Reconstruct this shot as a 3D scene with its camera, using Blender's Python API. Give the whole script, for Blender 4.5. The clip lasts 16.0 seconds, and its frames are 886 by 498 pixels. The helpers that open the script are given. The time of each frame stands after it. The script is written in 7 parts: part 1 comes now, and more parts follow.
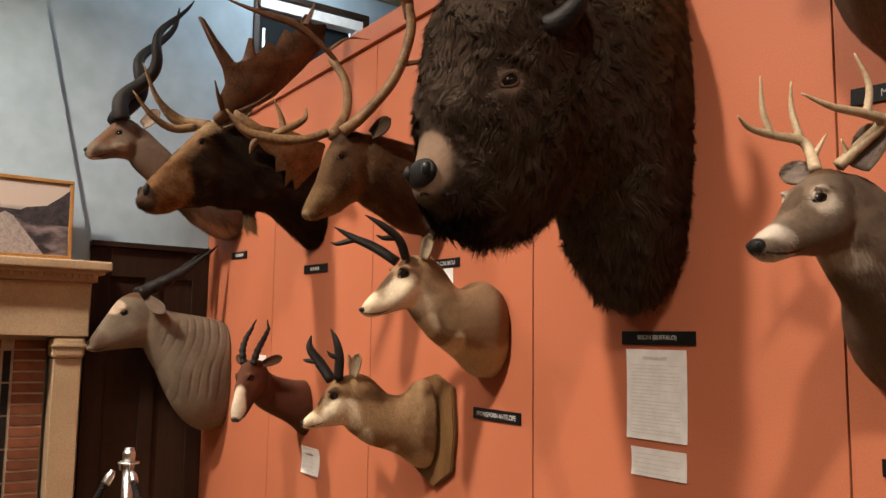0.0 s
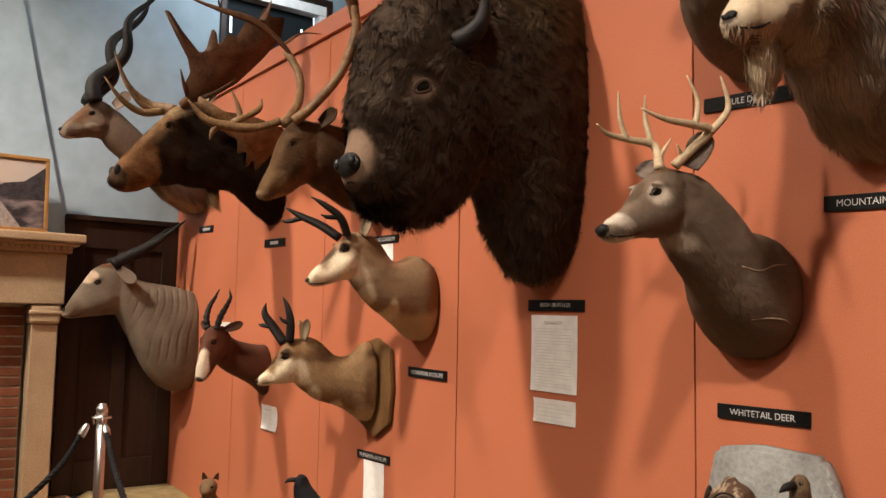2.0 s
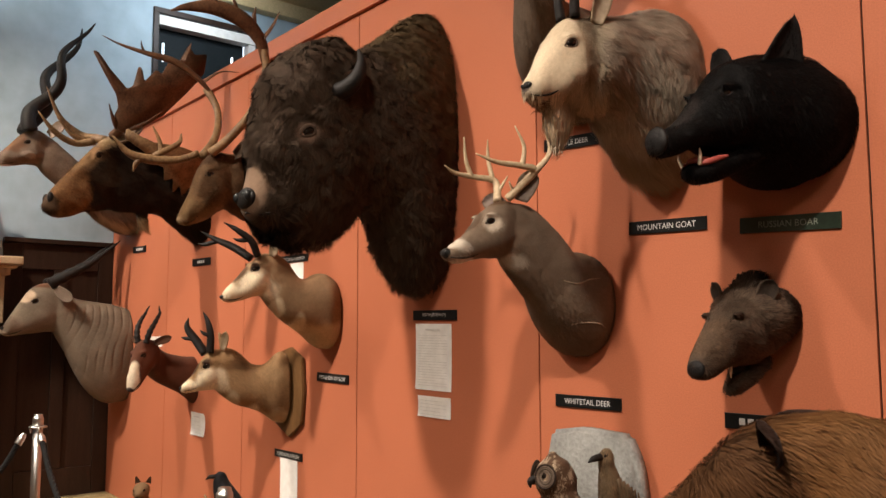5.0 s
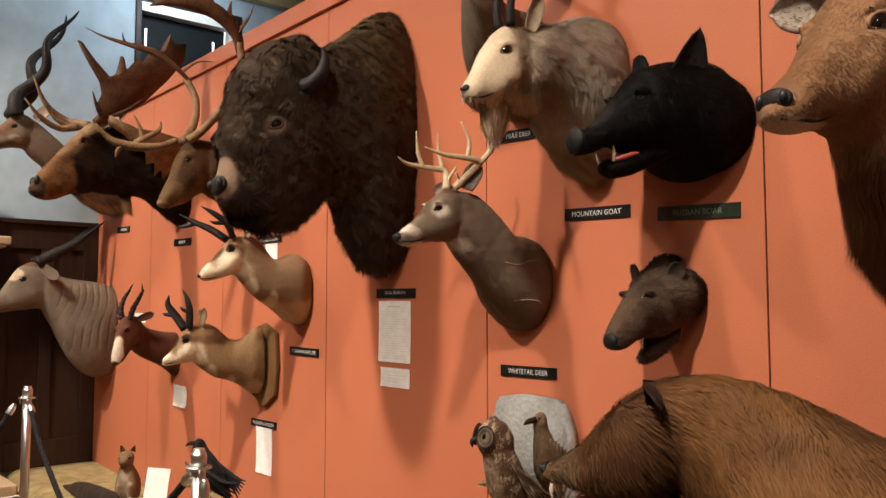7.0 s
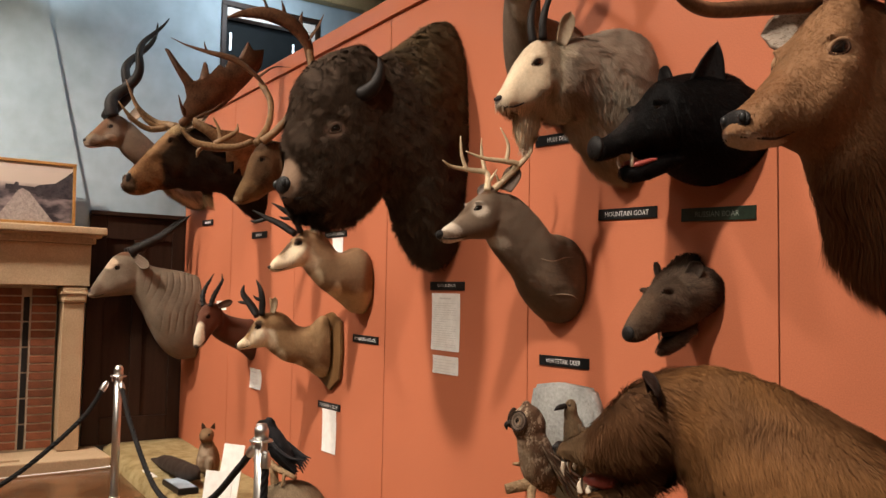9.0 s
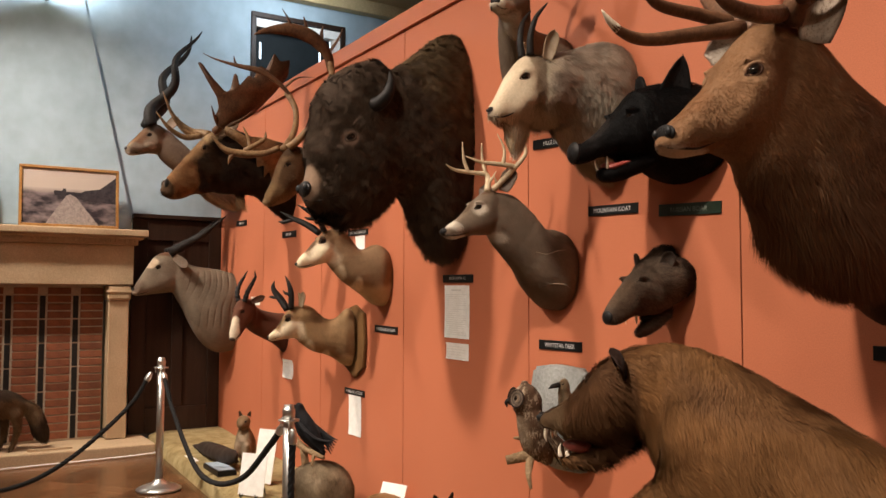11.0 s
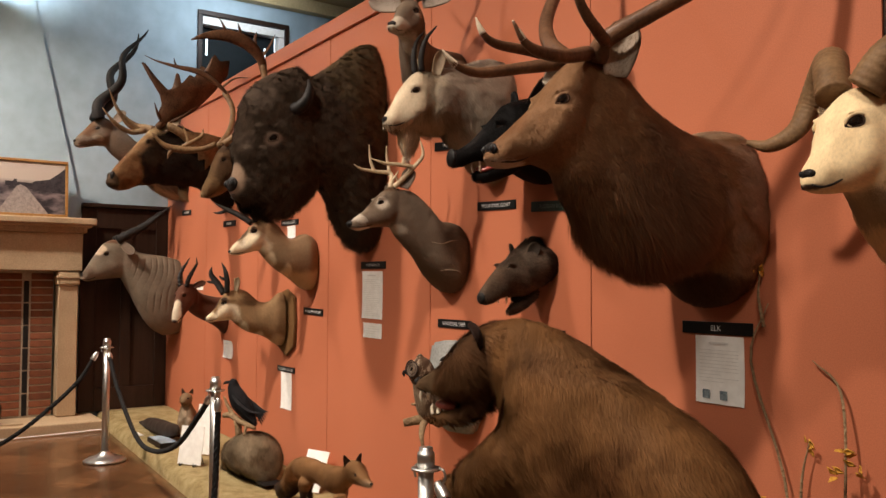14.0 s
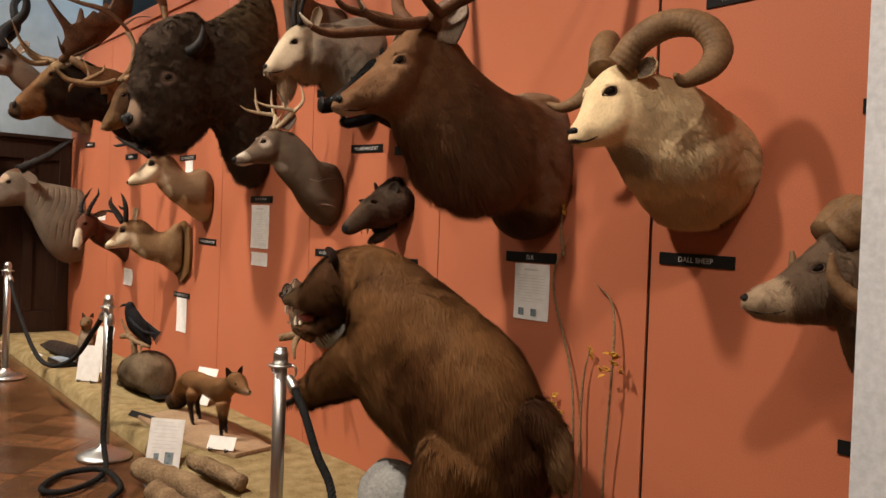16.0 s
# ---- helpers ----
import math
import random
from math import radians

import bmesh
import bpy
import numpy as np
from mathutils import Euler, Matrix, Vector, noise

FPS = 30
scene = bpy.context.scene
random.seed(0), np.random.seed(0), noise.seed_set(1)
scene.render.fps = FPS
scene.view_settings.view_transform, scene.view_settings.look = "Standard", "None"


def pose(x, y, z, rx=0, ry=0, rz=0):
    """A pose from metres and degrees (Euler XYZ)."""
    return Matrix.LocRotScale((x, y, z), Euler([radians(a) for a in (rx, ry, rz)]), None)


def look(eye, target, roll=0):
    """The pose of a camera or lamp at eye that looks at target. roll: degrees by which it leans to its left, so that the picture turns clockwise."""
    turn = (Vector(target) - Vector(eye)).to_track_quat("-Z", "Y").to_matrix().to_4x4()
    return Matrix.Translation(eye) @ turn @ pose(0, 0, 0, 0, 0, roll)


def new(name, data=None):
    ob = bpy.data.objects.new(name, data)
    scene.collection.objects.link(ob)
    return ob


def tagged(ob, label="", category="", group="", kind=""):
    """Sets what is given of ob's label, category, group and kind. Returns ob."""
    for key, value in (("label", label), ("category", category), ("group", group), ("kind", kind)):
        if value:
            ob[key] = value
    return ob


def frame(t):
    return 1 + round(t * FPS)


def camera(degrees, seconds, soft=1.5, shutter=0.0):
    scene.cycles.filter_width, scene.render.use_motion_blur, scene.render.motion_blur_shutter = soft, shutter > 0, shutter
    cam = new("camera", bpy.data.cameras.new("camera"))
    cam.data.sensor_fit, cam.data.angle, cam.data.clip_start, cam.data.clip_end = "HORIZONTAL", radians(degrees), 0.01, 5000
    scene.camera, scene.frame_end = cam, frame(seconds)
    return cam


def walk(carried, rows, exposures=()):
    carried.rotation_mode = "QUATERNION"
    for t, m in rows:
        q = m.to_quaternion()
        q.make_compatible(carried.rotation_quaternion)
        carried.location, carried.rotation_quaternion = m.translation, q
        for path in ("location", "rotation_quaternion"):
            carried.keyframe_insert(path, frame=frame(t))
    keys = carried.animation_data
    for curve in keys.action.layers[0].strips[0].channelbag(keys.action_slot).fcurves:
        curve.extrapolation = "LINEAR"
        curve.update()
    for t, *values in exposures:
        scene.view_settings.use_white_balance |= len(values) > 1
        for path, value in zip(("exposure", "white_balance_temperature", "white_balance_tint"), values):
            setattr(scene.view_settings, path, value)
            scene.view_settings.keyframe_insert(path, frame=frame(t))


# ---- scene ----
cam = camera(55.0, 16.0)
METRES, EYE, TILT, LEAN, TURN = 3.36, 1.453, 0.0, 0.0, 55.73
ROWS = [
    (0.0, 0.0, 0.0, 0.0, -0.09, 6.71, -0.78),
    (0.5, 0.0149, -0.0288, -0.0031, -0.07, 6.53, -1.46),
    (1.0, 0.0321, -0.0647, -0.0065, -0.17, 5.71, -1.64),
    (1.5, 0.0449, -0.0955, -0.0072, -0.65, 5.03, -1.4),
    (2.0, 0.0538, -0.134, -0.0076, -1.59, 4.91, -1.08),
    (2.5, 0.0582, -0.1678, -0.009, -2.65, 5.12, -1.23),
    (3.0, 0.0657, -0.2016, -0.0039, -3.48, 5.31, -1.14),
    (3.5, 0.0758, -0.2229, -0.0034, -4.01, 5.75, -0.76),
    (4.0, 0.0897, -0.2429, -0.0041, -4.5, 6.42, -0.23),
    (4.5, 0.1093, -0.2656, -0.006, -4.54, 6.55, 0.14),
    (5.0, 0.1285, -0.2859, -0.0096, -4.59, 5.63, 0.12),
    (7.5, 0.1688, -0.402, -0.0121, -5.26, 4.01, 0.06),
    (8.0, 0.1801, -0.4244, -0.0102, -3.28, 4.14, -0.51),
    (8.5, 0.1931, -0.4436, -0.0098, -1.4, 4.34, -0.84),
    (9.0, 0.2079, -0.4563, -0.0125, 0.33, 3.64, -0.97),
    (9.5, 0.2195, -0.4757, -0.0157, 1.44, 3.03, -1.13),
    (10.0, 0.2286, -0.5016, -0.0172, 1.92, 3.22, -1.02),
    (12.5, 0.2963, -0.6543, -0.0224, 3.64, 3.16, 0.99),
    (13.0, 0.3152, -0.6775, -0.0251, 2.85, 3.28, 0.94),
    (13.5, 0.3311, -0.7002, -0.0238, 1.81, 2.81, 0.31),
    (14.0, 0.3435, -0.7181, -0.0233, 0.41, 2.47, -0.24),
    (14.5, 0.3583, -0.7671, -0.0296, -1.64, 2.03, -0.85),
    (15.0, 0.3764, -0.8185, -0.0357, -3.3, 1.0, -1.39),
    (15.5, 0.3991, -0.8498, -0.0355, -4.56, 0.09, -2.0),
    (16.0, 0.4219, -0.8872, -0.0423, -4.9, -0.98, -2.15),
]
walk(cam, [(t, pose(0, -2.124, EYE, TILT, LEAN, TURN) @ pose(METRES * x, METRES * y, METRES * z, 90 + pitch, roll, yaw)) for t, x, y, z, yaw, pitch, roll in ROWS],
     [(0.0, -0.02), (2.0, 0.0), (3.0, 0.12), (5.0, 0.04), (7.5, 0.18), (9.0, 0.06), (10.0, 0.06), (12.5, 0.10), (14.0, -0.05), (16.0, -0.05)])

# ---------- world and lights ----------
world = bpy.data.worlds.new("world")
scene.world = world
world.use_nodes = True
world.node_tree.nodes["Background"].inputs[0].default_value = (0.55, 0.62, 0.75, 1)
world.node_tree.nodes["Background"].inputs[1].default_value = 0.35


def lamp(name, eye, target, power, size, colour, spread=180):
    data = bpy.data.lights.new(name, "AREA")
    data.shape, data.size, data.energy, data.color, data.spread = "DISK", size, power, colour, radians(spread)
    ob = new(name, data)
    ob.matrix_world = look(eye, target)
    return ob


WARM = (1.0, 0.86, 0.73)
COOL = (0.80, 0.90, 1.0)
CEIL = 4.62
for lx, power in ((-5.0, 66), (-2.4, 62), (0.4, 54), (3.2, 30)):
    lamp("ceiling_lamp_light", (lx, -2.9, CEIL - 0.08), (lx - 0.3, 0.0, 0.25), power * 0.9, 0.25, WARM, 88)
# Two added fill lights, out of view, to lift the dark tones.
for lx in (-3.5, 2.0):
    lamp("room_fill_light", (lx, -4.6, CEIL - 0.08), (lx, -4.0, 0), 38, 0.5, WARM, 170)
# Added cool fill for the top of the blue wall, with no fixture.
lamp("blue_wall_fill", (-5.3, 0.5, CEIL - 0.1), (-6.3, 0.2, 4.0), 22, 0.7, COOL, 170)


SCONCE = (-5.88, -1.63, 4.16)
lamp("sconce_light", (SCONCE[0], SCONCE[1], SCONCE[2] + 0.05), (SCONCE[0] - 0.5, SCONCE[1], SCONCE[2] + 0.35), 25, 0.2, COOL, 180)


# ---------- materials ----------
def material(name, rough=0.6, metal=0.0):
    m = bpy.data.materials.new(name)
    m.use_nodes = True
    b = m.node_tree.nodes["Principled BSDF"]
    b.inputs["Roughness"].default_value, b.inputs["Metallic"].default_value = rough, metal
    return m, m.node_tree, b


def node(tree, kind, **inputs):
    n = tree.nodes.new(kind)
    for key, value in inputs.items():
        n.inputs[key.replace("_", " ")].default_value = value
    return n


def coords(tree, scale=(1, 1, 1), which="Object"):
    c = tree.nodes.new("ShaderNodeTexCoord")
    m = tree.nodes.new("ShaderNodeMapping")
    m.inputs["Scale"].default_value = scale
    tree.links.new(c.outputs[which], m.inputs["Vector"])
    return m.outputs[0]


def ramp(tree, source, stops):
    r = tree.nodes.new("ShaderNodeValToRGB")
    e = r.color_ramp.elements
    while len(e) < len(stops):
        e.new(0.5)
    for i, (at, c) in enumerate(stops):
        e[i].position, e[i].color = at, (*c, 1)
    tree.links.new(source, r.inputs[0])
    return r.outputs[0]


def mix(tree, a, b, fac, kind="MIX"):
    n = tree.nodes.new("ShaderNodeMix")
    n.data_type, n.blend_type = "RGBA", kind
    for value, slot in ((fac, 0), (a, 6), (b, 7)):
        if hasattr(value, "links"):
            tree.links.new(value, n.inputs[slot])
        elif slot == 0:
            n.inputs[0].default_value = value
        else:
            n.inputs[slot].default_value = (*value, 1)
    return n.outputs[2]


def relief(tree, bsdf, height, strength=0.3, distance=0.01):
    n = node(tree, "ShaderNodeBump", Strength=strength, Distance=distance)
    tree.links.new(height, n.inputs["Height"])
    tree.links.new(n.outputs[0], bsdf.inputs["Normal"])


def mottled(name, dark, light, scale=6.0, fine=60.0, rough=0.6, metal=0.0, bump=0.2, distance=0.004, stretch=(1, 1, 1), vary=0.0):
    """Two scales of variation between two colours, with a fine relief."""
    m, tree, b = material(name, rough, metal)
    at = coords(tree, stretch)
    big = node(tree, "ShaderNodeTexNoise", Scale=scale, Detail=5.0)
    small = node(tree, "ShaderNodeTexNoise", Scale=fine, Detail=4.0)
    tree.links.new(at, big.inputs["Vector"])
    tree.links.new(at, small.inputs["Vector"])
    c = ramp(tree, big.outputs[0], [(0.3, dark), (0.7, light)])
    c = mix(tree, c, ramp(tree, small.outputs[0], [(0.3, tuple(v * 0.75 for v in dark)), (0.7, tuple(min(1, v * 1.15) for v in light))]), 0.35)
    if vary:
        info = tree.nodes.new("ShaderNodeObjectInfo")
        g = ramp(tree, info.outputs["Random"], [(0, (1 - vary,) * 3), (1, (1 + vary * 0.3,) * 3)])
        c = mix(tree, c, g, 1.0, "MULTIPLY")
    tree.links.new(c, b.inputs["Base Color"])
    if not metal and rough > 0.3:
        b.inputs["Specular IOR Level"].default_value = 0.22
    relief(tree, b, small.outputs[0], bump, distance)
    return m


def hide_material(name="hide", rough=0.8, grain=170.0, bump=0.10):
    """Short hair: pigment from the hide's own colour, streaked along the coat."""
    m, tree, b = material(name, rough)
    a = tree.nodes.new("ShaderNodeAttribute")
    a.attribute_name = "pigment"
    at = coords(tree, (1, 0.35, 0.5))
    fine = node(tree, "ShaderNodeTexNoise", Scale=grain, Detail=5.0, Roughness=0.7)
    broad = node(tree, "ShaderNodeTexNoise", Scale=9.0, Detail=4.0)
    tree.links.new(at, fine.inputs["Vector"])
    tree.links.new(at, broad.inputs["Vector"])
    c = mix(tree, a.outputs["Color"], ramp(tree, fine.outputs[0], [(0.25, (0.62, 0.60, 0.58)), (0.75, (1.28, 1.27, 1.25))]), 0.5, "MULTIPLY")
    c = mix(tree, c, ramp(tree, broad.outputs[0], [(0.3, (0.72, 0.70, 0.68)), (0.7, (1.2, 1.2, 1.2))]), 0.8, "MULTIPLY")
    tree.links.new(c, b.inputs["Base Color"])
    b.inputs["Specular IOR Level"].default_value = 0.2
    b.inputs["Sheen Weight"].default_value = 0.04
    b.inputs["Sheen Roughness"].default_value = 0.5
    relief(tree, b, fine.outputs[0], bump, 0.002)
    return m


def strand_material():
    m, tree, b = material("hair", 0.65)
    a = tree.nodes.new("ShaderNodeAttribute")
    a.attribute_name = "pigment"
    tree.links.new(a.outputs["Color"], b.inputs["Base Color"])
    b.inputs["Specular IOR Level"].default_value = 0.06
    return m


HIDE, HAIR = hide_material(), strand_material()
ORANGE = mottled("orange_paint", (0.475, 0.150, 0.076), (0.54, 0.178, 0.091), 1.3, 220.0, 0.48, bump=0.12, distance=0.002)
# The broad mottling puts soft lamp gradients into the plaster colour.
BLUE = mottled("blue_plaster", (0.37, 0.48, 0.55), (0.43, 0.54, 0.61), 0.7, 6.0, 0.8, bump=0.1)
CREAM = mottled("cream_paint", (0.55, 0.42, 0.22), (0.66, 0.52, 0.30), 3.0, 60.0, 0.6)
DARKWOOD = mottled("dark_wood", (0.018, 0.010, 0.007), (0.044, 0.023, 0.015), 3.0, 40.0, 0.4, stretch=(1, 6, 0.6))
SANDSTONE = mottled("sandstone", (0.42, 0.30, 0.18), (0.55, 0.41, 0.26), 3.0, 90.0, 0.75, bump=0.3, vary=0.1)
BRICK = mottled("brick", (0.16, 0.055, 0.028), (0.30, 0.11, 0.055), 9.0, 90.0, 0.8, bump=0.5, vary=0.35)
DARKBRICK = mottled("dark_brick", (0.010, 0.010, 0.010), (0.025, 0.022, 0.020), 9.0, 90.0, 0.6, bump=0.5, vary=0.3)
MORTAR = mottled("mortar", (0.34, 0.28, 0.21), (0.46, 0.39, 0.30), 20.0, 140.0, 0.9, bump=0.5)
PARQUET = mottled("parquet", (0.10, 0.045, 0.019), (0.21, 0.098, 0.042), 3.0, 50.0, 0.22, bump=0.1, stretch=(1, 5, 1), vary=0.55)
FLOORWOOD = mottled("floor_wood", (0.07, 0.026, 0.010), (0.15, 0.058, 0.02), 4.0, 50.0, 0.25, bump=0.1, stretch=(1, 5, 1))
CARPET = mottled("carpet", (0.20, 0.14, 0.05), (0.47, 0.37, 0.19), 11.0, 130.0, 0.95, bump=0.9, distance=0.012)
CHROME, tree_, b_ = material("chrome", 0.36, 1.0)
b_.inputs["Base Color"].default_value = (0.62, 0.62, 0.60, 1)
BLACKSIGN = mottled("black_plastic", (0.006, 0.006, 0.006), (0.012, 0.012, 0.012), 8.0, 90.0, 0.35, bump=0.05)
GREENSIGN = mottled("faded_plastic", (0.010, 0.018, 0.012), (0.025, 0.040, 0.028), 8.0, 90.0, 0.3, bump=0.05)
WHITEINK = mottled("white_ink", (0.55, 0.55, 0.53), (0.70, 0.70, 0.68), 40.0, 200.0, 0.6, bump=0.0)
FADEDINK = mottled("faded_ink", (0.17, 0.20, 0.17), (0.25, 0.28, 0.24), 40.0, 200.0, 0.6, bump=0.0)
GREYINK = mottled("grey_ink", (0.66, 0.645, 0.62), (0.74, 0.72, 0.69), 40.0, 200.0, 0.8, bump=0.0)
BLUEINK = mottled("blue_grey_print", (0.05, 0.09, 0.12), (0.35, 0.40, 0.42), 60.0, 200.0, 0.8, bump=0.0)
PAPER = mottled("paper", (0.88, 0.86, 0.81), (0.91, 0.89, 0.85), 4.0, 20.0, 0.85, bump=0.05)
WHITEPAINT = mottled("white_paint", (0.66, 0.68, 0.70), (0.76, 0.78, 0.80), 3.0, 60.0, 0.5)
ANTLER = mottled("antler", (0.085, 0.042, 0.019), (0.27, 0.165, 0.08), 16.0, 80.0, 0.5, bump=0.5)
PALEANTLER = mottled("pale_antler", (0.42, 0.30, 0.17), (0.66, 0.53, 0.36), 14.0, 90.0, 0.45, bump=0.4)
DARKANTLER = mottled("dark_antler", (0.05, 0.024, 0.013), (0.17, 0.085, 0.045), 12.0, 80.0, 0.45, bump=0.5)
IVORY = mottled("ivory_tip", (0.60, 0.50, 0.36), (0.75, 0.66, 0.52), 20.0, 90.0, 0.4)
BLACKHORN = mottled("black_horn", (0.006, 0.005, 0.0045), (0.020, 0.016, 0.014), 24.0, 110.0, 0.6, bump=0.5)
RAMHORN = mottled("ram_horn", (0.12, 0.065, 0.030), (0.26, 0.155, 0.075), 14.0, 110.0, 0.6, bump=0.35, distance=0.003)
EYEGLASS = mottled("eye_glass", (0.006, 0.004, 0.003), (0.012, 0.008, 0.006), 20.0, 60.0, 0.06, bump=0.0)
NOSE = mottled("nose_skin", (0.006, 0.005, 0.005), (0.013, 0.011, 0.010), 30.0, 240.0, 0.5, bump=0.5)
PINK = mottled("pink_mouth", (0.30, 0.055, 0.045), (0.46, 0.12, 0.10), 30.0, 90.0, 0.3)
ROPE = mottled("black_rope", (0.006, 0.006, 0.006), (0.020, 0.020, 0.020), 30.0, 200.0, 0.8, bump=0.8)
STONE = mottled("grey_stone", (0.20, 0.20, 0.19), (0.36, 0.36, 0.34), 9.0, 70.0, 0.9, bump=0.7, distance=0.01)
BARK = mottled("bark", (0.13, 0.075, 0.038), (0.36, 0.25, 0.14), 9.0, 60.0, 0.9, bump=0.9, distance=0.015)
WOODPANEL = mottled("oak_panel", (0.10, 0.050, 0.018), (0.20, 0.105, 0.042), 4.0, 60.0, 0.5, stretch=(3, 3, 0.6))
GOLDWOOD = mottled("gilt_frame", (0.26, 0.12, 0.035), (0.45, 0.24, 0.08), 6.0, 60.0, 0.4)
GOLDLEAF = mottled("dry_leaf", (0.50, 0.22, 0.025), (0.75, 0.42, 0.07), 30.0, 90.0, 0.7)
BLACKMETAL = mottled("black_metal", (0.010, 0.010, 0.010), (0.022, 0.022, 0.022), 20.0, 90.0, 0.4)


# ---------- mesh helpers ----------
def thing(name, label, category, at=(0, 0, 0), group="", kind=""):
    ob = new(name)
    ob.location = at
    return tagged(ob, label, category, group, kind)


def origin_of(ob):
    at = Vector((0, 0, 0))
    while ob is not None:
        at += ob.location
        ob = ob.parent
    return at


def link(name, me, mat, parent=None, label="", kind=""):
    """One mesh object, its points given in the world, under a thing or a part."""
    if parent is not None:
        me.transform(Matrix.Translation(-origin_of(parent)))
    ob = new(name, me)
    ob.parent = parent
    if mat is not None:
        me.materials.append(mat)
    return tagged(ob, label, "", "", kind)


def part(name, bm, mat, parent=None, label="", smooth=False):
    me = bpy.data.meshes.new(name)
    bmesh.ops.recalc_face_normals(bm, faces=bm.faces)
    bm.to_mesh(me)
    bm.free()
    if smooth:
        me.shade_smooth()
    return link(name, me, mat, parent, label)


def np_mesh(name, V, F, smooth=True, pigment=None, normals=None):
    me = bpy.data.meshes.new(name)
    F = np.asarray(F, dtype=np.int32)
    n, k = F.shape
    me.vertices.add(len(V))
    me.vertices.foreach_set("co", np.asarray(V, dtype=np.float32).ravel())
    me.loops.add(n * k)
    me.loops.foreach_set("vertex_index", F.ravel())
    me.polygons.add(n)
    me.polygons.foreach_set("loop_start", np.arange(0, n * k, k, dtype=np.int32))
    me.update(calc_edges=True)
    if smooth:
        me.shade_smooth()
    if pigment is not None:
        paint(me, pigment)
    if normals is not None:
        me.normals_split_custom_set_from_vertices(np.asarray(normals, dtype=np.float32))
    return me


def paint(me, colours):
    a = me.color_attributes.new("pigment", "FLOAT_COLOR", "POINT")
    a.data.foreach_set("color", np.hstack([colours, np.ones((len(colours), 1))]).astype(np.float32).ravel())


def box(x0, x1, y0, y1, z0, z1, bevel=0.0, bm=None):
    bm = bm or bmesh.new()
    made = bmesh.ops.create_cube(bm, size=1, matrix=Matrix.LocRotScale(((x0 + x1) / 2, (y0 + y1) / 2, (z0 + z1) / 2), None, (x1 - x0, y1 - y0, z1 - z0)))
    if bevel:
        edges = list({e for v in made["verts"] for e in v.link_edges})
        bmesh.ops.bevel(bm, geom=edges, offset=bevel, segments=2, affect="EDGES", profile=0.5)
    return bm


def slab(outline, y0, y1):
    """A prism from an outline in x, z between two depths."""
    bm = bmesh.new()
    f = bm.faces.new([bm.verts.new((x, y0, z)) for x, z in outline])
    r = bmesh.ops.extrude_face_region(bm, geom=[f])
    bmesh.ops.translate(bm, verts=[v for v in r["geom"] if isinstance(v, bmesh.types.BMVert)], vec=(0, y1 - y0, 0))
    return bm


def spline(P, n):
    """A smooth run through the rows of P, n steps from row to row."""
    P = np.asarray(P, dtype=float)
    Q = np.vstack([2 * P[0] - P[1], P, 2 * P[-1] - P[-2]])
    out = []
    for i in range(1, len(Q) - 2):
        a, b, c, d = Q[i - 1], Q[i], Q[i + 1], Q[i + 2]
        for t in np.linspace(0, 1, n, endpoint=False):
            out.append(0.5 * (2 * b + (c - a) * t + (2 * a - 5 * b + 4 * c - d) * t * t + (3 * b - a - 3 * c + d) * t ** 3))
    out.append(P[-1])
    return np.array(out)


def skin(rings, offset=0):
    """Faces over rings of equal size, closed at both ends."""
    m, n, _ = rings.shape
    V = np.vstack([rings.reshape(-1, 3), rings[0].mean(0), rings[-1].mean(0)])
    F = []
    for i in range(m - 1):
        for j in range(n):
            k = (j + 1) % n
            F.append((i * n + j, i * n + k, (i + 1) * n + k))
            F.append((i * n + j, (i + 1) * n + k, (i + 1) * n + j))
    for j in range(n):
        k = (j + 1) % n
        F.append((m * n, k, j))
        F.append((m * n + 1, (m - 1) * n + j, (m - 1) * n + k))
    return V, np.array(F, dtype=np.int32) + offset


def loft(ribs, n=28, steps=6, power=0.9, pinch=0.0):
    """Ribs (s_top, z_top, s_bottom, z_bottom, half_width): s runs out from the wall, sideways is symmetric."""
    ribs = [list(r) for r in ribs]
    for end, before in ((0, 1), (-1, -2)):
        a, b = np.array(ribs[end], dtype=float), np.array(ribs[before], dtype=float)
        if min(a[0], a[2]) < 0.04 and min(a[0], a[2]) > -0.01:
            continue
        c, d = (a[:4].reshape(2, 2).mean(0), b[:4].reshape(2, 2).mean(0))
        way = (c - d) / (np.linalg.norm(c - d) + 1e-9)
        for k, out in ((0.80, 0.30), (0.35, 0.52)):
            q = np.array([c + (p - c) * k + way * out * a[4] for p in a[:4].reshape(2, 2)]).ravel()
            row = [*q, a[4] * k]
            ribs = [row] + ribs if end == 0 else ribs + [row]
    R = spline(ribs, steps)
    a = np.linspace(0, 2 * np.pi, n, endpoint=False)
    c, d = np.cos(a), np.sin(a)
    c, d = np.sign(c) * np.abs(c) ** power, np.sign(d) * np.abs(d) ** power
    rings = []
    for st, zt, sb, zb, w in R:
        w = max(w, 0.003)
        rings.append(np.stack([w * d * (1 - pinch * c), (st + sb) / 2 + (st - sb) / 2 * c, (zt + zb) / 2 + (zt - zb) / 2 * c], 1))
    return skin(np.array(rings))


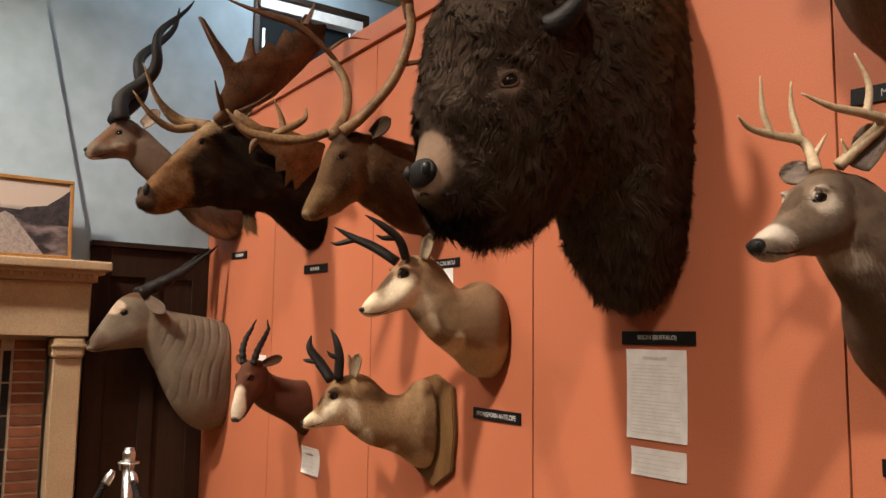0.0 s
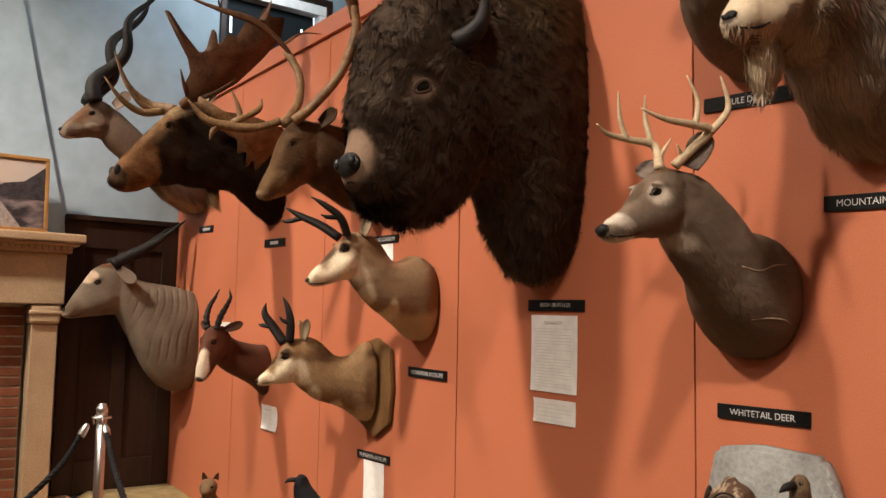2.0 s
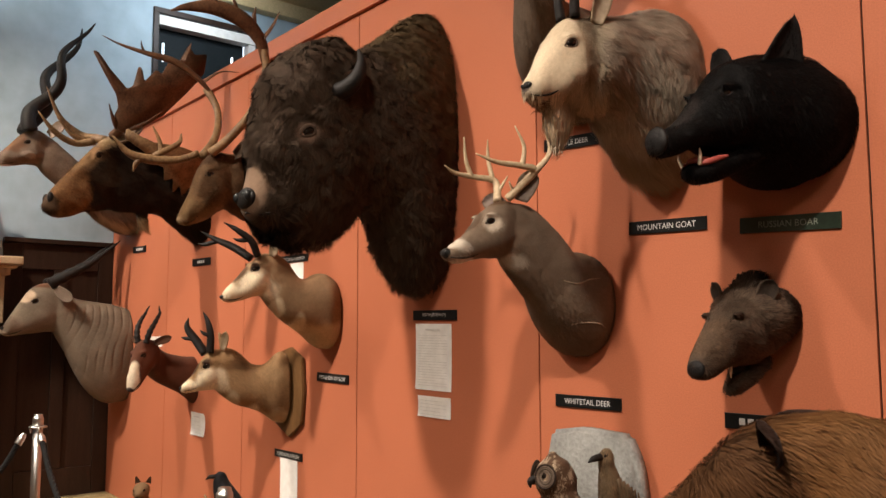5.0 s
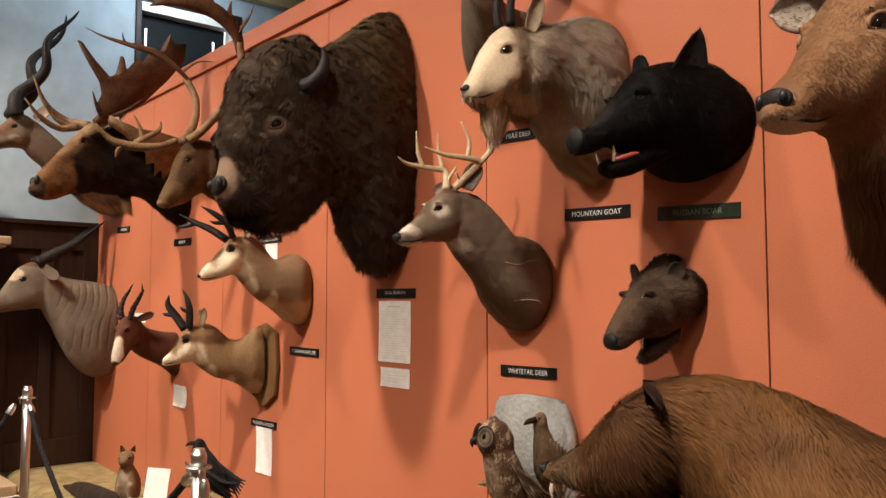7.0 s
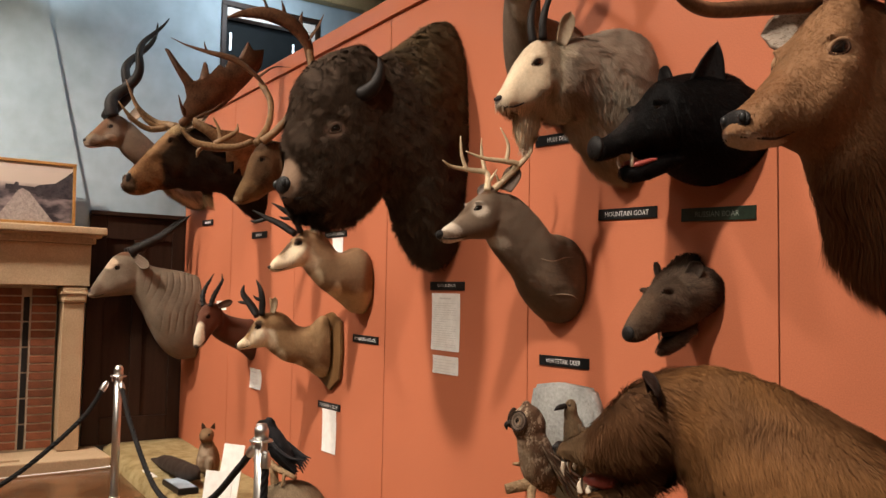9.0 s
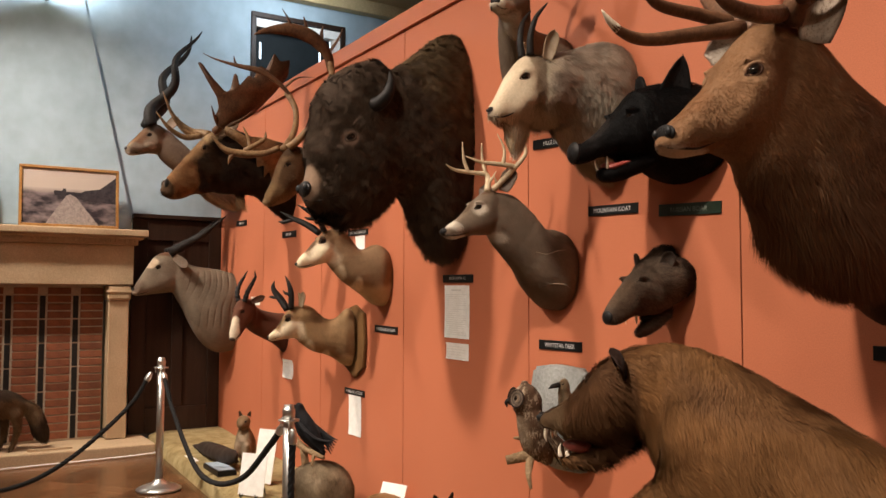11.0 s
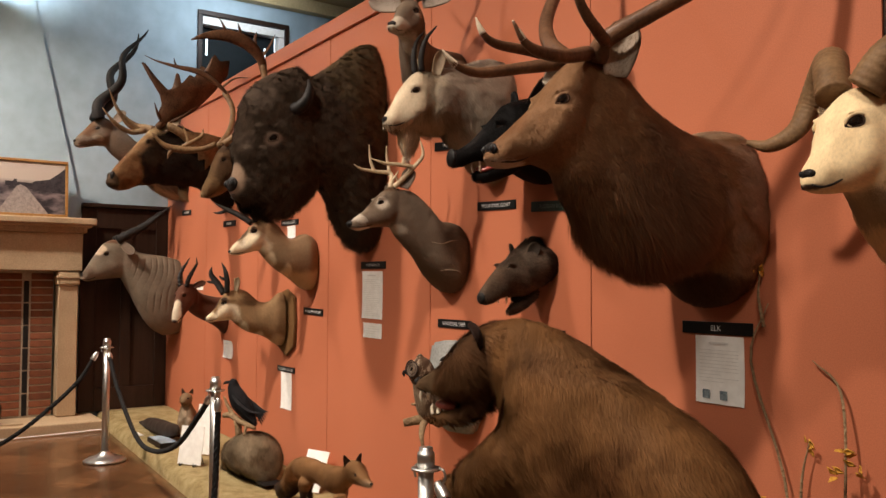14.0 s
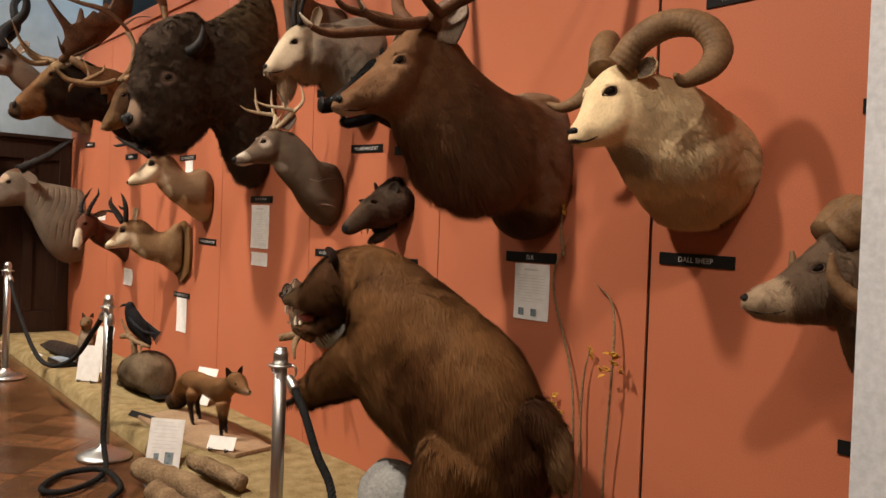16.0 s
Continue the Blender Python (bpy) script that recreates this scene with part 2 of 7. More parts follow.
def tube(points, radii, n=10, steps=5, ridges=0.0, count=0, flat=1.0):
    """A tapering round bar along a smooth run of points; ridges: the depth of rings round it."""
    P = spline(points, steps)
    R = spline(np.array(radii, dtype=float)[:, None], steps)[:, 0]
    T = np.gradient(P, axis=0)
    T /= np.linalg.norm(T, axis=1)[:, None] + 1e-9
    up = np.array([0.31, 0.17, 0.94])
    rings = []
    a = np.linspace(0, 2 * np.pi, n, endpoint=False)
    side = np.cross(T[0], up)
    for i, (p, r, t) in enumerate(zip(P, R, T)):
        side = side - t * (side @ t)
        side /= np.linalg.norm(side) + 1e-9
        other = np.cross(t, side)
        if ridges:
            r = r * (1 + ridges * math.sin(2 * math.pi * count * i / len(P)))
        rings.append(p + max(r, 0.0008) * (np.outer(np.cos(a), side) + flat * np.outer(np.sin(a), other)))
    return skin(np.array(rings))


def joined(*pieces):
    V, F, k = [], [], 0
    for v, f in pieces:
        V.append(v)
        F.append(f + k)
        k += len(v)
    return np.vstack(V), np.vstack(F)


def ball(at, r, squash=(1, 1, 1), n=12):
    th = np.linspace(0.08, np.pi - 0.08, n)
    a = np.linspace(0, 2 * np.pi, n + 2, endpoint=False)
    rings = np.array([[(math.sin(t) * math.cos(b), math.sin(t) * math.sin(b), math.cos(t)) for b in a] for t in th])
    V, F = skin(rings)
    return V * np.array(squash) * r + np.array(at), F


def fused(V, F, voxel=0.008, rounds=6):
    """One closed skin round overlapping forms."""
    ob = bpy.data.objects.new("raw", np_mesh("raw", V, F))
    scene.collection.objects.link(ob)
    r = ob.modifiers.new("r", "REMESH")
    r.mode, r.voxel_size = "VOXEL", voxel * 1.3
    s = ob.modifiers.new("s", "SMOOTH")
    s.factor, s.iterations = 0.5, rounds
    me = bpy.data.meshes.new_from_object(ob.evaluated_get(bpy.context.evaluated_depsgraph_get()))
    raw = ob.data
    bpy.data.objects.remove(ob)
    bpy.data.meshes.remove(raw)
    me.shade_smooth()
    return me


def points_of(me):
    V = np.zeros(len(me.vertices) * 3, dtype=np.float32)
    me.vertices.foreach_get("co", V)
    return V.reshape(-1, 3).astype(float)


def triangles_of(me):
    me.calc_loop_triangles()
    T = np.zeros(len(me.loop_triangles) * 3, dtype=np.int32)
    me.loop_triangles.foreach_get("vertices", T)
    return T.reshape(-1, 3)


def wavy(P, scale, seed=0):
    """A cheap smooth noise, three values a point."""
    rng = np.random.RandomState(seed)
    out = np.zeros((len(P), 3))
    for k in range(5):
        w = rng.normal(size=(3, 3)) * scale * (1 + 0.6 * k)
        out += np.sin(P @ w + rng.uniform(0, 6.3, 3)) / (1 + 0.6 * k)
    return out / 2.2


def hairs(me, count, length, width, flow, lift=0.35, pigment=None, seed=1, curl=0.3, clump=14.0, shade=0.35, lock=0.0, gather=0.55, vary=0.25, wool=0.0):
    """Tapering strands over a skin: length(points) gives their length, flow their lie."""
    rng = np.random.RandomState(seed)
    V, T = points_of(me), triangles_of(me)
    A, B, C = V[T[:, 0]], V[T[:, 1]], V[T[:, 2]]
    N = np.cross(B - A, C - A)
    area = np.linalg.norm(N, axis=1)
    pick = rng.choice(len(T), count, p=area / area.sum())
    u, v = rng.rand(count), rng.rand(count)
    flip = u + v > 1
    u[flip], v[flip] = 1 - u[flip], 1 - v[flip]
    P = A[pick] + u[:, None] * (B - A)[pick] + v[:, None] * (C - A)[pick]
    N = N[pick] / (area[pick][:, None] + 1e-12)
    L = length(P) * rng.uniform(0.55, 1.15, count)
    keep = L > 0.002
    P, N, L = P[keep], N[keep], L[keep]
    k = len(P)
    way = flow(P) if callable(flow) else np.tile(np.array(flow, dtype=float), (k, 1))
    way = way + curl * wavy(P, clump, seed) + 0.12 * rng.normal(size=(k, 3))
    way = way - N * (way * N).sum(1)[:, None]
    way /= np.linalg.norm(way, axis=1)[:, None] + 1e-9
    side = np.cross(way, N)
    w = (width * rng.uniform(0.6, 1.3, k))[:, None]
    bend = curl * 0.5 * wavy(P, clump * 2.3, seed + 5)
    d1 = way * (1 - lift) + N * lift
    mid = P + d1 * (L * 0.55)[:, None]
    d2 = way * (1 - lift * 0.4) + N * lift * 0.25 + bend + np.array([0, 0, -0.18])
    tip = mid + d2 * (L * 0.5)[:, None]
    tone = np.ones((k, 1))
    if lock:
        cell = np.floor((P + 0.3 * lock * wavy(P, 0.7 / lock, seed + 2)) / lock).astype(np.int64)
        _, which = np.unique(cell @ np.array([1, 4099, 16785407]), return_inverse=True)
        which = which.reshape(-1)
        size = np.bincount(which)
        mean = np.stack([np.bincount(which, tip[:, j]) / size for j in range(3)], 1)
        g = (gather * np.clip(L / 0.05, 0, 1) * rng.uniform(0.2, 1.0, k))[:, None]
        tip = tip * (1 - g) + (mean[which] + 0.3 * lock * rng.normal(size=(len(size), 3))[which]) * g
        tone = 1 + 0.08 * rng.uniform(-1, 1, (len(size), 1))[which] * np.clip(L / 0.05, 0, 1)[:, None]
    base = P - N * 0.002
    col = pigment(P) * (1 + shade * wavy(P, clump * 1.4, seed + 9)[:, :1]) * rng.uniform(1 - vary, 1 + vary, (k, 1)) * tone
    lay = N + 0.25 * way + wool * wavy(P, clump * 1.8, seed + 21) + 0.10 * rng.normal(size=(k, 3))
    lay /= np.linalg.norm(lay, axis=1)[:, None] + 1e-9
    # Roots darker, tips lighter: shading for depth, put into the strand colours.
    if L.max() < 0.036:
        rows = [base - side * w, base + side * w, tip]
        tint = [1 - 0.6 * vary, 1 - 0.6 * vary, 1 + 0.5 * vary]
        F = (np.arange(k) * 3)[:, None] + np.array([0, 1, 2])
    else:
        rows = [base, mid - side * w, mid + side * w, tip]
        tint = [1 - 0.9 * vary, 1.0, 1.0, 1 + 0.6 * vary]
        o = (np.arange(k) * 4)[:, None]
        F = np.concatenate([o + [0, 2, 1], o + [1, 2, 3]])
    col = np.clip((col[:, None, :] * np.array(tint)[None, :, None]).reshape(-1, 3), 0.002, 1)
    return np_mesh("coat", np.stack(rows, 1).reshape(-1, 3), F, True, col, np.repeat(lay, len(rows), 0))


# ---------- the room ----------
FAR = -6.258
TOP = 3.15


def structure(name, bm, mat, label=""):
    ob = part(name, bm, mat, None, label)
    return tagged(ob, label, "", "", "structure")


bm = box(-7, 7, -7, 3.6, -0.3, -0.013)
for v in bm.verts:
    v.co.z -= 0.026 * (v.co.x + 4.4)
floor = structure("floor", bm, FLOORWOOD, "brown wooden parquet floor with a worn shine")
partition = structure("wall_north", box(FAR, 3.9, 0.010, 0.13, -0.25, TOP - 0.11), DARKWOOD, "orange painted panelled partition wall")
for i in range(-5, 4):
    x0, x1 = max(FAR, 1.25 * i + (0.02 if i > 0 else 0)), 1.25 * (i + 1) + (0.02 if i >= 0 else 0)
    if x1 - x0 > 0.1:
        part("wall_panel", box(x0 + (0.007 if i == 1 else 0.003), x1 - (0.007 if i == 0 else 0.003), 0, 0.0095, -0.25, TOP - 0.112, 0.0015), ORANGE, partition)
part("top_rail", box(FAR, 3.9, -0.022, 0.15, TOP - 0.11, TOP, 0.004), ORANGE, partition)

# far wall with its high window
bm = bmesh.new()
W0, W1, W2, W3 = 0.33, 1.27, 3.34, 4.26
for y0, y1, z0, z1 in ((-7, W0, 0, CEIL), (W1, 3.6, 0, CEIL), (W0, W1, 0, W2), (W0, W1, W3, CEIL)):
    box(FAR - 0.22, FAR, y0, y1, z0, z1, 0, bm)
structure("wall_west", bm, BLUE, "pale blue plaster wall with uneven shading put into its colour")
structure("wall_south", box(-7, 7, -7.2, -7, 0, CEIL), CREAM, "plain cream wall")
structure("wall_east", box(7, 7.2, -7, 3.6, 0, CEIL), CREAM, "plain cream wall")
structure("wall_behind_partition", box(-7, 7, 3.6, 3.8, 0, CEIL), BLUE, "pale blue plaster wall")
structure("ceiling", box(-7, 7.2, -7.2, 3.8, CEIL, CEIL + 0.2), CREAM, "warm cream ceiling")
structure("cornice", box(FAR, FAR + 0.12, -1.2, 3.6, CEIL - 0.14, CEIL, 0.01), CREAM, "gilded cream cornice under the ceiling")

window = thing("window_1", "dark high window with thin light gaps beside its blind", "window", (FAR, (W0 + W1) / 2, W2), kind="structure")
bm = bmesh.new()
for y0, y1, z0, z1 in ((W0 - 0.05, W1 + 0.05, W3, W3 + 0.05), (W0 - 0.05, W0, W2, W3), (W1, W1 + 0.05, W2, W3), (W0 - 0.05, W1 + 0.05, W2 - 0.05, W2)):
    box(FAR - 0.2, FAR + 0.025, y0, y1, z0, z1, 0.004, bm)
part("window_frame", bm, DARKWOOD, window)
bm = box(FAR - 0.1, FAR + 0.01, W0 + 0.003, W1 - 0.003, W3 - 0.10, W3 - 0.012, 0.004)
box(FAR - 0.1, FAR + 0.01, W1 - 0.075, W1 - 0.003, W2 + 0.003, W3 - 0.105, 0.004, bm)
part("window_lining", bm, PAPER, window, "pale lining board")
BLIND = mottled("blind_cloth", (0.006, 0.010, 0.012), (0.014, 0.020, 0.023), 4.0, 120.0, 0.7)
bm = box(FAR - 0.12, FAR - 0.105, W0 + 0.004, W0 + 0.075, W2, W3 - 0.02)
box(FAR - 0.12, FAR - 0.105, W0 + 0.10, W1 - 0.20, W2, W3 - 0.02, 0, bm)
box(FAR - 0.12, FAR - 0.105, W1 - 0.175, W1 - 0.078, W2, W3 - 0.02, 0, bm)
for y0, y1 in ((W0 + 0.074, W0 + 0.101), (W1 - 0.201, W1 - 0.174)):
    box(FAR - 0.121, FAR - 0.104, y0, y1, W2 + 0.34, W2 + 0.52, 0, bm)
    box(FAR - 0.121, FAR - 0.104, y0, y1, W3 - 0.22, W3 - 0.02, 0, bm)
part("blind", bm, BLIND, window, "dark drawn blind")
SKYGLOW, tree_, b_ = material("daylight", 0.9)
b_.inputs["Emission Color"].default_value, b_.inputs["Emission Strength"].default_value = (0.75, 0.88, 1, 1), 3.0
tagged(part("backdrop", box(FAR - 0.6, FAR - 0.58, -0.4, 2.0, 2.6, 4.7), SKYGLOW), "bright daylight outside the window", "", "", "structure")

# dark panelling in the corner
panelling = thing("dark_panelling", "tall dark-stained wood panelling beside the fireplace", "panelling", (FAR, -0.4, 0), kind="structure")
bm = box(FAR + 0.002, FAR + 0.022, -0.84, -0.002, 0.13, 2.13)
part("backing_board", bm, DARKWOOD, panelling)
for y0, y1, z0, z1 in ((-0.84, -0.70, 0.13, 2.13), (-0.12, -0.004, 0.13, 2.13), (-0.698, -0.122, 0.13, 0.36), (-0.698, -0.122, 1.93, 2.13), (-0.46, -0.36, 0.362, 1.928)):
    part("stile", box(FAR + 0.0235, FAR + 0.045, y0, y1, z0, z1, 0.003), DARKWOOD, panelling)
part("capping", box(FAR + 0.002, FAR + 0.075, -0.84, -0.004, 2.132, 2.172, 0.006), DARKWOOD, panelling)

# fireplace and its tapering plaster hood
bm = bmesh.new()
f = bm.faces.new([bm.verts.new((FAR + 0.002, y, z)) for y, z in ((-0.83, 2.03), (-3.9, 2.03), (-3.3, CEIL - 0.002), (-1.42, CEIL - 0.002))])
r = bmesh.ops.extrude_face_region(bm, geom=[f])
bmesh.ops.translate(bm, verts=[v for v in r["geom"] if isinstance(v, bmesh.types.BMVert)], vec=(0.03, 0, 0))
structure("chimney_hood", bm, BLUE, "pale blue tapering plaster chimney hood")

sconce = thing("wall_sconce", "dark metal uplighter bowl on the blue chimney hood", "lamp", SCONCE)
turns = np.linspace(0, 2 * np.pi, 24, endpoint=False)
V, F = skin(np.array([[(SCONCE[0] + r * math.cos(a), SCONCE[1] + r * math.sin(a), SCONCE[2] + z) for a in turns] for r, z in ((0.02, -0.13), (0.06, -0.12), (0.11, -0.07), (0.135, 0.0), (0.125, 0.0), (0.10, -0.06), (0.05, -0.10), (0.02, -0.11))]))
link("bowl", np_mesh("bowl", V, F), BLACKMETAL, sconce)
V, F = tube([(FAR + 0.03, SCONCE[1], SCONCE[2] - 0.10), (SCONCE[0] - 0.12, SCONCE[1], SCONCE[2] - 0.16), (SCONCE[0], SCONCE[1], SCONCE[2] - 0.12)], [0.012, 0.012, 0.012], 8)
link("arm", np_mesh("arm", V, F), BLACKMETAL, sconce)

fireplace = thing("fireplace", "buff sandstone fireplace with dentil mantel and brick infill", "fireplace", (FAR, -2.3, 0))
FX = FAR + 0.24
part("lintel", box(FAR + 0.003, FX, -3.75, -0.86, 1.50, 1.86, 0.008), SANDSTONE, fireplace)
part("frieze", box(FAR + 0.003, FX + 0.03, -3.78, -0.83, 1.862, 1.91, 0.006), SANDSTONE, fireplace)
for k in range(70):
    y = -0.84 - 0.042 * k
    part("dentil", box(FX + 0.0305, FX + 0.055, y - 0.026, y, 1.885, 1.912), SANDSTONE, fireplace)
part("mantel_shelf", box(FAR + 0.003, FX + 0.10, -3.85, -0.755, 1.935, 2.0, 0.012), SANDSTONE, fireplace, "moulded sandstone shelf")
part("shelf_moulding", box(FAR + 0.003, FX + 0.062, -3.81, -0.79, 1.9125, 1.9345, 0.006), SANDSTONE, fireplace)
for y in (-0.91, -3.70):
    part("pilaster", box(FAR + 0.003, FX - 0.03, y - 0.15, y + 0.02, 0.13, 1.36, 0.006), SANDSTONE, fireplace)
    part("pilaster_capital", box(FAR + 0.003, FX - 0.005, y - 0.165, y + 0.035, 1.362, 1.498, 0.02), SANDSTONE, fireplace)
    part("capital_band", box(FAR + 0.003, FX + 0.004, y - 0.175, y + 0.042, 1.43, 1.455, 0.006), SANDSTONE, fireplace)
part("hearth_slab", box(FAR + 0.003, FAR + 0.62, -3.9, -0.72, 0.0, 0.125, 0.012), SANDSTONE, fireplace, "low sandstone hearth")
infill = part("brick_infill", box(FAR + 0.003, FAR + 0.075, -3.58, -1.085, 0.127, 1.499), MORTAR, fireplace, "red brick infill with dark brick strips")

# parquet, carpeted plinth
bm = bmesh.new()
nx, ny = 60, 14
grid = []
rng = random.Random(4)
for i in range(nx + 1):
    x = FAR + 0.05 + i / nx * 9.0
    front = -0.60 - 0.022 * (x - FAR)
    top_z = 0.145 - 0.0255 * (x - FAR)
    low = -0.026 * (x + 4.4) - 0.012
    row = []
    for j in range(ny + 1):
        u = j / ny
        y = -0.0015 + (front + 0.0015) * min(1, u / 0.86)
        z = top_z
        if u > 0.86:
            w = (u - 0.86) / 0.14
            y = front - 0.085 * math.sin(w * 1.57)
            z = low + (z - low) * math.cos(w * 1.57)
        z += 0.004 * math.sin(7 * x + 3 * y) * (1 if u < 0.86 else 0.3)
        row.append(bm.verts.new((x, y, z)))
    grid.append(row)
for i in range(nx):
    for j in range(ny):
        bm.faces.new((grid[i][j], grid[i + 1][j], grid[i + 1][j + 1], grid[i][j + 1]))
bottom = [[bm.verts.new((v.co.x, v.co.y, -0.3)) for v in (g[0], g[-1])] for g in (grid[0], grid[-1])]
bm.faces.new([*grid[0], bottom[0][1], bottom[0][0]])
plinth = tagged(part("display_plinth", bm, CARPET, None, "", True), "low plinth covered in mossy mustard carpet", "plinth")


def plinth_z(x, y):
    return 0.145 - 0.0255 * (x - FAR)


tagged(part("white_post", box(2.352, 2.60, -0.66, -0.56, -0.19, CEIL - 0.003, 0.006), WHITEPAINT), "white painted upright post", "post")


# ---------- mounted heads ----------
from mathutils.bvhtree import BVHTree


class Mount:
    """A head on the wall: lx sideways, s out from the wall, z up; bend turns all beyond a pivot sideways; face turns the whole from the wall's way (0) to the far wall's (90)."""

    def __init__(self, name, label, x0, z0, base, spots=(), bend=None, under=None, category="mounted head", y0=0.0, face=0.0, group="mounted heads on the wall", speckle=None):
        self.speckle = speckle
        self.y0, self.face = y0, radians(face)
        self.x0, self.base, self.spots, self.bend, self.under = x0, np.array(base), spots, bend, under
        self.ob = thing(name, label, category, (x0, y0, z0), group)

    def turn(self, P):
        P = np.array(P, dtype=float).reshape(-1, 3).copy()
        if self.bend:
            yaw, pivot, span = self.bend
            a = radians(yaw) * np.clip((P[:, 1] - pivot) / span, 0, 1)
            x, s = P[:, 0].copy(), P[:, 1] - pivot
            P[:, 0], P[:, 1] = x * np.cos(a) + s * np.sin(a), pivot + s * np.cos(a) - x * np.sin(a)
        return P

    def world(self, P):
        P = self.turn(P)
        c, d = math.cos(self.face), math.sin(self.face)
        return np.stack([self.x0 + P[:, 0] * c - P[:, 1] * d, self.y0 - P[:, 1] * c - P[:, 0] * d, P[:, 2]], 1)

    def pigment(self, W):
        """The coat's colours at places in the world."""
        L = np.stack([W[:, 0], W[:, 1], W[:, 2]], 1)
        C = np.tile(self.base, (len(L), 1))
        if self.under:
            z0, z1, c = self.under
            k = np.clip((L[:, 2] - z0) / (z1 - z0), 0, 1)[:, None]
            C = C * k + np.array(c) * (1 - k)
        jit = 0.22 * wavy(L, 22.0, 3)[:, 0] + 0.06 * wavy(L, 60.0, 4)[:, 0]
        for (lx, s, z, r, c, *both) in self.spots:
            for side in ((lx, -lx) if not both else (lx,)):
                at = self.world([(side, s, z)])[0]
                rr = np.array(r if isinstance(r, tuple) else (r, r, r))
                if abs(math.sin(self.face)) > 0.7:
                    rr = rr[[1, 0, 2]]
                d = np.linalg.norm((L - at) / rr, axis=1) + jit
                k = np.clip((1.25 - d) / 0.55, 0, 1)[:, None]
                k = k * k * (3 - 2 * k)
                C = C * (1 - k) + np.array(c) * k
        if self.speckle:
            k = np.clip((wavy(L, 70.0, 41)[:, 0] * wavy(L, 85.0, 42)[:, 1] - 0.06) * 7, 0, 1)[:, None]
            C = C * (1 - k) + np.array(self.speckle) * k
        return C * (1 + 0.13 * wavy(L, 7.0, 11)[:, :1] + 0.06 * wavy(L, 30.0, 12)[:, :1])

    def skin(self, *ribs, voxel=0.007, extra=(), rounds=26, name="hide", brow=None, carve=(), lumps=0.0, pinch=0.16, ripple=None):
        forms = [loft(r, pinch=pinch if k == 1 and brow else 0.0) for k, r in enumerate(ribs)] + list(extra)
        if brow:
            lx, s, z, r = brow
            for sg in (1, -1):
                forms.append(ball((sg * lx * 0.76, s - 0.5 * r, z + 1.45 * r), r, (1.0, 2.3, 0.7)))
                forms.append(ball((sg * lx * 0.52, s - 1.5 * r, z - 4.4 * r), r, (1.6, 3.2, 2.4)))
        V, F = joined(*forms)
        self.me = fused(self.world(V), F[:, ::-1], voxel, rounds)
        P = points_of(self.me)
        if brow:
            lx, s, z, r = brow
            tip = ribs[1][-2]
            ts, tz = (tip[0] + tip[2]) / 2, (tip[1] + tip[3]) / 2
            back = ribs[1][1]
            at = lambda k, dz=0.0: (s + (ts - s) * k, z + (tz - z) * k + dz)
            carve = [(lx, s + 0.3 * r, z - 0.2 * r, 1.9 * r, -0.40 * r), (lx, *at(0.22, -0.6 * r), 1.7 * r, -0.32 * r), (lx * 0.8, *at(0.50, -0.4 * r), 2.6 * r, -0.40 * r), (lx * 0.5, *at(0.90, 0.5 * r), 1.6 * r, 0.25 * r),
                     (lx, (back[0] + back[2]) / 2 + 0.2 * r, back[3] * 0.68 + back[1] * 0.32, 3.2 * r, 0.42 * r)] + list(carve)
        N = np.zeros(len(P) * 3, dtype=np.float32)
        self.me.vertices.foreach_get("normal", N)
        N = N.reshape(-1, 3)
        for lx, s, z, r, depth in carve:
            for sg in (1, -1):
                d = np.linalg.norm(P - self.world([(sg * lx, s, z)])[0], axis=1) / r
                P = P + N * (depth * np.exp(-1.4 * d * d))[:, None]
        P = P + N * ((0.0012 + lumps) * wavy(P, 34.0, 7)[:, :1] + 0.002 * wavy(P, 11.0, 8)[:, :1])
        if ripple is not None:
            P = P + N * ripple(P)[:, None]
        self.me.vertices.foreach_set("co", P.astype(np.float32).ravel())
        self.me.update()
        paint(self.me, self.pigment(P))
        self.tree = BVHTree.FromPolygons([tuple(v) for v in P], [tuple(t) for t in triangles_of(self.me)])
        self.hide = link(name, self.me, HIDE, self.ob)
        self.me_origin = Vector(self.ob.location)
        return self

    def side(self, sign, s, z):
        """The place and the outward way on the flank at s, z."""
        a, b = self.world([(sign * 0.5, s, z), (0, s, z)])
        way = Vector(b - a).normalized()
        hit, n, _, _ = self.tree.ray_cast(Vector(a), way)
        if hit is None:
            hit, n, _, _ = self.tree.find_nearest(Vector(b))
        if n.dot(way) > 0:
            n = -n
        return np.array(hit), np.array(n)

    def mouth(self, run, r=0.0035, mat=None, name="mouth_line", sides=(1, -1)):
        for sign in sides:
            P = [self.side(sign, s, z)[0] for s, z in run]
            V, F = tube(P, [r * 0.8] + [r] * (len(P) - 2) + [r * 0.4], 6)
            link(name, np_mesh(name, V, F), mat or NOSE, self.ob)
        return self

    def fur(self, count, length, width, flow=(0, 0.7, -0.7), **kw):
        me = self.me.copy()
        me.transform(Matrix.Translation(self.me_origin))
        coat = hairs(me, count, length, width, flow, pigment=self.pigment, **kw)
        bpy.data.meshes.remove(me)
        link("coat", coat, HAIR, self.ob, "", "stuff")
        return self

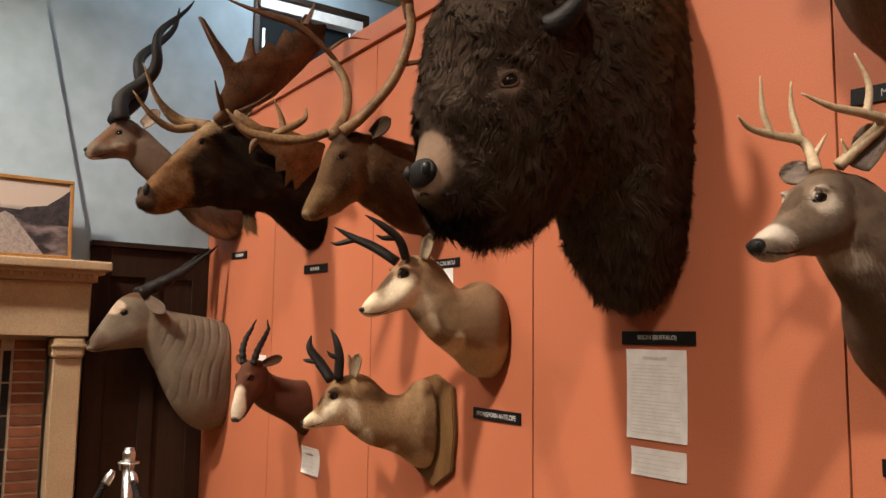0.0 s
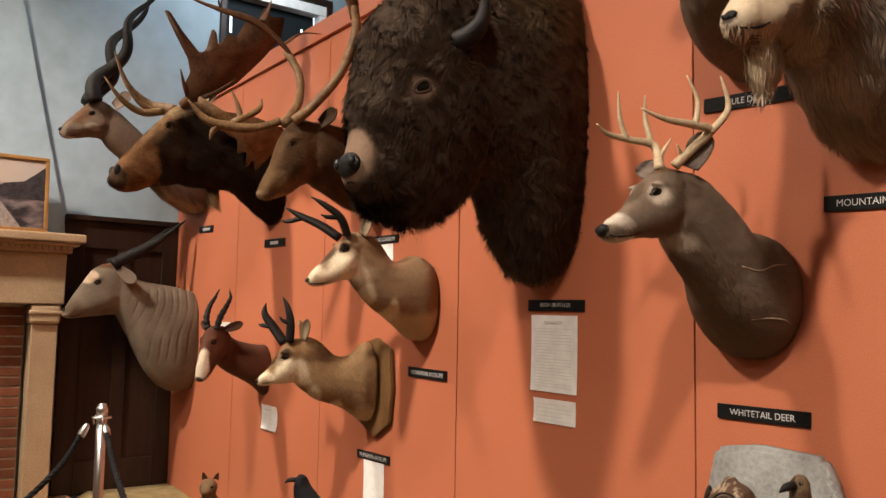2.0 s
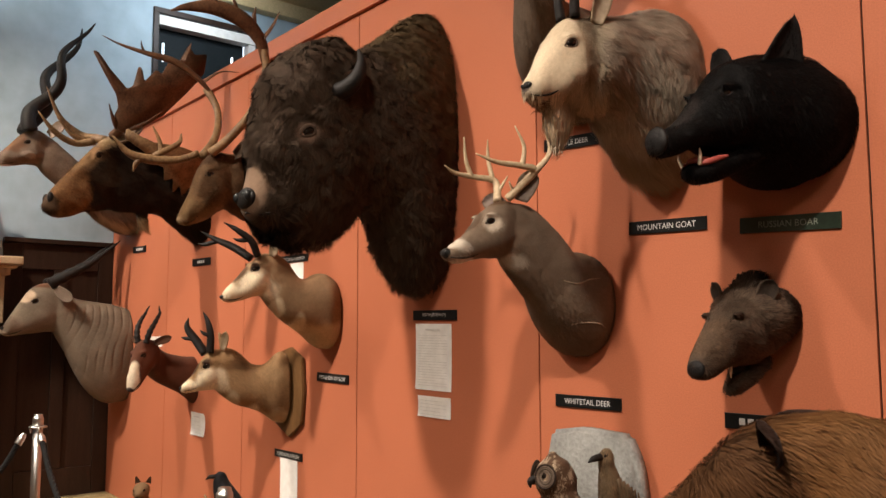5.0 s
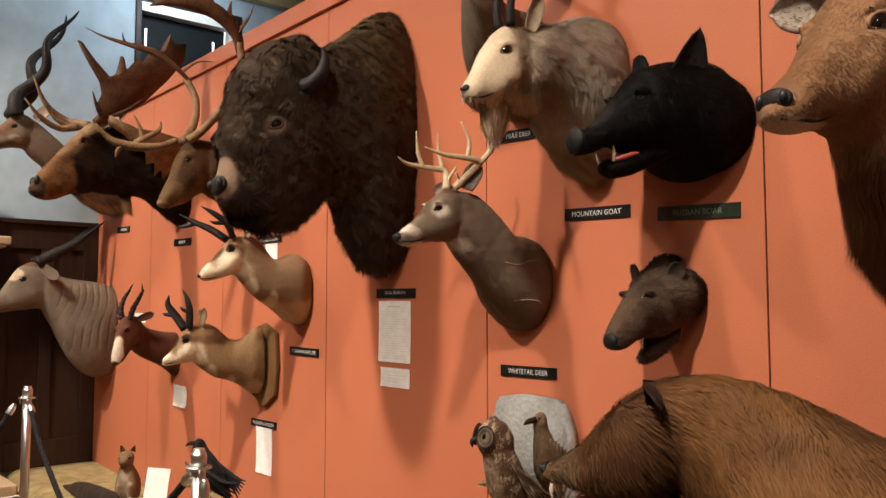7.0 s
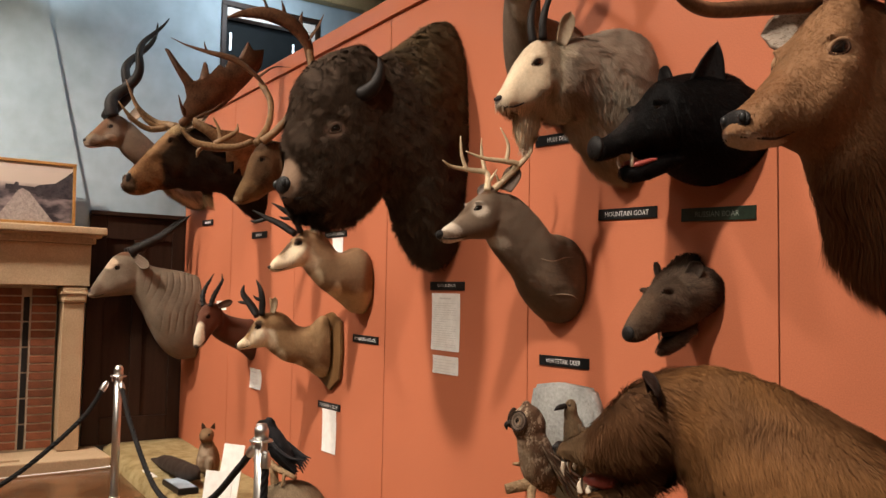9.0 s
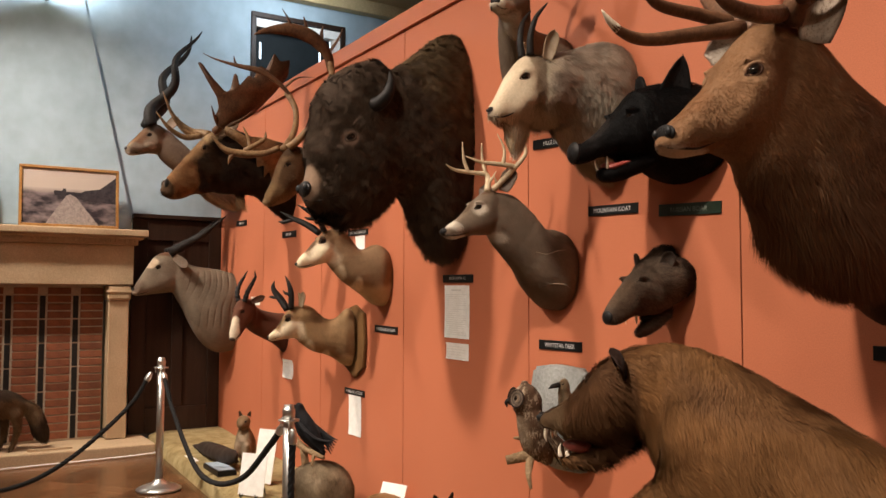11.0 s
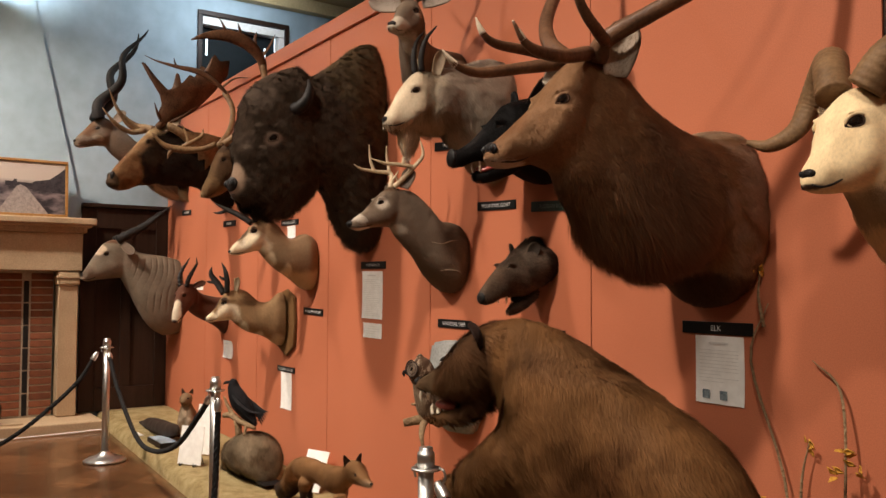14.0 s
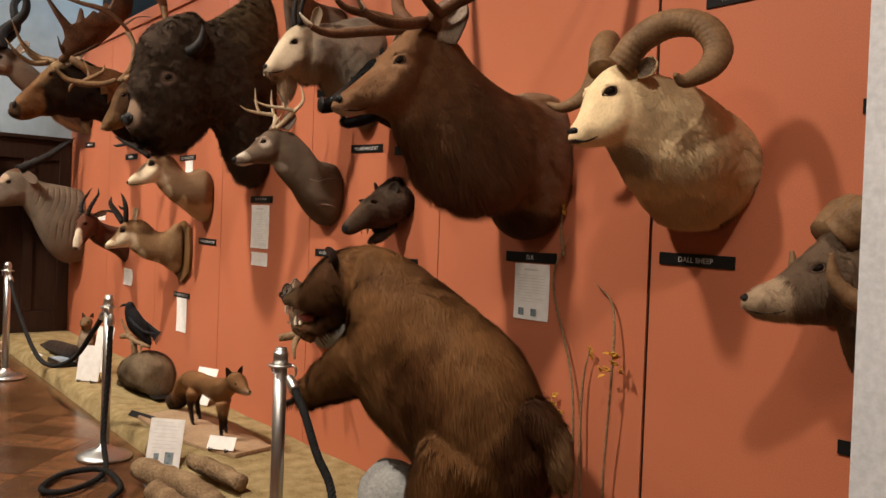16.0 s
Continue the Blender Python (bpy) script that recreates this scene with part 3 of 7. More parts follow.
    def eyes(self, lx, s, z, r, rim=(0.02, 0.013, 0.010), both=True, rimsize=1.5, lid=None):
        """Almond glass eyes with a dark rim and a heavier upper lid."""
        for sign in ((1, -1) if both else (1,)):
            p, n = self.side(sign, s, z)
            a, b = self.world([(0, s, z), (0, s + 0.02, z - 0.010)])
            u = b - a
            u = u - n * (u @ n)
            u /= np.linalg.norm(u)
            v = np.cross(n, u)
            v = v * math.copysign(1, v[2])
            V, F = ball((0, 0, 0), r)
            V = np.outer(V[:, 0], u) * 1.28 + np.outer(V[:, 1], v) * 0.92 + np.outer(V[:, 2], n) * 0.85
            eye = link("eye", np_mesh("eye", V + p - n * r * 0.42, F), EYEGLASS, self.ob, "dark glossy glass eye")
            t = np.linspace(0, 2 * np.pi, 18, endpoint=False)
            k = rimsize * 0.88
            pts = p + n * r * 0.02 + np.outer(np.cos(t) * (1 + 0.12 * np.cos(t)), u) * r * k + np.outer(np.sin(t) * (0.9 - 0.25 * np.cos(t)), v) * r * k * 0.66
            P = np.vstack([pts, pts[:2]])
            V, F = tube(P, [r * 0.22] * len(P), 6, 2)
            me = np_mesh("lid", V, F)
            paint(me, np.tile(np.array(rim), (len(V), 1)))
            link("eyelid", me, HIDE, eye)
            t = np.linspace(0.05 * np.pi, 0.95 * np.pi, 8)
            pts = p + n * r * 0.06 + np.outer(np.cos(t), u) * r * k * 1.12 + np.outer(np.sin(t), v) * r * k * 0.80
            V, F = tube(pts, [r * 0.10] + [r * 0.24] * 6 + [r * 0.10], 8, 2)
            me = np_mesh("lid", V, F)
            paint(me, self.pigment(V) * 0.75 if lid is None else np.tile(np.array(lid), (len(V), 1)))
            link("upper_lid", me, HIDE, eye)
        return self

    def ear(self, base, way, length, width, facing=(0, 1, 0), inner=(0.35, 0.28, 0.22), cup=0.35, colour=None, both=False, point=0.0):
        for sign in ((1, -1) if both else (1,)):
            b, w, fc = (np.array(v, dtype=float) * np.array((sign, 1, 1)) for v in (base, way, facing))
            w /= np.linalg.norm(w)
            side = np.cross(w, fc)
            side /= np.linalg.norm(side)
            nrm = np.cross(side, w)
            nrm *= math.copysign(1, nrm @ fc)
            nu, nv = 10, 9
            G = []
            for i in range(nu):
                u = i / (nu - 1)
                wd = (1 - point) * width * 0.5 * (0.35 + 0.65 * math.sin(math.pi * min(1, 0.15 + u * 0.62))) * (1 if u < 0.6 else math.sqrt(max(0.0, 1 - ((u - 0.6) / 0.4) ** 2)) + 0.02) + point * width * 0.5 * (1.01 - u)
                G.append([b + w * (u * length) + side * (wd * v) - nrm * (cup * wd * (1 - v * v)) for v in np.linspace(-1, 1, nv)])
            G = np.array(G)
            front = G.reshape(-1, 3)
            back = front - nrm * 0.007
            F = []
            k = nu * nv
            for i in range(nu - 1):
                for j in range(nv - 1):
                    a = i * nv + j
                    F += [(a, a + 1, a + nv + 1, a + nv), (k + a, k + a + nv, k + a + nv + 1, k + a + 1)]
            rim = [j for j in range(nv)] + [i * nv + nv - 1 for i in range(1, nu)] + [(nu - 1) * nv + j for j in range(nv - 2, -1, -1)] + [i * nv for i in range(nu - 2, 0, -1)]
            for a, c in zip(rim, rim[1:] + rim[:1]):
                F.append((a, k + a, k + c, c))
            col = np.vstack([np.tile(np.array(inner), (k, 1)), np.tile(np.array(colour if colour is not None else self.base), (k, 1))])
            edge = np.abs(np.tile(np.linspace(-1, 1, nv), nu)) > 0.8
            col[:k][edge] = col[k]
            me = np_mesh("ear", self.world(np.vstack([front, back])), F, True, col)
            fuzz = me.copy()
            outer, inside = np.array(colour if colour is not None else self.base), np.array(inner)
            ends = self.world([b, b + w])
            flow = ends[1] - ends[0]
            coat = hairs(fuzz, 900, lambda W: np.full(len(W), 0.10 * length), 0.0007, tuple(flow), lift=0.25, curl=0.3, pigment=lambda W: np.tile(outer * 0.6 + inside * 0.4, (len(W), 1)), vary=0.15, shade=0.1)
            bpy.data.meshes.remove(fuzz)
            ear = link("ear", me, HIDE, self.ob)
            link("ear_hair", coat, HAIR, ear, "", "stuff")
        return self

    def horn(self, points, radii, mat, name="horn", n=12, both=False, branches=(), label="", **kw):
        """A horn or antler; branches: more runs of points and radii, of one piece with it."""
        for sign in ((1, -1) if both else (1,)):
            pieces = [tube(p, r, n, **kw) for p, r in ((points, radii), *branches)]
            V, F = joined(*pieces)
            V = V * np.array((sign, 1, 1))
            me = np_mesh(name, self.world(V), F if sign < 0 else F[:, ::-1])
            link(name, me, mat, self.ob, label)
        return self

    def nose(self, lx, s, z, r, squash=(1, 0.6, 0.8), mat=None, nostrils=True):
        a, b = self.world([(0, s + 0.3, z), (0, s, z)])
        hit, _, _, _ = self.tree.ray_cast(Vector(a), Vector(b - a).normalized())
        if hit is not None:
            s = s + 0.3 - np.linalg.norm(np.array(hit) - a) - r * squash[1] * 0.45
        V, F = ball((0, s, z), r, squash)
        pad = link("nose", np_mesh("nose", self.world(V), F[:, ::-1]), mat or NOSE, self.ob)
        if nostrils:
            for sx in (lx, -lx):
                V, F = ball((sx, s + r * squash[1] * 0.55, z + r * 0.08), r * 0.34, (0.7, 0.8, 1))
                link("nostril", np_mesh("nostril", self.world(V), F[:, ::-1]), BLACKMETAL, pad)
        return self

    def solid(self, name, V, F, mat, label=""):
        return link(name, np_mesh(name, self.world(V), np.asarray(F)[:, ::-1]), mat, self.ob, label)


# bison
m = Mount("bison_mount", "huge dark brown woolly bison shoulder mount on the orange wall", -1.95, 1.6, (0.067, 0.045, 0.031),
          spots=[(0, 0.02, 2.55, (0.32, 0.32, 0.50), (0.100, 0.067, 0.036)), (0, 0.88, 1.96, (0.10, 0.08, 0.09), (0.20, 0.13, 0.085)),
                 (0.19, 0.70, 2.19, (0.05, 0.055, 0.045), (0.19, 0.125, 0.09)), (0, 0.72, 1.78, 0.10, (0.012, 0.008, 0.006))])
m.skin([(0, 2.86, 0, 1.63, 0.22), (0.10, 2.82, 0.10, 1.62, 0.24), (0.20, 2.73, 0.17, 1.77, 0.26), (0.34, 2.62, 0.27, 1.94, 0.24), (0.46, 2.56, 0.40, 1.98, 0.2)],
       [(0.55, 2.61, 0.42, 2.52, 0.10), (0.69, 2.54, 0.32, 2.36, 0.19), (0.79, 2.43, 0.30, 2.15, 0.205), (0.82, 2.28, 0.36, 1.99, 0.195), (0.85, 2.13, 0.47, 1.86, 0.165), (0.86, 2.03, 0.60, 1.80, 0.12),
        (0.885, 1.95, 0.72, 1.80, 0.095), (0.88, 1.89, 0.79, 1.82, 0.07), (0.85, 1.86, 0.82, 1.84, 0.03)], voxel=0.011)


def bison_length(W):
    s = -W[:, 1]
    muzzle = np.clip((np.linalg.norm((W - np.array([-1.95, -0.89, 1.95])) / np.array([1, 1, 1.1]), axis=1) - 0.10) / 0.10, 0, 1)
    eye = np.clip((np.linalg.norm(W - np.array([-1.77, -0.70, 2.19]), axis=1) - 0.03) / 0.06, 0.0, 1)
    beard = np.clip((1.98 - W[:, 2]) / 0.2, 0, 1) * np.where(s > 0.45, 1, 0.7)
    return (0.048 + 0.012 * np.clip((s - 0.3) / 0.3, 0, 1) + 0.06 * beard) * muzzle * eye


m.fur(190000, bison_length, 0.0015, lambda P: np.stack([0 * P[:, 0], np.where(-P[:, 1] > 0.4, -0.15, 0.5), -0.8 + 0 * P[:, 0]], 1), lift=0.66, curl=1.0, clump=30.0, shade=0.06, vary=0.22, wool=0.28)
m.eyes(0.185, 0.70, 2.19, 0.021, (0.10, 0.065, 0.045), rimsize=1.6, lid=(0.17, 0.115, 0.085))
m.mouth([(0.87, 1.88), (0.83, 1.87), (0.78, 1.885), (0.74, 1.90)], 0.006)
m.horn([(0.15, 0.60, 2.37), (0.23, 0.58, 2.36), (0.285, 0.555, 2.40), (0.285, 0.535, 2.47), (0.255, 0.53, 2.525)], [0.040, 0.037, 0.030, 0.019, 0.005], BLACKHORN, both=True, label="short curved black horn")
m.nose(0.045, 0.885, 1.935, 0.064, (1.1, 0.34, 0.66))

# whitetail deer
m = Mount("whitetail_mount", "grey-brown whitetail deer shoulder mount with pale slender antlers", -1.04, 1.33, (0.180, 0.130, 0.092), bend=(-8, 0.12, 0.2), under=(1.30, 1.5, (0.15, 0.105, 0.07)),
          spots=[(0.06, 0.43, 1.79, (0.03, 0.04, 0.032), (0.52, 0.44, 0.35)), (0.05, 0.345, 1.655, (0.05, 0.05, 0.025), (0.46, 0.39, 0.31)), (0, 0.535, 1.70, (0.05, 0.035, 0.024), (0.58, 0.51, 0.42)), (0, 0.53, 1.655, (0.05, 0.05, 0.018), (0.58, 0.53, 0.46)), (0, 0.46, 1.79, (0.02, 0.07, 0.035), (0.10, 0.065, 0.042)),
                 (0, 0.38, 1.875, (0.045, 0.055, 0.03), (0.11, 0.06, 0.03)), (0, 0.0, 1.70, (0.2, 0.12, 0.11), (0.11, 0.075, 0.048))])
m.skin([(0, 1.70, 0, 1.335, 0.165), (0.05, 1.71, 0.06, 1.35, 0.17), (0.11, 1.715, 0.15, 1.43, 0.14), (0.17, 1.79, 0.23, 1.52, 0.10), (0.24, 1.85, 0.32, 1.61, 0.072), (0.30, 1.865, 0.36, 1.665, 0.062)],
       [(0.27, 1.85, 0.35, 1.68, 0.05), (0.36, 1.87, 0.40, 1.67, 0.066), (0.43, 1.825, 0.45, 1.668, 0.057), (0.50, 1.748, 0.50, 1.655, 0.043), (0.55, 1.712, 0.545, 1.648, 0.038), (0.575, 1.692, 0.57, 1.655, 0.025)], brow=(0.062, 0.43, 1.79, 0.0145), voxel=0.005)
m.fur(70000, lambda W: np.full(len(W), 0.018), 0.0009, lift=0.18, curl=0.25, shade=0.12)
m.mouth([(0.57, 1.664), (0.54, 1.662), (0.5, 1.668), (0.47, 1.678)])
m.eyes(0.062, 0.43, 1.79, 0.0145, rimsize=1.25)
m.nose(0.014, 0.566, 1.677, 0.024, (1, 0.7, 0.78))
CRACK = mottled("dry_hide_crack", (0.26, 0.19, 0.13), (0.38, 0.29, 0.20), 30.0, 120.0, 0.9)
m.mouth([(0.19, 1.595), (0.15, 1.585), (0.11, 1.60), (0.07, 1.605)], 0.0028, CRACK, "hide_crack", (1,))
m.mouth([(0.14, 1.45), (0.11, 1.455), (0.07, 1.45), (0.03, 1.43)], 0.0030, CRACK, "hide_crack", (1,))
m.ear((0.055, 0.315, 1.865), (0.22, -0.30, 0.92), 0.11, 0.066, (0.85, 0.55, 0.0), (0.24, 0.19, 0.16))
m.ear((-0.055, 0.315, 1.865), (-0.85, 0.1, 0.30), 0.105, 0.062, (-0.1, 0.8, 0.45), (0.24, 0.19, 0.16))
m.horn([(0.03, 0.35, 1.87), (0.06, 0.31, 1.92), (0.09, 0.285, 1.965), (0.095, 0.34, 1.975), (0.085, 0.43, 1.98), (0.065, 0.50, 2.005)], [0.015, 0.013, 0.013, 0.011, 0.008, 0.002], PALEANTLER, "antler", 9,
       branches=[([(0.095, 0.335, 1.972), (0.10, 0.33, 2.04), (0.09, 0.36, 2.11)], [0.01, 0.007, 0.002]), ([(0.095, 0.285, 1.96), (0.11, 0.24, 2.03), (0.10, 0.255, 2.12)], [0.011, 0.008, 0.002]), ([(0.045, 0.335, 1.89), (0.04, 0.35, 1.93)], [0.008, 0.002])])
m.horn([(-0.03, 0.35, 1.87), (-0.06, 0.33, 1.92), (-0.085, 0.33, 1.955), (-0.10, 0.40, 1.962), (-0.10, 0.48, 1.97), (-0.09, 0.525, 1.99)], [0.015, 0.013, 0.012, 0.010, 0.007, 0.002], PALEANTLER, "antler", 9,
       branches=[([(-0.10, 0.41, 1.962), (-0.105, 0.43, 2.02), (-0.10, 0.44, 2.10)], [0.009, 0.007, 0.002]), ([(-0.085, 0.33, 1.955), (-0.10, 0.34, 2.03), (-0.095, 0.345, 2.10)], [0.010, 0.007, 0.002]), ([(-0.05, 0.33, 1.91), (-0.04, 0.30, 1.965)], [0.008, 0.002])])

# elk
m = Mount("elk_mount", "reddish-brown bull elk shoulder mount with dark mane and ivory-tipped antlers", 0.64, 1.31, (0.215, 0.112, 0.054), bend=(-6, 0.3, 0.3),
          spots=[(0, 0.38, 1.62, (0.26, 0.24, 0.30), (0.145, 0.076, 0.042)), (0, 0.62, 1.62, (0.12, 0.12, 0.16), (0.15, 0.076, 0.038)), (0, 0.02, 1.63, (0.32, 0.17, 0.26), (0.30, 0.19, 0.125)), (0, 0.04, 1.93, (0.16, 0.12, 0.07), (0.36, 0.25, 0.16)), (0.09, 0.755, 1.955, (0.03, 0.055, 0.035), (0.34, 0.20, 0.11)),
                 (0, 0.945, 1.745, (0.06, 0.08, 0.022), (0.56, 0.45, 0.34)), (0, 0.60, 2.13, (0.08, 0.10, 0.045), (0.085, 0.034, 0.014)), (0, 0.1, 1.36, (0.2, 0.16, 0.08), (0.095, 0.050, 0.028)), (0, 0.87, 1.87, (0.035, 0.14, 0.05), (0.20, 0.095, 0.042))])
m.skin([(0, 1.93, 0, 1.31, 0.235), (0.08, 1.925, 0.08, 1.31, 0.235), (0.18, 1.90, 0.20, 1.45, 0.21), (0.30, 1.935, 0.40, 1.43, 0.175), (0.40, 2.0, 0.56, 1.51, 0.145), (0.48, 2.08, 0.66, 1.63, 0.115), (0.55, 2.115, 0.72, 1.70, 0.095)],
       [(0.52, 2.10, 0.70, 1.73, 0.07), (0.63, 2.125, 0.78, 1.75, 0.096), (0.72, 2.06, 0.82, 1.76, 0.098), (0.80, 1.955, 0.86, 1.748, 0.074), (0.90, 1.865, 0.92, 1.738, 0.055), (0.96, 1.81, 0.955, 1.736, 0.05), (0.985, 1.78, 0.975, 1.75, 0.028)], brow=(0.098, 0.755, 1.955, 0.02), voxel=0.008)


def elk_length(W):
    s, z = -W[:, 1], W[:, 2]
    mane = np.clip((0.78 - s) / 0.1, 0, 1) * np.clip((1.74 - z) / 0.12, 0, 1) * np.clip((s - 0.14) / 0.2, 0, 1)
    return 0.022 - 0.011 * np.clip((s - 0.62) / 0.1, 0, 1) + 0.13 * mane + 0.05 * np.clip((0.12 - s) / 0.1, 0, 1) * np.clip((z - 1.8) / 0.1, 0, 1)


m.fur(110000, elk_length, 0.0010, lambda P: np.stack([0 * P[:, 0], 0.55 + 0 * P[:, 0], -0.75 + 0 * P[:, 0]], 1), lift=0.24, curl=0.35, shade=0.14, lock=0.03, gather=0.5, vary=0.16, wool=0.1)
m.mouth([(0.975, 1.755), (0.94, 1.752), (0.9, 1.756), (0.86, 1.772)])
m.eyes(0.098, 0.755, 1.955, 0.019, (0.05, 0.022, 0.011), rimsize=1.3)
m.nose(0.024, 0.972, 1.79, 0.036, (1.1, 0.28, 0.66))
m.ear((0.092, 0.56, 2.05), (0.14, -0.12, 0.98), 0.19, 0.11, (0.8, 0.6, -0.1), (0.52, 0.42, 0.33), 0.5, (0.12, 0.055, 0.03))
m.ear((-0.085, 0.56, 2.08), (-0.93, 0.15, 0.12), 0.19, 0.105, (0.1, 0.85, -0.3), (0.40, 0.34, 0.28), 0.4, (0.12, 0.055, 0.03))
m.horn([(0.05, 0.60, 2.11), (0.10, 0.60, 2.16), (0.22, 0.50, 2.24), (0.36, 0.38, 2.34), (0.46, 0.22, 2.52), (0.48, 0.10, 2.78)], [0.036, 0.03, 0.028, 0.026, 0.022, 0.008], DARKANTLER, "antler", 10,
       branches=[([(0.06, 0.64, 2.12), (0.13, 0.78, 2.075), (0.16, 0.89, 2.065), (0.17, 0.955, 2.085), (0.17, 0.995, 2.14)], [0.024, 0.022, 0.018, 0.012, 0.004]), ([(0.10, 0.60, 2.15), (0.15, 0.68, 2.17), (0.17, 0.74, 2.21), (0.18, 0.78, 2.27), (0.18, 0.79, 2.34)], [0.022, 0.019, 0.016, 0.012, 0.004])])
m.horn([(-0.05, 0.60, 2.11), (-0.12, 0.61, 2.16), (-0.22, 0.60, 2.24), (-0.32, 0.53, 2.36), (-0.40, 0.38, 2.56), (-0.44, 0.25, 2.80)], [0.036, 0.03, 0.028, 0.026, 0.022, 0.008], DARKANTLER, "antler", 10,
       branches=[([(-0.06, 0.65, 2.115), (-0.09, 0.80, 2.085), (-0.09, 0.95, 2.052), (-0.08, 1.04, 2.06), (-0.08, 1.09, 2.10)], [0.024, 0.02, 0.017, 0.012, 0.003]), ([(-0.12, 0.62, 2.15), (-0.14, 0.74, 2.165), (-0.13, 0.86, 2.165), (-0.12, 0.92, 2.185), (-0.12, 0.95, 2.235)], [0.022, 0.019, 0.016, 0.011, 0.003])])
for tip in ([(0.17, 0.96, 2.09), (0.17, 0.975, 2.11), (0.17, 0.997, 2.143)], [(-0.08, 1.045, 2.062), (-0.08, 1.07, 2.08), (-0.08, 1.094, 2.105)], [(-0.12, 0.925, 2.19), (-0.12, 0.938, 2.21), (-0.12, 0.953, 2.24)]):
    V, F = tube(tip, [0.0118, 0.009, 0.002], 9)
    m.solid("tine_tip", V, F, IVORY, "worn ivory-white tip")

# mountain goat
m = Mount("mountain_goat_mount", "cream mountain goat shoulder mount with beard and shaggy coat", -0.66, 1.88, (0.40, 0.33, 0.255),
          spots=[(0, 0.52, 2.20, (0.12, 0.155, 0.20), (0.56, 0.46, 0.325)), (0, 0.645, 2.12, (0.03, 0.018, 0.02), (0.05, 0.035, 0.03)), (0, 0.1, 1.9, (0.2, 0.2, 0.12), (0.36, 0.28, 0.19)), (0, 0.61, 2.083, (0.04, 0.05, 0.008), (0.22, 0.13, 0.09))])
m.skin([(0, 2.45, 0, 1.95, 0.15), (0.08, 2.45, 0.08, 1.94, 0.16), (0.16, 2.42, 0.17, 2.00, 0.14), (0.27, 2.38, 0.29, 2.10, 0.105), (0.36, 2.37, 0.40, 2.10, 0.09)],
       [(0.36, 2.35, 0.42, 2.11, 0.065), (0.46, 2.365, 0.48, 2.09, 0.075), (0.54, 2.29, 0.53, 2.08, 0.064), (0.59, 2.205, 0.57, 2.08, 0.048), (0.625, 2.145, 0.61, 2.08, 0.038), (0.638, 2.115, 0.63, 2.088, 0.02)],
       [(0.565, 2.10, 0.46, 2.10, 0.032), (0.555, 2.04, 0.465, 2.04, 0.028), (0.53, 1.985, 0.485, 1.99, 0.018)], brow=(0.077, 0.505, 2.26, 0.0155), voxel=0.006)


def goat_length(W):
    s, z = -W[:, 1], W[:, 2]
    body = np.clip((0.47 - s) / 0.13, 0, 1)
    low = np.clip((2.02 - z) / 0.1, 0, 1)
    jowl = np.clip((2.17 - z) / 0.05, 0, 1) * np.clip((s - 0.36) / 0.04, 0, 1) * np.clip((0.52 - s) / 0.04, 0, 1)
    return body * (0.07 + 0.07 * low) + 0.05 * jowl


def goat_beard(W):
    s, z = -W[:, 1], W[:, 2]
    return 0.13 * np.clip((2.11 - z) / 0.03, 0, 1) * np.clip((s - 0.42) / 0.03, 0, 1) * 0.55


m.fur(40000, goat_beard, 0.0016, (0, 0, -1), lift=0.15, curl=0.25, seed=8, lock=0.025)
m.fur(90000, goat_length, 0.0013, lambda P: np.stack([0 * P[:, 0], np.where(-P[:, 1] > 0.42, 0.05, 0.45), -0.85 + 0 * P[:, 0]], 1), lift=0.6, curl=0.6, clump=13, shade=0.08, lock=0.04, gather=0.35, vary=0.2)
m.fur(40000, lambda W: 0.016 * np.clip((-W[:, 1] - 0.34) / 0.06, 0, 1), 0.0008, (0, 0.5, -0.5), lift=0.12, curl=0.2, shade=0.08, vary=0.12, seed=4)
m.mouth([(0.63, 2.095), (0.605, 2.092), (0.575, 2.1), (0.555, 2.112)])
m.eyes(0.077, 0.505, 2.26, 0.0155, (0.10, 0.065, 0.045))
m.nose(0.016, 0.632, 2.122, 0.017, (1.1, 0.6, 0.8))
m.ear((0.065, 0.40, 2.34), (0.35, -0.05, 0.95), 0.12, 0.055, (0.85, 0.5, 0), (0.42, 0.33, 0.24), 0.5, (0.42, 0.32, 0.2))
m.ear((-0.06, 0.41, 2.36), (-0.4, -0.1, 0.9), 0.10, 0.05, (-0.6, 0.8, 0), (0.42, 0.33, 0.24), 0.5, (0.42, 0.32, 0.2))
m.horn([(0.028, 0.455, 2.36), (0.034, 0.46, 2.43), (0.045, 0.44, 2.51), (0.055, 0.39, 2.575)], [0.016, 0.014, 0.010, 0.003], BLACKHORN, both=True, label="slim black horn")

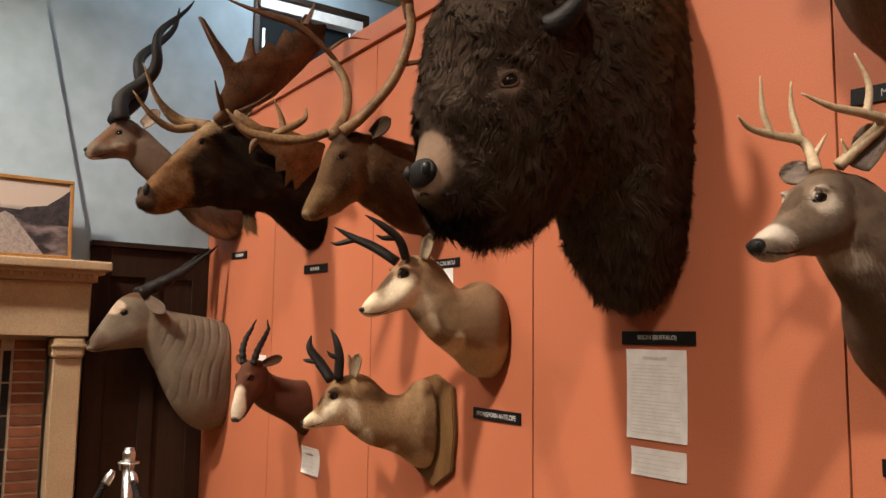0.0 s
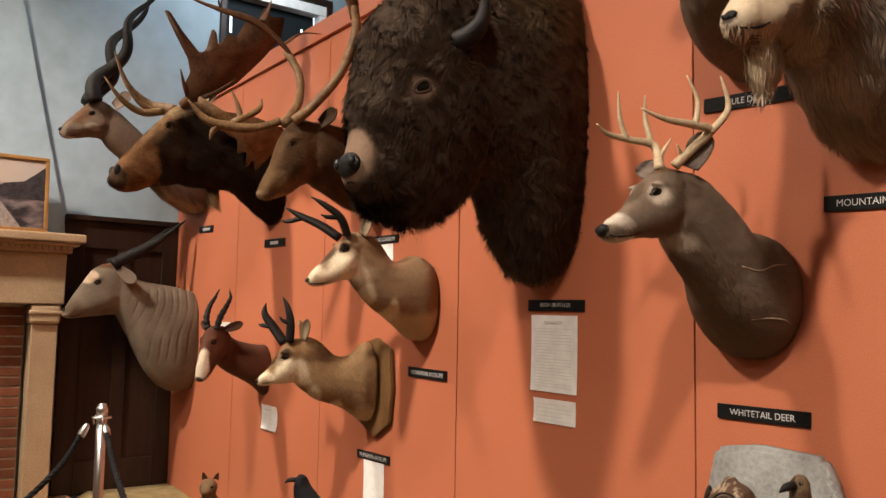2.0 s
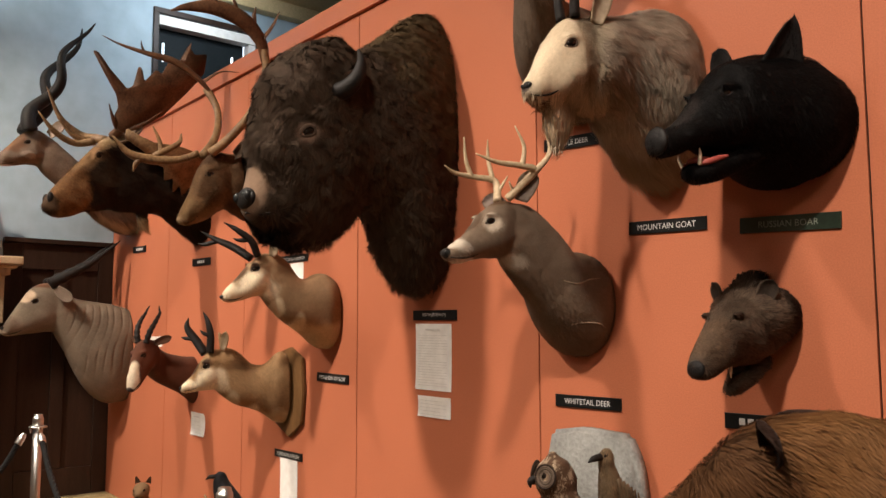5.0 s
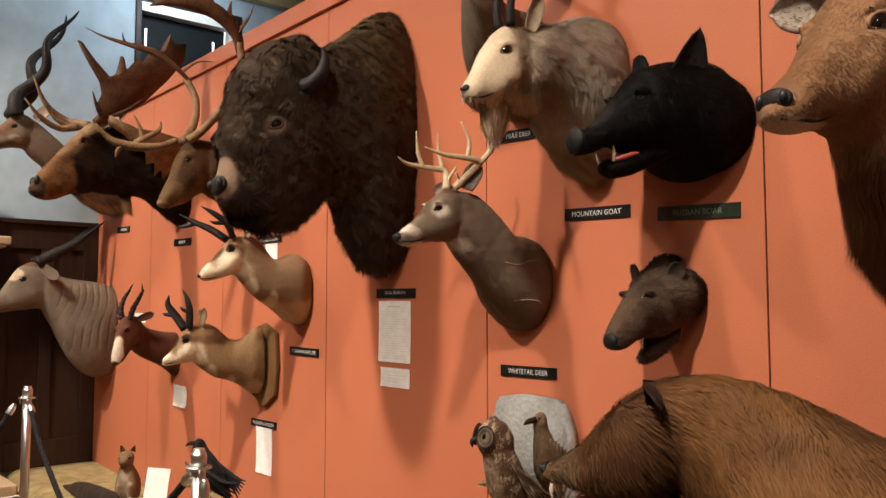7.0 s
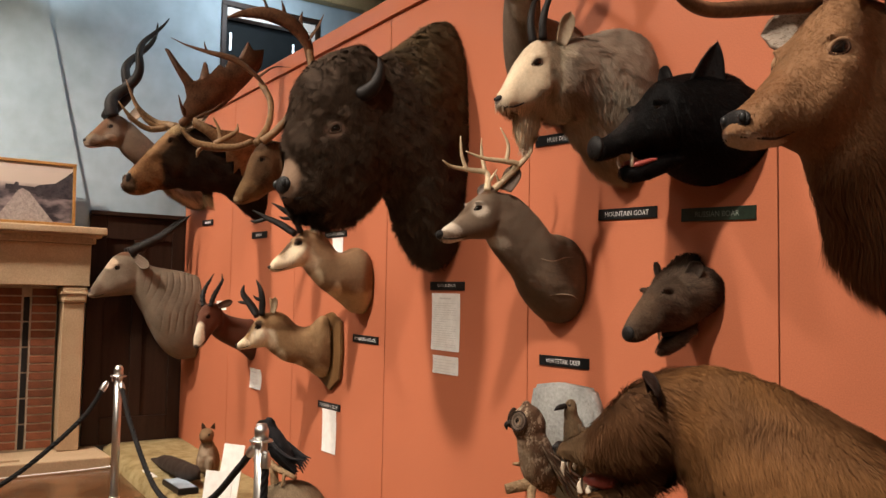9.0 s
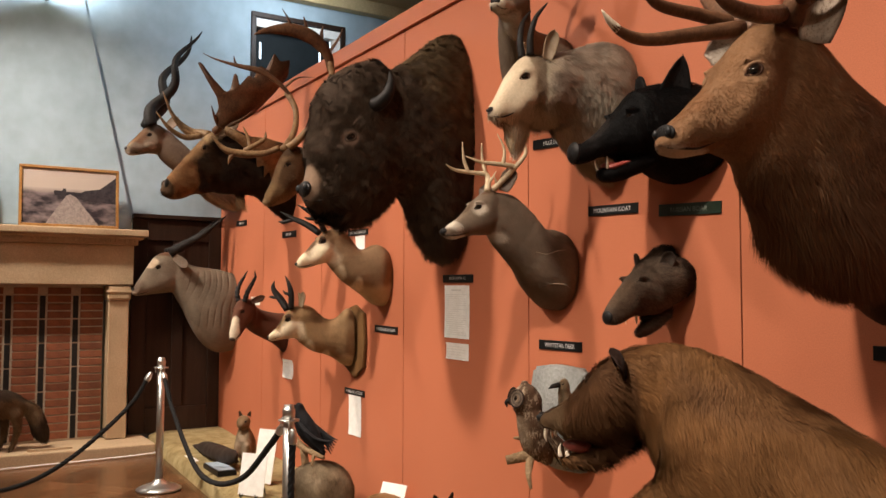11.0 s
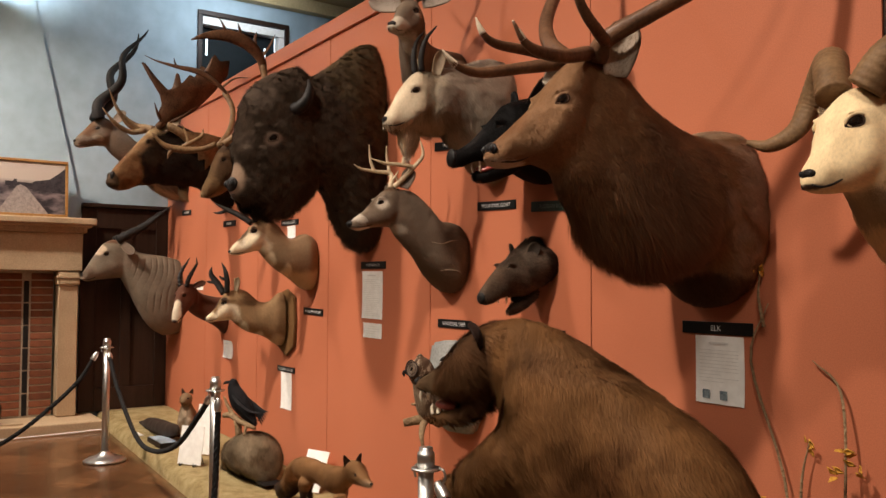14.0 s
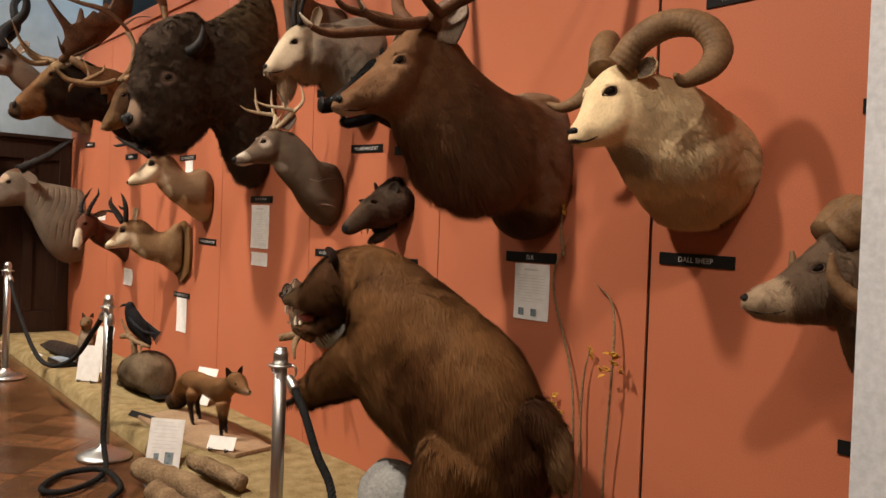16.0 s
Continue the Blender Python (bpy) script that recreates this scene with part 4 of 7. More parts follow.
# mule deer above the goat
m = Mount("mule_deer_mount", "grey mule deer shoulder mount with white throat and wide ears", -1.02, 2.1, (0.19, 0.14, 0.10), bend=(32, 0.1, 0.32),
          spots=[(0, 0.60, 2.60, (0.07, 0.07, 0.045), (0.55, 0.48, 0.38)), (0, 0.50, 2.53, (0.06, 0.06, 0.07), (0.50, 0.44, 0.36)), (0.06, 0.47, 2.69, (0.03, 0.04, 0.03), (0.42, 0.35, 0.27)), (0, 0.46, 2.77, (0.05, 0.06, 0.03), (0.07, 0.045, 0.03))])
m.skin([(0, 2.60, 0, 2.17, 0.15), (0.10, 2.60, 0.14, 2.22, 0.15), (0.24, 2.62, 0.31, 2.34, 0.10), (0.34, 2.70, 0.43, 2.47, 0.075), (0.39, 2.75, 0.47, 2.54, 0.066)],
       [(0.36, 2.75, 0.46, 2.56, 0.05), (0.45, 2.77, 0.49, 2.56, 0.066), (0.51, 2.73, 0.53, 2.56, 0.056), (0.58, 2.65, 0.57, 2.555, 0.04), (0.63, 2.60, 0.62, 2.555, 0.033), (0.65, 2.585, 0.64, 2.565, 0.02)], brow=(0.06, 0.49, 2.69, 0.0145), voxel=0.006)
m.fur(24000, lambda W: np.full(len(W), 0.024), 0.0012, lift=0.22, curl=0.15)
m.mouth([(0.64, 2.57), (0.61, 2.565), (0.58, 2.572)])
m.eyes(0.06, 0.49, 2.69, 0.0145)
m.nose(0.014, 0.643, 2.59, 0.021, (1, 0.7, 0.75))
m.ear((0.055, 0.42, 2.75), (0.95, -0.05, 0.22), 0.19, 0.095, (0.1, 0.9, 0.2), (0.36, 0.30, 0.25), 0.4)
m.ear((-0.055, 0.42, 2.75), (-0.95, 0.05, 0.22), 0.19, 0.095, (0.1, 0.9, 0.2), (0.36, 0.30, 0.25), 0.4)
m.horn([(0.035, 0.44, 2.76), (0.10, 0.38, 2.84), (0.2, 0.36, 2.94), (0.25, 0.42, 3.05)], [0.016, 0.014, 0.012, 0.003], ANTLER, "antler", 9, both=True, branches=[([(0.2, 0.36, 2.94), (0.26, 0.30, 3.02), (0.29, 0.31, 3.09)], [0.011, 0.008, 0.002])])

# black boar
m = Mount("black_boar_mount", "black wild boar head mount with open pink mouth", -0.22, 1.83, (0.0055, 0.0050, 0.0050), bend=(-10, 0.0, 0.01),
          spots=[(0, 0.40, 1.99, (0.03, 0.09, 0.06), (0.018, 0.015, 0.014))])
m.skin([(0, 2.17, 0, 1.85, 0.20), (0.06, 2.20, 0.07, 1.83, 0.195), (0.16, 2.19, 0.18, 1.86, 0.15), (0.24, 2.17, 0.26, 1.90, 0.12)],
       [(0.18, 2.17, 0.22, 1.91, 0.10), (0.28, 2.135, 0.30, 1.90, 0.10), (0.35, 2.065, 0.36, 1.915, 0.080), (0.41, 2.00, 0.42, 1.905, 0.058), (0.47, 1.957, 0.465, 1.885, 0.045), (0.51, 1.945, 0.505, 1.878, 0.038)],
       [(0.20, 1.95, 0.22, 1.87, 0.085), (0.30, 1.91, 0.30, 1.835, 0.064), (0.365, 1.875, 0.37, 1.818, 0.046), (0.405, 1.86, 0.395, 1.822, 0.028)], brow=(0.09, 0.325, 2.055, 0.013), voxel=0.006, rounds=4)
m.fur(40000, lambda W: 0.02 + 0.05 * np.clip((W[:, 2] - 2.15) / 0.05, 0, 1), 0.0013, lift=0.3, curl=0.3)
m.eyes(0.09, 0.325, 2.055, 0.012, (0.012, 0.010, 0.010))
V, F = ball((0, 0.516, 1.915), 0.042, (1, 0.34, 0.92))
m.solid("snout", V, F, NOSE, "round black snout")
V, F = ball((0, 0.352, 1.876), 0.04, (0.85, 1.25, 0.36))
m.solid("tongue", V, F, PINK, "pink tongue")
for sx in (1, -1):
    V, F = tube([(0.054 * sx, 0.315, 1.888), (0.049 * sx, 0.345, 1.880), (0.042 * sx, 0.372, 1.870), (0.026 * sx, 0.396, 1.864)], [0.004, 0.008, 0.009, 0.006], 8)
    m.solid("gum", V, F, PINK, "wet pink gum")
for sx in (1, -1):
    V, F = tube([(0.03 * sx, 0.395, 1.86), (0.038 * sx, 0.40, 1.885), (0.036 * sx, 0.40, 1.905)], [0.006, 0.005, 0.001], 8)
    m.solid("tusk", V, F, IVORY, "ivory tusk")
m.ear((0.095, 0.155, 2.10), (0.30, -0.05, 0.95), 0.18, 0.155, (0.9, 0.35, 0.1), (0.012, 0.010, 0.010), 0.3, point=0.8)
m.ear((-0.075, 0.16, 2.15), (-0.5, -0.05, 0.8), 0.12, 0.09, (-0.3, 0.9, 0.1), (0.012, 0.010, 0.010), 0.3)

# javelina
m = Mount("javelina_mount", "small grizzled brown javelina head mount with open jaws", -0.33, 1.26, (0.088, 0.060, 0.042),
          spots=[(0, 0.27, 1.38, (0.05, 0.07, 0.07), (0.11, 0.07, 0.045)), (0, 0.02, 1.45, (0.2, 0.06, 0.2), (0.028, 0.020, 0.015))])
m.skin([(0, 1.54, 0, 1.40, 0.115), (0.05, 1.55, 0.05, 1.38, 0.115), (0.12, 1.53, 0.09, 1.35, 0.095)],
       [(0.09, 1.525, 0.07, 1.36, 0.08), (0.17, 1.50, 0.12, 1.34, 0.082), (0.235, 1.455, 0.18, 1.335, 0.060), (0.275, 1.415, 0.235, 1.325, 0.052), (0.315, 1.37, 0.285, 1.302, 0.040), (0.335, 1.345, 0.315, 1.297, 0.030)],
       [(0.06, 1.37, 0.08, 1.31, 0.05), (0.135, 1.31, 0.125, 1.268, 0.034), (0.185, 1.272, 0.175, 1.25, 0.02)], brow=(0.066, 0.215, 1.455, 0.009), voxel=0.005, rounds=4)
m.fur(45000, lambda W: 0.012 + 0.026 * np.clip((0.24 + W[:, 1]) / 0.12, 0, 1) + 0.11 * np.clip((W[:, 2] - 1.515) / 0.03, 0, 1) * np.clip((0.14 + W[:, 1]) / 0.06, 0, 1) * np.clip((0.05 - np.abs(W[:, 0] + 0.33)) / 0.03, 0, 1), 0.0011, lambda P: np.stack([0 * P[:, 0], 0.7 + 0 * P[:, 0], -0.3 + 0 * P[:, 0]], 1), lift=0.5, curl=0.5, shade=0.3, lock=0.022, vary=0.4, wool=0.35)
m.eyes(0.066, 0.215, 1.455, 0.009, (0.02, 0.014, 0.010))
V, F = ball((0, 0.335, 1.322), 0.028, (1, 0.4, 0.9))
m.solid("snout", V, F, NOSE)
V, F = ball((0, 0.13, 1.318), 0.035, (0.6, 1.2, 0.5))
m.solid("mouth", V, F, NOSE, "dark open mouth")
for sx in (1, -1):
    V, F = tube([(0.026 * sx, 0.215, 1.335), (0.03 * sx, 0.22, 1.315), (0.028 * sx, 0.215, 1.295)], [0.006, 0.005, 0.001], 8)
    m.solid("tusk", V, F, IVORY, "ivory tusk")
m.ear((0.066, 0.115, 1.50), (0.45, -0.15, 0.9), 0.075, 0.055, (0.6, 0.8, 0), (0.05, 0.036, 0.028), 0.4, (0.10, 0.075, 0.055), both=True)

# white sheep with heavy curled horns
m = Mount("dall_sheep_mount", "cream-white dall sheep shoulder mount with heavy curled brown horns", 1.49, 1.37, (0.77, 0.575, 0.33), bend=(-14, 0.12, 0.25),
          spots=[(0, 0.50, 1.75, (0.12, 0.13, 0.17), (0.82, 0.64, 0.38)), (0, 0.2, 1.42, (0.26, 0.3, 0.05), (0.58, 0.42, 0.24)), (0, 0.586, 1.626, (0.032, 0.02, 0.006), (0.08, 0.05, 0.035)), (0.05, 0.4, 1.58, (0.07, 0.09, 0.05), (0.38, 0.28, 0.18))])
m.skin([(0, 1.77, 0, 1.40, 0.225), (0.09, 1.81, 0.12, 1.375, 0.205), (0.20, 1.855, 0.24, 1.445, 0.185), (0.29, 1.87, 0.35, 1.54, 0.13), (0.36, 1.885, 0.42, 1.61, 0.1)],
       [(0.34, 1.885, 0.42, 1.63, 0.075), (0.43, 1.895, 0.47, 1.615, 0.088), (0.505, 1.83, 0.51, 1.61, 0.074), (0.545, 1.745, 0.545, 1.608, 0.05), (0.575, 1.69, 0.57, 1.61, 0.041), (0.59, 1.662, 0.585, 1.62, 0.025)], brow=(0.083, 0.49, 1.79, 0.0165), voxel=0.007, carve=[(0.10, 0.33, 1.66, 0.06, -0.014), (0.16, 0.20, 1.60, 0.09, 0.012), (0.19, 0.10, 1.48, 0.06, -0.012)])
m.fur(64000, lambda W: 0.036 * np.clip((0.43 + W[:, 1]) / 0.1, 0, 1) + 0.03 * np.clip((1.47 - W[:, 2]) / 0.06, 0, 1), 0.0016, lift=0.22, curl=0.5, shade=0.07, lock=0.03, gather=0.25, vary=0.07, wool=0.12)
m.mouth([(0.587, 1.632), (0.57, 1.626), (0.545, 1.632), (0.525, 1.645)])
m.eyes(0.083, 0.49, 1.79, 0.0175, (0.05, 0.03, 0.02))
m.nose(0.018, 0.583, 1.660, 0.022, (1.15, 0.5, 0.6))
m.ear((0.075, 0.40, 1.86), (0.85, -0.2, 0.25), 0.085, 0.065, (0.35, 0.9, 0.1), (0.20, 0.15, 0.12), 0.5)
m.ear((-0.075, 0.40, 1.86), (-0.9, 0.0, 0.1), 0.08, 0.05, (0.2, 0.9, 0.1), (0.26, 0.19, 0.13), 0.5)
for sg in (1, -1):
    m.horn([(0.05 * sg, 0.445, 1.88), (0.095 * sg, 0.41, 1.955), (0.16 * sg, 0.35, 2.005), (0.235 * sg, 0.30, 1.99), (0.29 * sg, 0.29, 1.915), (0.31 * sg, 0.33, 1.84), ((0.30 if sg > 0 else -0.36), 0.39, 1.80), ((0.30 if sg > 0 else -0.41), 0.43, 1.815)],
           [0.047, 0.047, 0.045, 0.042, 0.037, 0.030, 0.021, 0.008], RAMHORN, n=16, steps=22, ridges=0.014, count=34, label="heavy ridged brown horn curl")

# brown ram
m = Mount("bighorn_mount", "brown bighorn ram shoulder mount with thick curled horns", 2.21, 0.87, (0.115, 0.076, 0.048), bend=(-45, 0.04, 0.2),
          spots=[(0, 0.44, 1.15, (0.08, 0.11, 0.08), (0.36, 0.26, 0.165)), (0, 0.1, 1.0, (0.25, 0.2, 0.2), (0.12, 0.085, 0.055))])
m.skin([(0, 1.32, 0, 0.87, 0.2), (0.09, 1.34, 0.09, 0.90, 0.185), (0.17, 1.37, 0.20, 1.03, 0.125)],
       [(0.14, 1.37, 0.22, 1.09, 0.08), (0.24, 1.375, 0.28, 1.09, 0.088), (0.32, 1.305, 0.34, 1.09, 0.07), (0.41, 1.22, 0.41, 1.09, 0.048), (0.475, 1.185, 0.46, 1.10, 0.04), (0.50, 1.16, 0.49, 1.12, 0.025)], brow=(0.08, 0.31, 1.255, 0.015), voxel=0.007)
m.fur(36000, lambda W: np.full(len(W), 0.024), 0.0013, lift=0.25, curl=0.35, shade=0.3, lock=0.025)
m.mouth([(0.49, 1.125), (0.46, 1.118), (0.42, 1.12), (0.39, 1.13)])
m.eyes(0.08, 0.31, 1.255, 0.015, (0.10, 0.06, 0.04))
m.nose(0.014, 0.493, 1.157, 0.019, (1.1, 0.55, 0.75))
m.ear((0.075, 0.20, 1.30), (0.9, -0.2, 0.05), 0.08, 0.06, (0.3, 0.9, 0.1), (0.30, 0.22, 0.16), 0.5, both=True)
for sg in (1, -1):
    m.horn([(0.045 * sg, 0.255, 1.35), (0.08 * sg, 0.19, 1.415), (0.125 * sg, 0.10, 1.405), (0.16 * sg, 0.06, 1.33), (0.175 * sg, 0.08, 1.24), (0.18 * sg, 0.15, 1.175), (0.175 * sg, 0.235, 1.17), (0.17 * sg, 0.30, 1.225), (0.175 * sg, 0.315, 1.30)],
           [0.055, 0.057, 0.055, 0.051, 0.045, 0.038, 0.030, 0.020, 0.007], RAMHORN, n=14, steps=14, ridges=0.022, count=22, label="thick ridged horn curl")


def pronghorn(name, label, x0, ribs, head, dz, ds, bend, eye, horns, base, dark_mane):
    m = Mount(name, label, x0, ribs[0][3], base, bend=bend,
              spots=[(0, 0.06, 1.40 + dz, (0.2, 0.14, 0.10), (0.52, 0.40, 0.24)), (0, 0.20 + ds, 1.74 + dz, (0.06, 0.16, 0.06), (0.15, 0.082, 0.038)),
                     (0.05, 0.40 + ds, 1.645 + dz, (0.07, 0.10, 0.075), (0.74, 0.63, 0.45)), (0, 0.52 + ds, 1.60 + dz, (0.07, 0.10, 0.055), (0.70, 0.59, 0.42)), (0, 0.495 + ds, 1.715 + dz, (0.028, 0.11, 0.04), (0.085, 0.048, 0.026)), (0.05, 0.43 + ds, 1.75 + dz, (0.02, 0.03, 0.022), (0.07, 0.042, 0.026)),
                     (0, 0.30 + ds, 1.545 + dz, (0.09, 0.030, 0.06), (0.60, 0.49, 0.33)), (0, 0.20 + ds, 1.46 + dz, (0.13, 0.030, 0.06), (0.64, 0.52, 0.34))])
    m.skin(ribs, head, brow=(*eye, 0.0165), voxel=0.005)
    m.fur(30000, lambda W: 0.018 + dark_mane * 0.03 * np.clip((0.03 - np.abs(W[:, 0] - x0 + (0.06 if bend else 0))) / 0.02, 0, 1) * np.clip((W[:, 2] - 1.72 - dz) / 0.04, 0, 1), 0.0011, lift=0.2, curl=0.25, shade=0.12)
    m.eyes(*eye, 0.0165, (0.02, 0.014, 0.010))
    m.mouth([(head[-1][2], head[-1][3] + 0.004), (head[-2][2] - 0.015, head[-2][3] + 0.009), (head[-3][2] - 0.01, head[-3][3] + 0.014), (head[-3][2] - 0.04, head[-3][3] + 0.026)])
    m.nose(0.013, head[-1][0] - 0.01, head[-1][1] - 0.005, 0.016, (1, 0.7, 0.75))
    for run, prong in horns:
        m.horn(run, [0.027, 0.026, 0.019, 0.010, 0.003][:len(run) - 1] + [0.003], BLACKHORN, n=10, branches=[(prong, [0.018, 0.013, 0.002][:len(prong) - 1] + [0.002])], flat=0.7, label="black pronged horn")
    return m


m = pronghorn("pronghorn_mount", "tan pronghorn shoulder mount with white cheeks and black horns", -2.78,
              [(0, 1.71, 0, 1.34, 0.145), (0.06, 1.73, 0.06, 1.35, 0.155), (0.13, 1.70, 0.14, 1.41, 0.125), (0.18, 1.705, 0.25, 1.48, 0.09), (0.24, 1.78, 0.33, 1.55, 0.066), (0.29, 1.815, 0.37, 1.60, 0.058)],
              [(0.28, 1.81, 0.37, 1.61, 0.048), (0.37, 1.815, 0.41, 1.60, 0.061), (0.44, 1.755, 0.46, 1.585, 0.051), (0.50, 1.685, 0.51, 1.572, 0.036), (0.55, 1.63, 0.545, 1.572, 0.028), (0.565, 1.60, 0.56, 1.58, 0.016)],
              0, 0, (-6, 0.1, 0.2), (0.058, 0.415, 1.735),
              [([(-0.03, 0.41, 1.79), (-0.08, 0.48, 1.845), (-0.12, 0.56, 1.885), (-0.15, 0.63, 1.925)], [(-0.12, 0.55, 1.88), (-0.15, 0.61, 1.86), (-0.16, 0.64, 1.865)]),
               ([(0.03, 0.40, 1.80), (0.045, 0.44, 1.87), (0.04, 0.51, 1.92), (0.02, 0.57, 1.955)], [(0.045, 0.45, 1.875), (0.04, 0.50, 1.87), (0.035, 0.53, 1.88)])], (0.27, 0.172, 0.094), 0.0)
m.ear((0.05, 0.335, 1.80), (0.25, -0.15, 0.95), 0.10, 0.05, (0.7, 0.7, 0), (0.40, 0.32, 0.22), 0.5)
m = pronghorn("pronghorn_mount", "tan pronghorn shoulder mount with pale face on wooden plaque", -3.2,
              [(0.025, 1.32, 0.025, 0.935, 0.135), (0.06, 1.315, 0.08, 0.95, 0.135), (0.12, 1.255, 0.16, 1.005, 0.11), (0.20, 1.255, 0.28, 1.04, 0.085), (0.28, 1.325, 0.34, 1.08, 0.069), (0.34, 1.345, 0.385, 1.12, 0.058)],
              [(0.33, 1.33, 0.38, 1.13, 0.048), (0.41, 1.33, 0.42, 1.12, 0.06), (0.47, 1.265, 0.47, 1.115, 0.05), (0.51, 1.20, 0.52, 1.11, 0.034), (0.55, 1.155, 0.55, 1.11, 0.027), (0.57, 1.135, 0.563, 1.12, 0.014)],
              -0.475, 0.01, (-20, 0.02, 0.01), (0.057, 0.44, 1.245),
              [([(-0.03, 0.44, 1.31), (-0.06, 0.49, 1.385), (-0.075, 0.535, 1.45), (-0.08, 0.53, 1.505)], [(-0.06, 0.495, 1.39), (-0.07, 0.545, 1.395), (-0.075, 0.565, 1.40)]),
               ([(0.03, 0.42, 1.32), (0.05, 0.42, 1.41), (0.05, 0.435, 1.48), (0.04, 0.46, 1.535)], [(0.05, 0.42, 1.41), (0.05, 0.455, 1.42), (0.05, 0.475, 1.44)])], (0.31, 0.190, 0.095), 1.0)
m.ear((0.05, 0.36, 1.33), (0.25, -0.15, 0.95), 0.105, 0.05, (0.7, 0.7, 0), (0.40, 0.32, 0.22), 0.5)
m.ear((-0.05, 0.36, 1.33), (-0.3, 0.1, 0.95), 0.10, 0.05, (-0.2, 0.9, 0), (0.40, 0.32, 0.22), 0.5)
bm = slab([(-3.13, 0.86), (-3.30, 0.93), (-3.34, 1.12), (-3.32, 1.30), (-3.13, 1.345), (-3.0, 1.29), (-2.98, 1.1), (-3.0, 0.94)], -0.026, -0.003)
bmesh.ops.bevel(bm, geom=list(bm.edges), offset=0.005, segments=2, affect="EDGES")
part("plaque", bm, WOODPANEL, m.ob, "shield-shaped oak plaque")

# caribou
m = Mount("caribou_mount", "brown caribou shoulder mount with long sweeping antlers", -3.2, 1.97, (0.150, 0.086, 0.044),
          spots=[(0, 0.60, 2.06, (0.09, 0.10, 0.08), (0.16, 0.095, 0.045)), (0, 0.1, 2.15, (0.3, 0.26, 0.3), (0.075, 0.040, 0.02)), (0, 0.50, 2.36, (0.07, 0.1, 0.06), (0.07, 0.036, 0.018)), (0.07, 0.52, 2.17, (0.03, 0.05, 0.08), (0.10, 0.055, 0.027)), (0, 0.64, 2.0, 0.03, (0.30, 0.21, 0.12))])
m.skin([(0, 2.36, 0, 1.98, 0.165), (0.12, 2.36, 0.14, 1.99, 0.155), (0.24, 2.375, 0.28, 2.04, 0.12), (0.34, 2.385, 0.38, 2.08, 0.095)],
       [(0.34, 2.375, 0.38, 2.10, 0.073), (0.46, 2.38, 0.44, 2.06, 0.08), (0.535, 2.30, 0.50, 2.015, 0.068), (0.585, 2.16, 0.56, 1.99, 0.052), (0.63, 2.055, 0.605, 1.975, 0.045), (0.648, 2.015, 0.635, 1.985, 0.025)], brow=(0.078, 0.505, 2.25, 0.016), voxel=0.007)
m.fur(40000, lambda W: 0.02 + 0.05 * np.clip((2.1 - W[:, 2]) / 0.06, 0, 1) * np.clip((0.4 + W[:, 1]) / 0.1, 0, 1), 0.0014, lift=0.25, curl=0.25)
m.mouth([(0.64, 1.99), (0.6, 1.992), (0.57, 2.01), (0.55, 2.03)])
m.eyes(0.078, 0.505, 2.25, 0.016)
m.ear((0.075, 0.38, 2.36), (0.75, -0.3, 0.45), 0.12, 0.075, (0.3, 0.9, 0), (0.06, 0.035, 0.02), 0.4, (0.06, 0.035, 0.02))
m.horn([(0.05, 0.50, 2.36), (0.09, 0.42, 2.44), (0.17, 0.32, 2.60), (0.21, 0.27, 2.80), (0.20, 0.28, 2.92)], [0.026, 0.023, 0.022, 0.022, 0.024], ANTLER, "antler", 10,
       branches=[([(0.19, 0.29, 2.66), (0.22, 0.22, 2.68), (0.23, 0.18, 2.72)], [0.014, 0.009, 0.002])])
m.horn([(0.20, 0.27, 2.86), (0.20, 0.30, 2.97), (0.20, 0.40, 3.06), (0.20, 0.55, 3.09), (0.20, 0.70, 3.06), (0.20, 0.79, 3.02)], [0.026, 0.04, 0.052, 0.045, 0.022, 0.004], DARKANTLER, "antler_palm", 12, flat=0.4,
       branches=[([(0.20, 0.54, 3.10), (0.20, 0.57, 3.16), (0.20, 0.61, 3.215)], [0.018, 0.014, 0.003]), ([(0.20, 0.44, 3.09), (0.20, 0.45, 3.14), (0.20, 0.465, 3.19)], [0.018, 0.012, 0.003]), ([(0.20, 0.34, 3.03), (0.20, 0.34, 3.10), (0.20, 0.33, 3.15)], [0.018, 0.012, 0.003]), ([(0.20, 0.29, 2.98), (0.20, 0.23, 3.07), (0.20, 0.19, 3.16)], [0.018, 0.012, 0.003])])
m.horn([(-0.05, 0.50, 2.36), (-0.10, 0.42, 2.46), (-0.18, 0.36, 2.57), (-0.27, 0.33, 2.70), (-0.35, 0.36, 2.82)], [0.026, 0.022, 0.021, 0.02, 0.022], ANTLER, "antler", 10,
       branches=[([(-0.03, 0.53, 2.37), (-0.06, 0.62, 2.33), (-0.10, 0.74, 2.32), (-0.12, 0.86, 2.34), (-0.12, 0.95, 2.42)], [0.020, 0.020, 0.026, 0.020, 0.004]), ([(-0.10, 0.70, 2.33), (-0.11, 0.71, 2.42), (-0.11, 0.75, 2.50)], [0.017, 0.012, 0.003]), ([(-0.11, 0.80, 2.33), (-0.115, 0.83, 2.29), (-0.12, 0.84, 2.25)], [0.018, 0.013, 0.003]), ([(-0.10, 0.74, 2.34), (-0.09, 0.62, 2.42), (-0.10, 0.60, 2.48)], [0.018, 0.014, 0.003])])
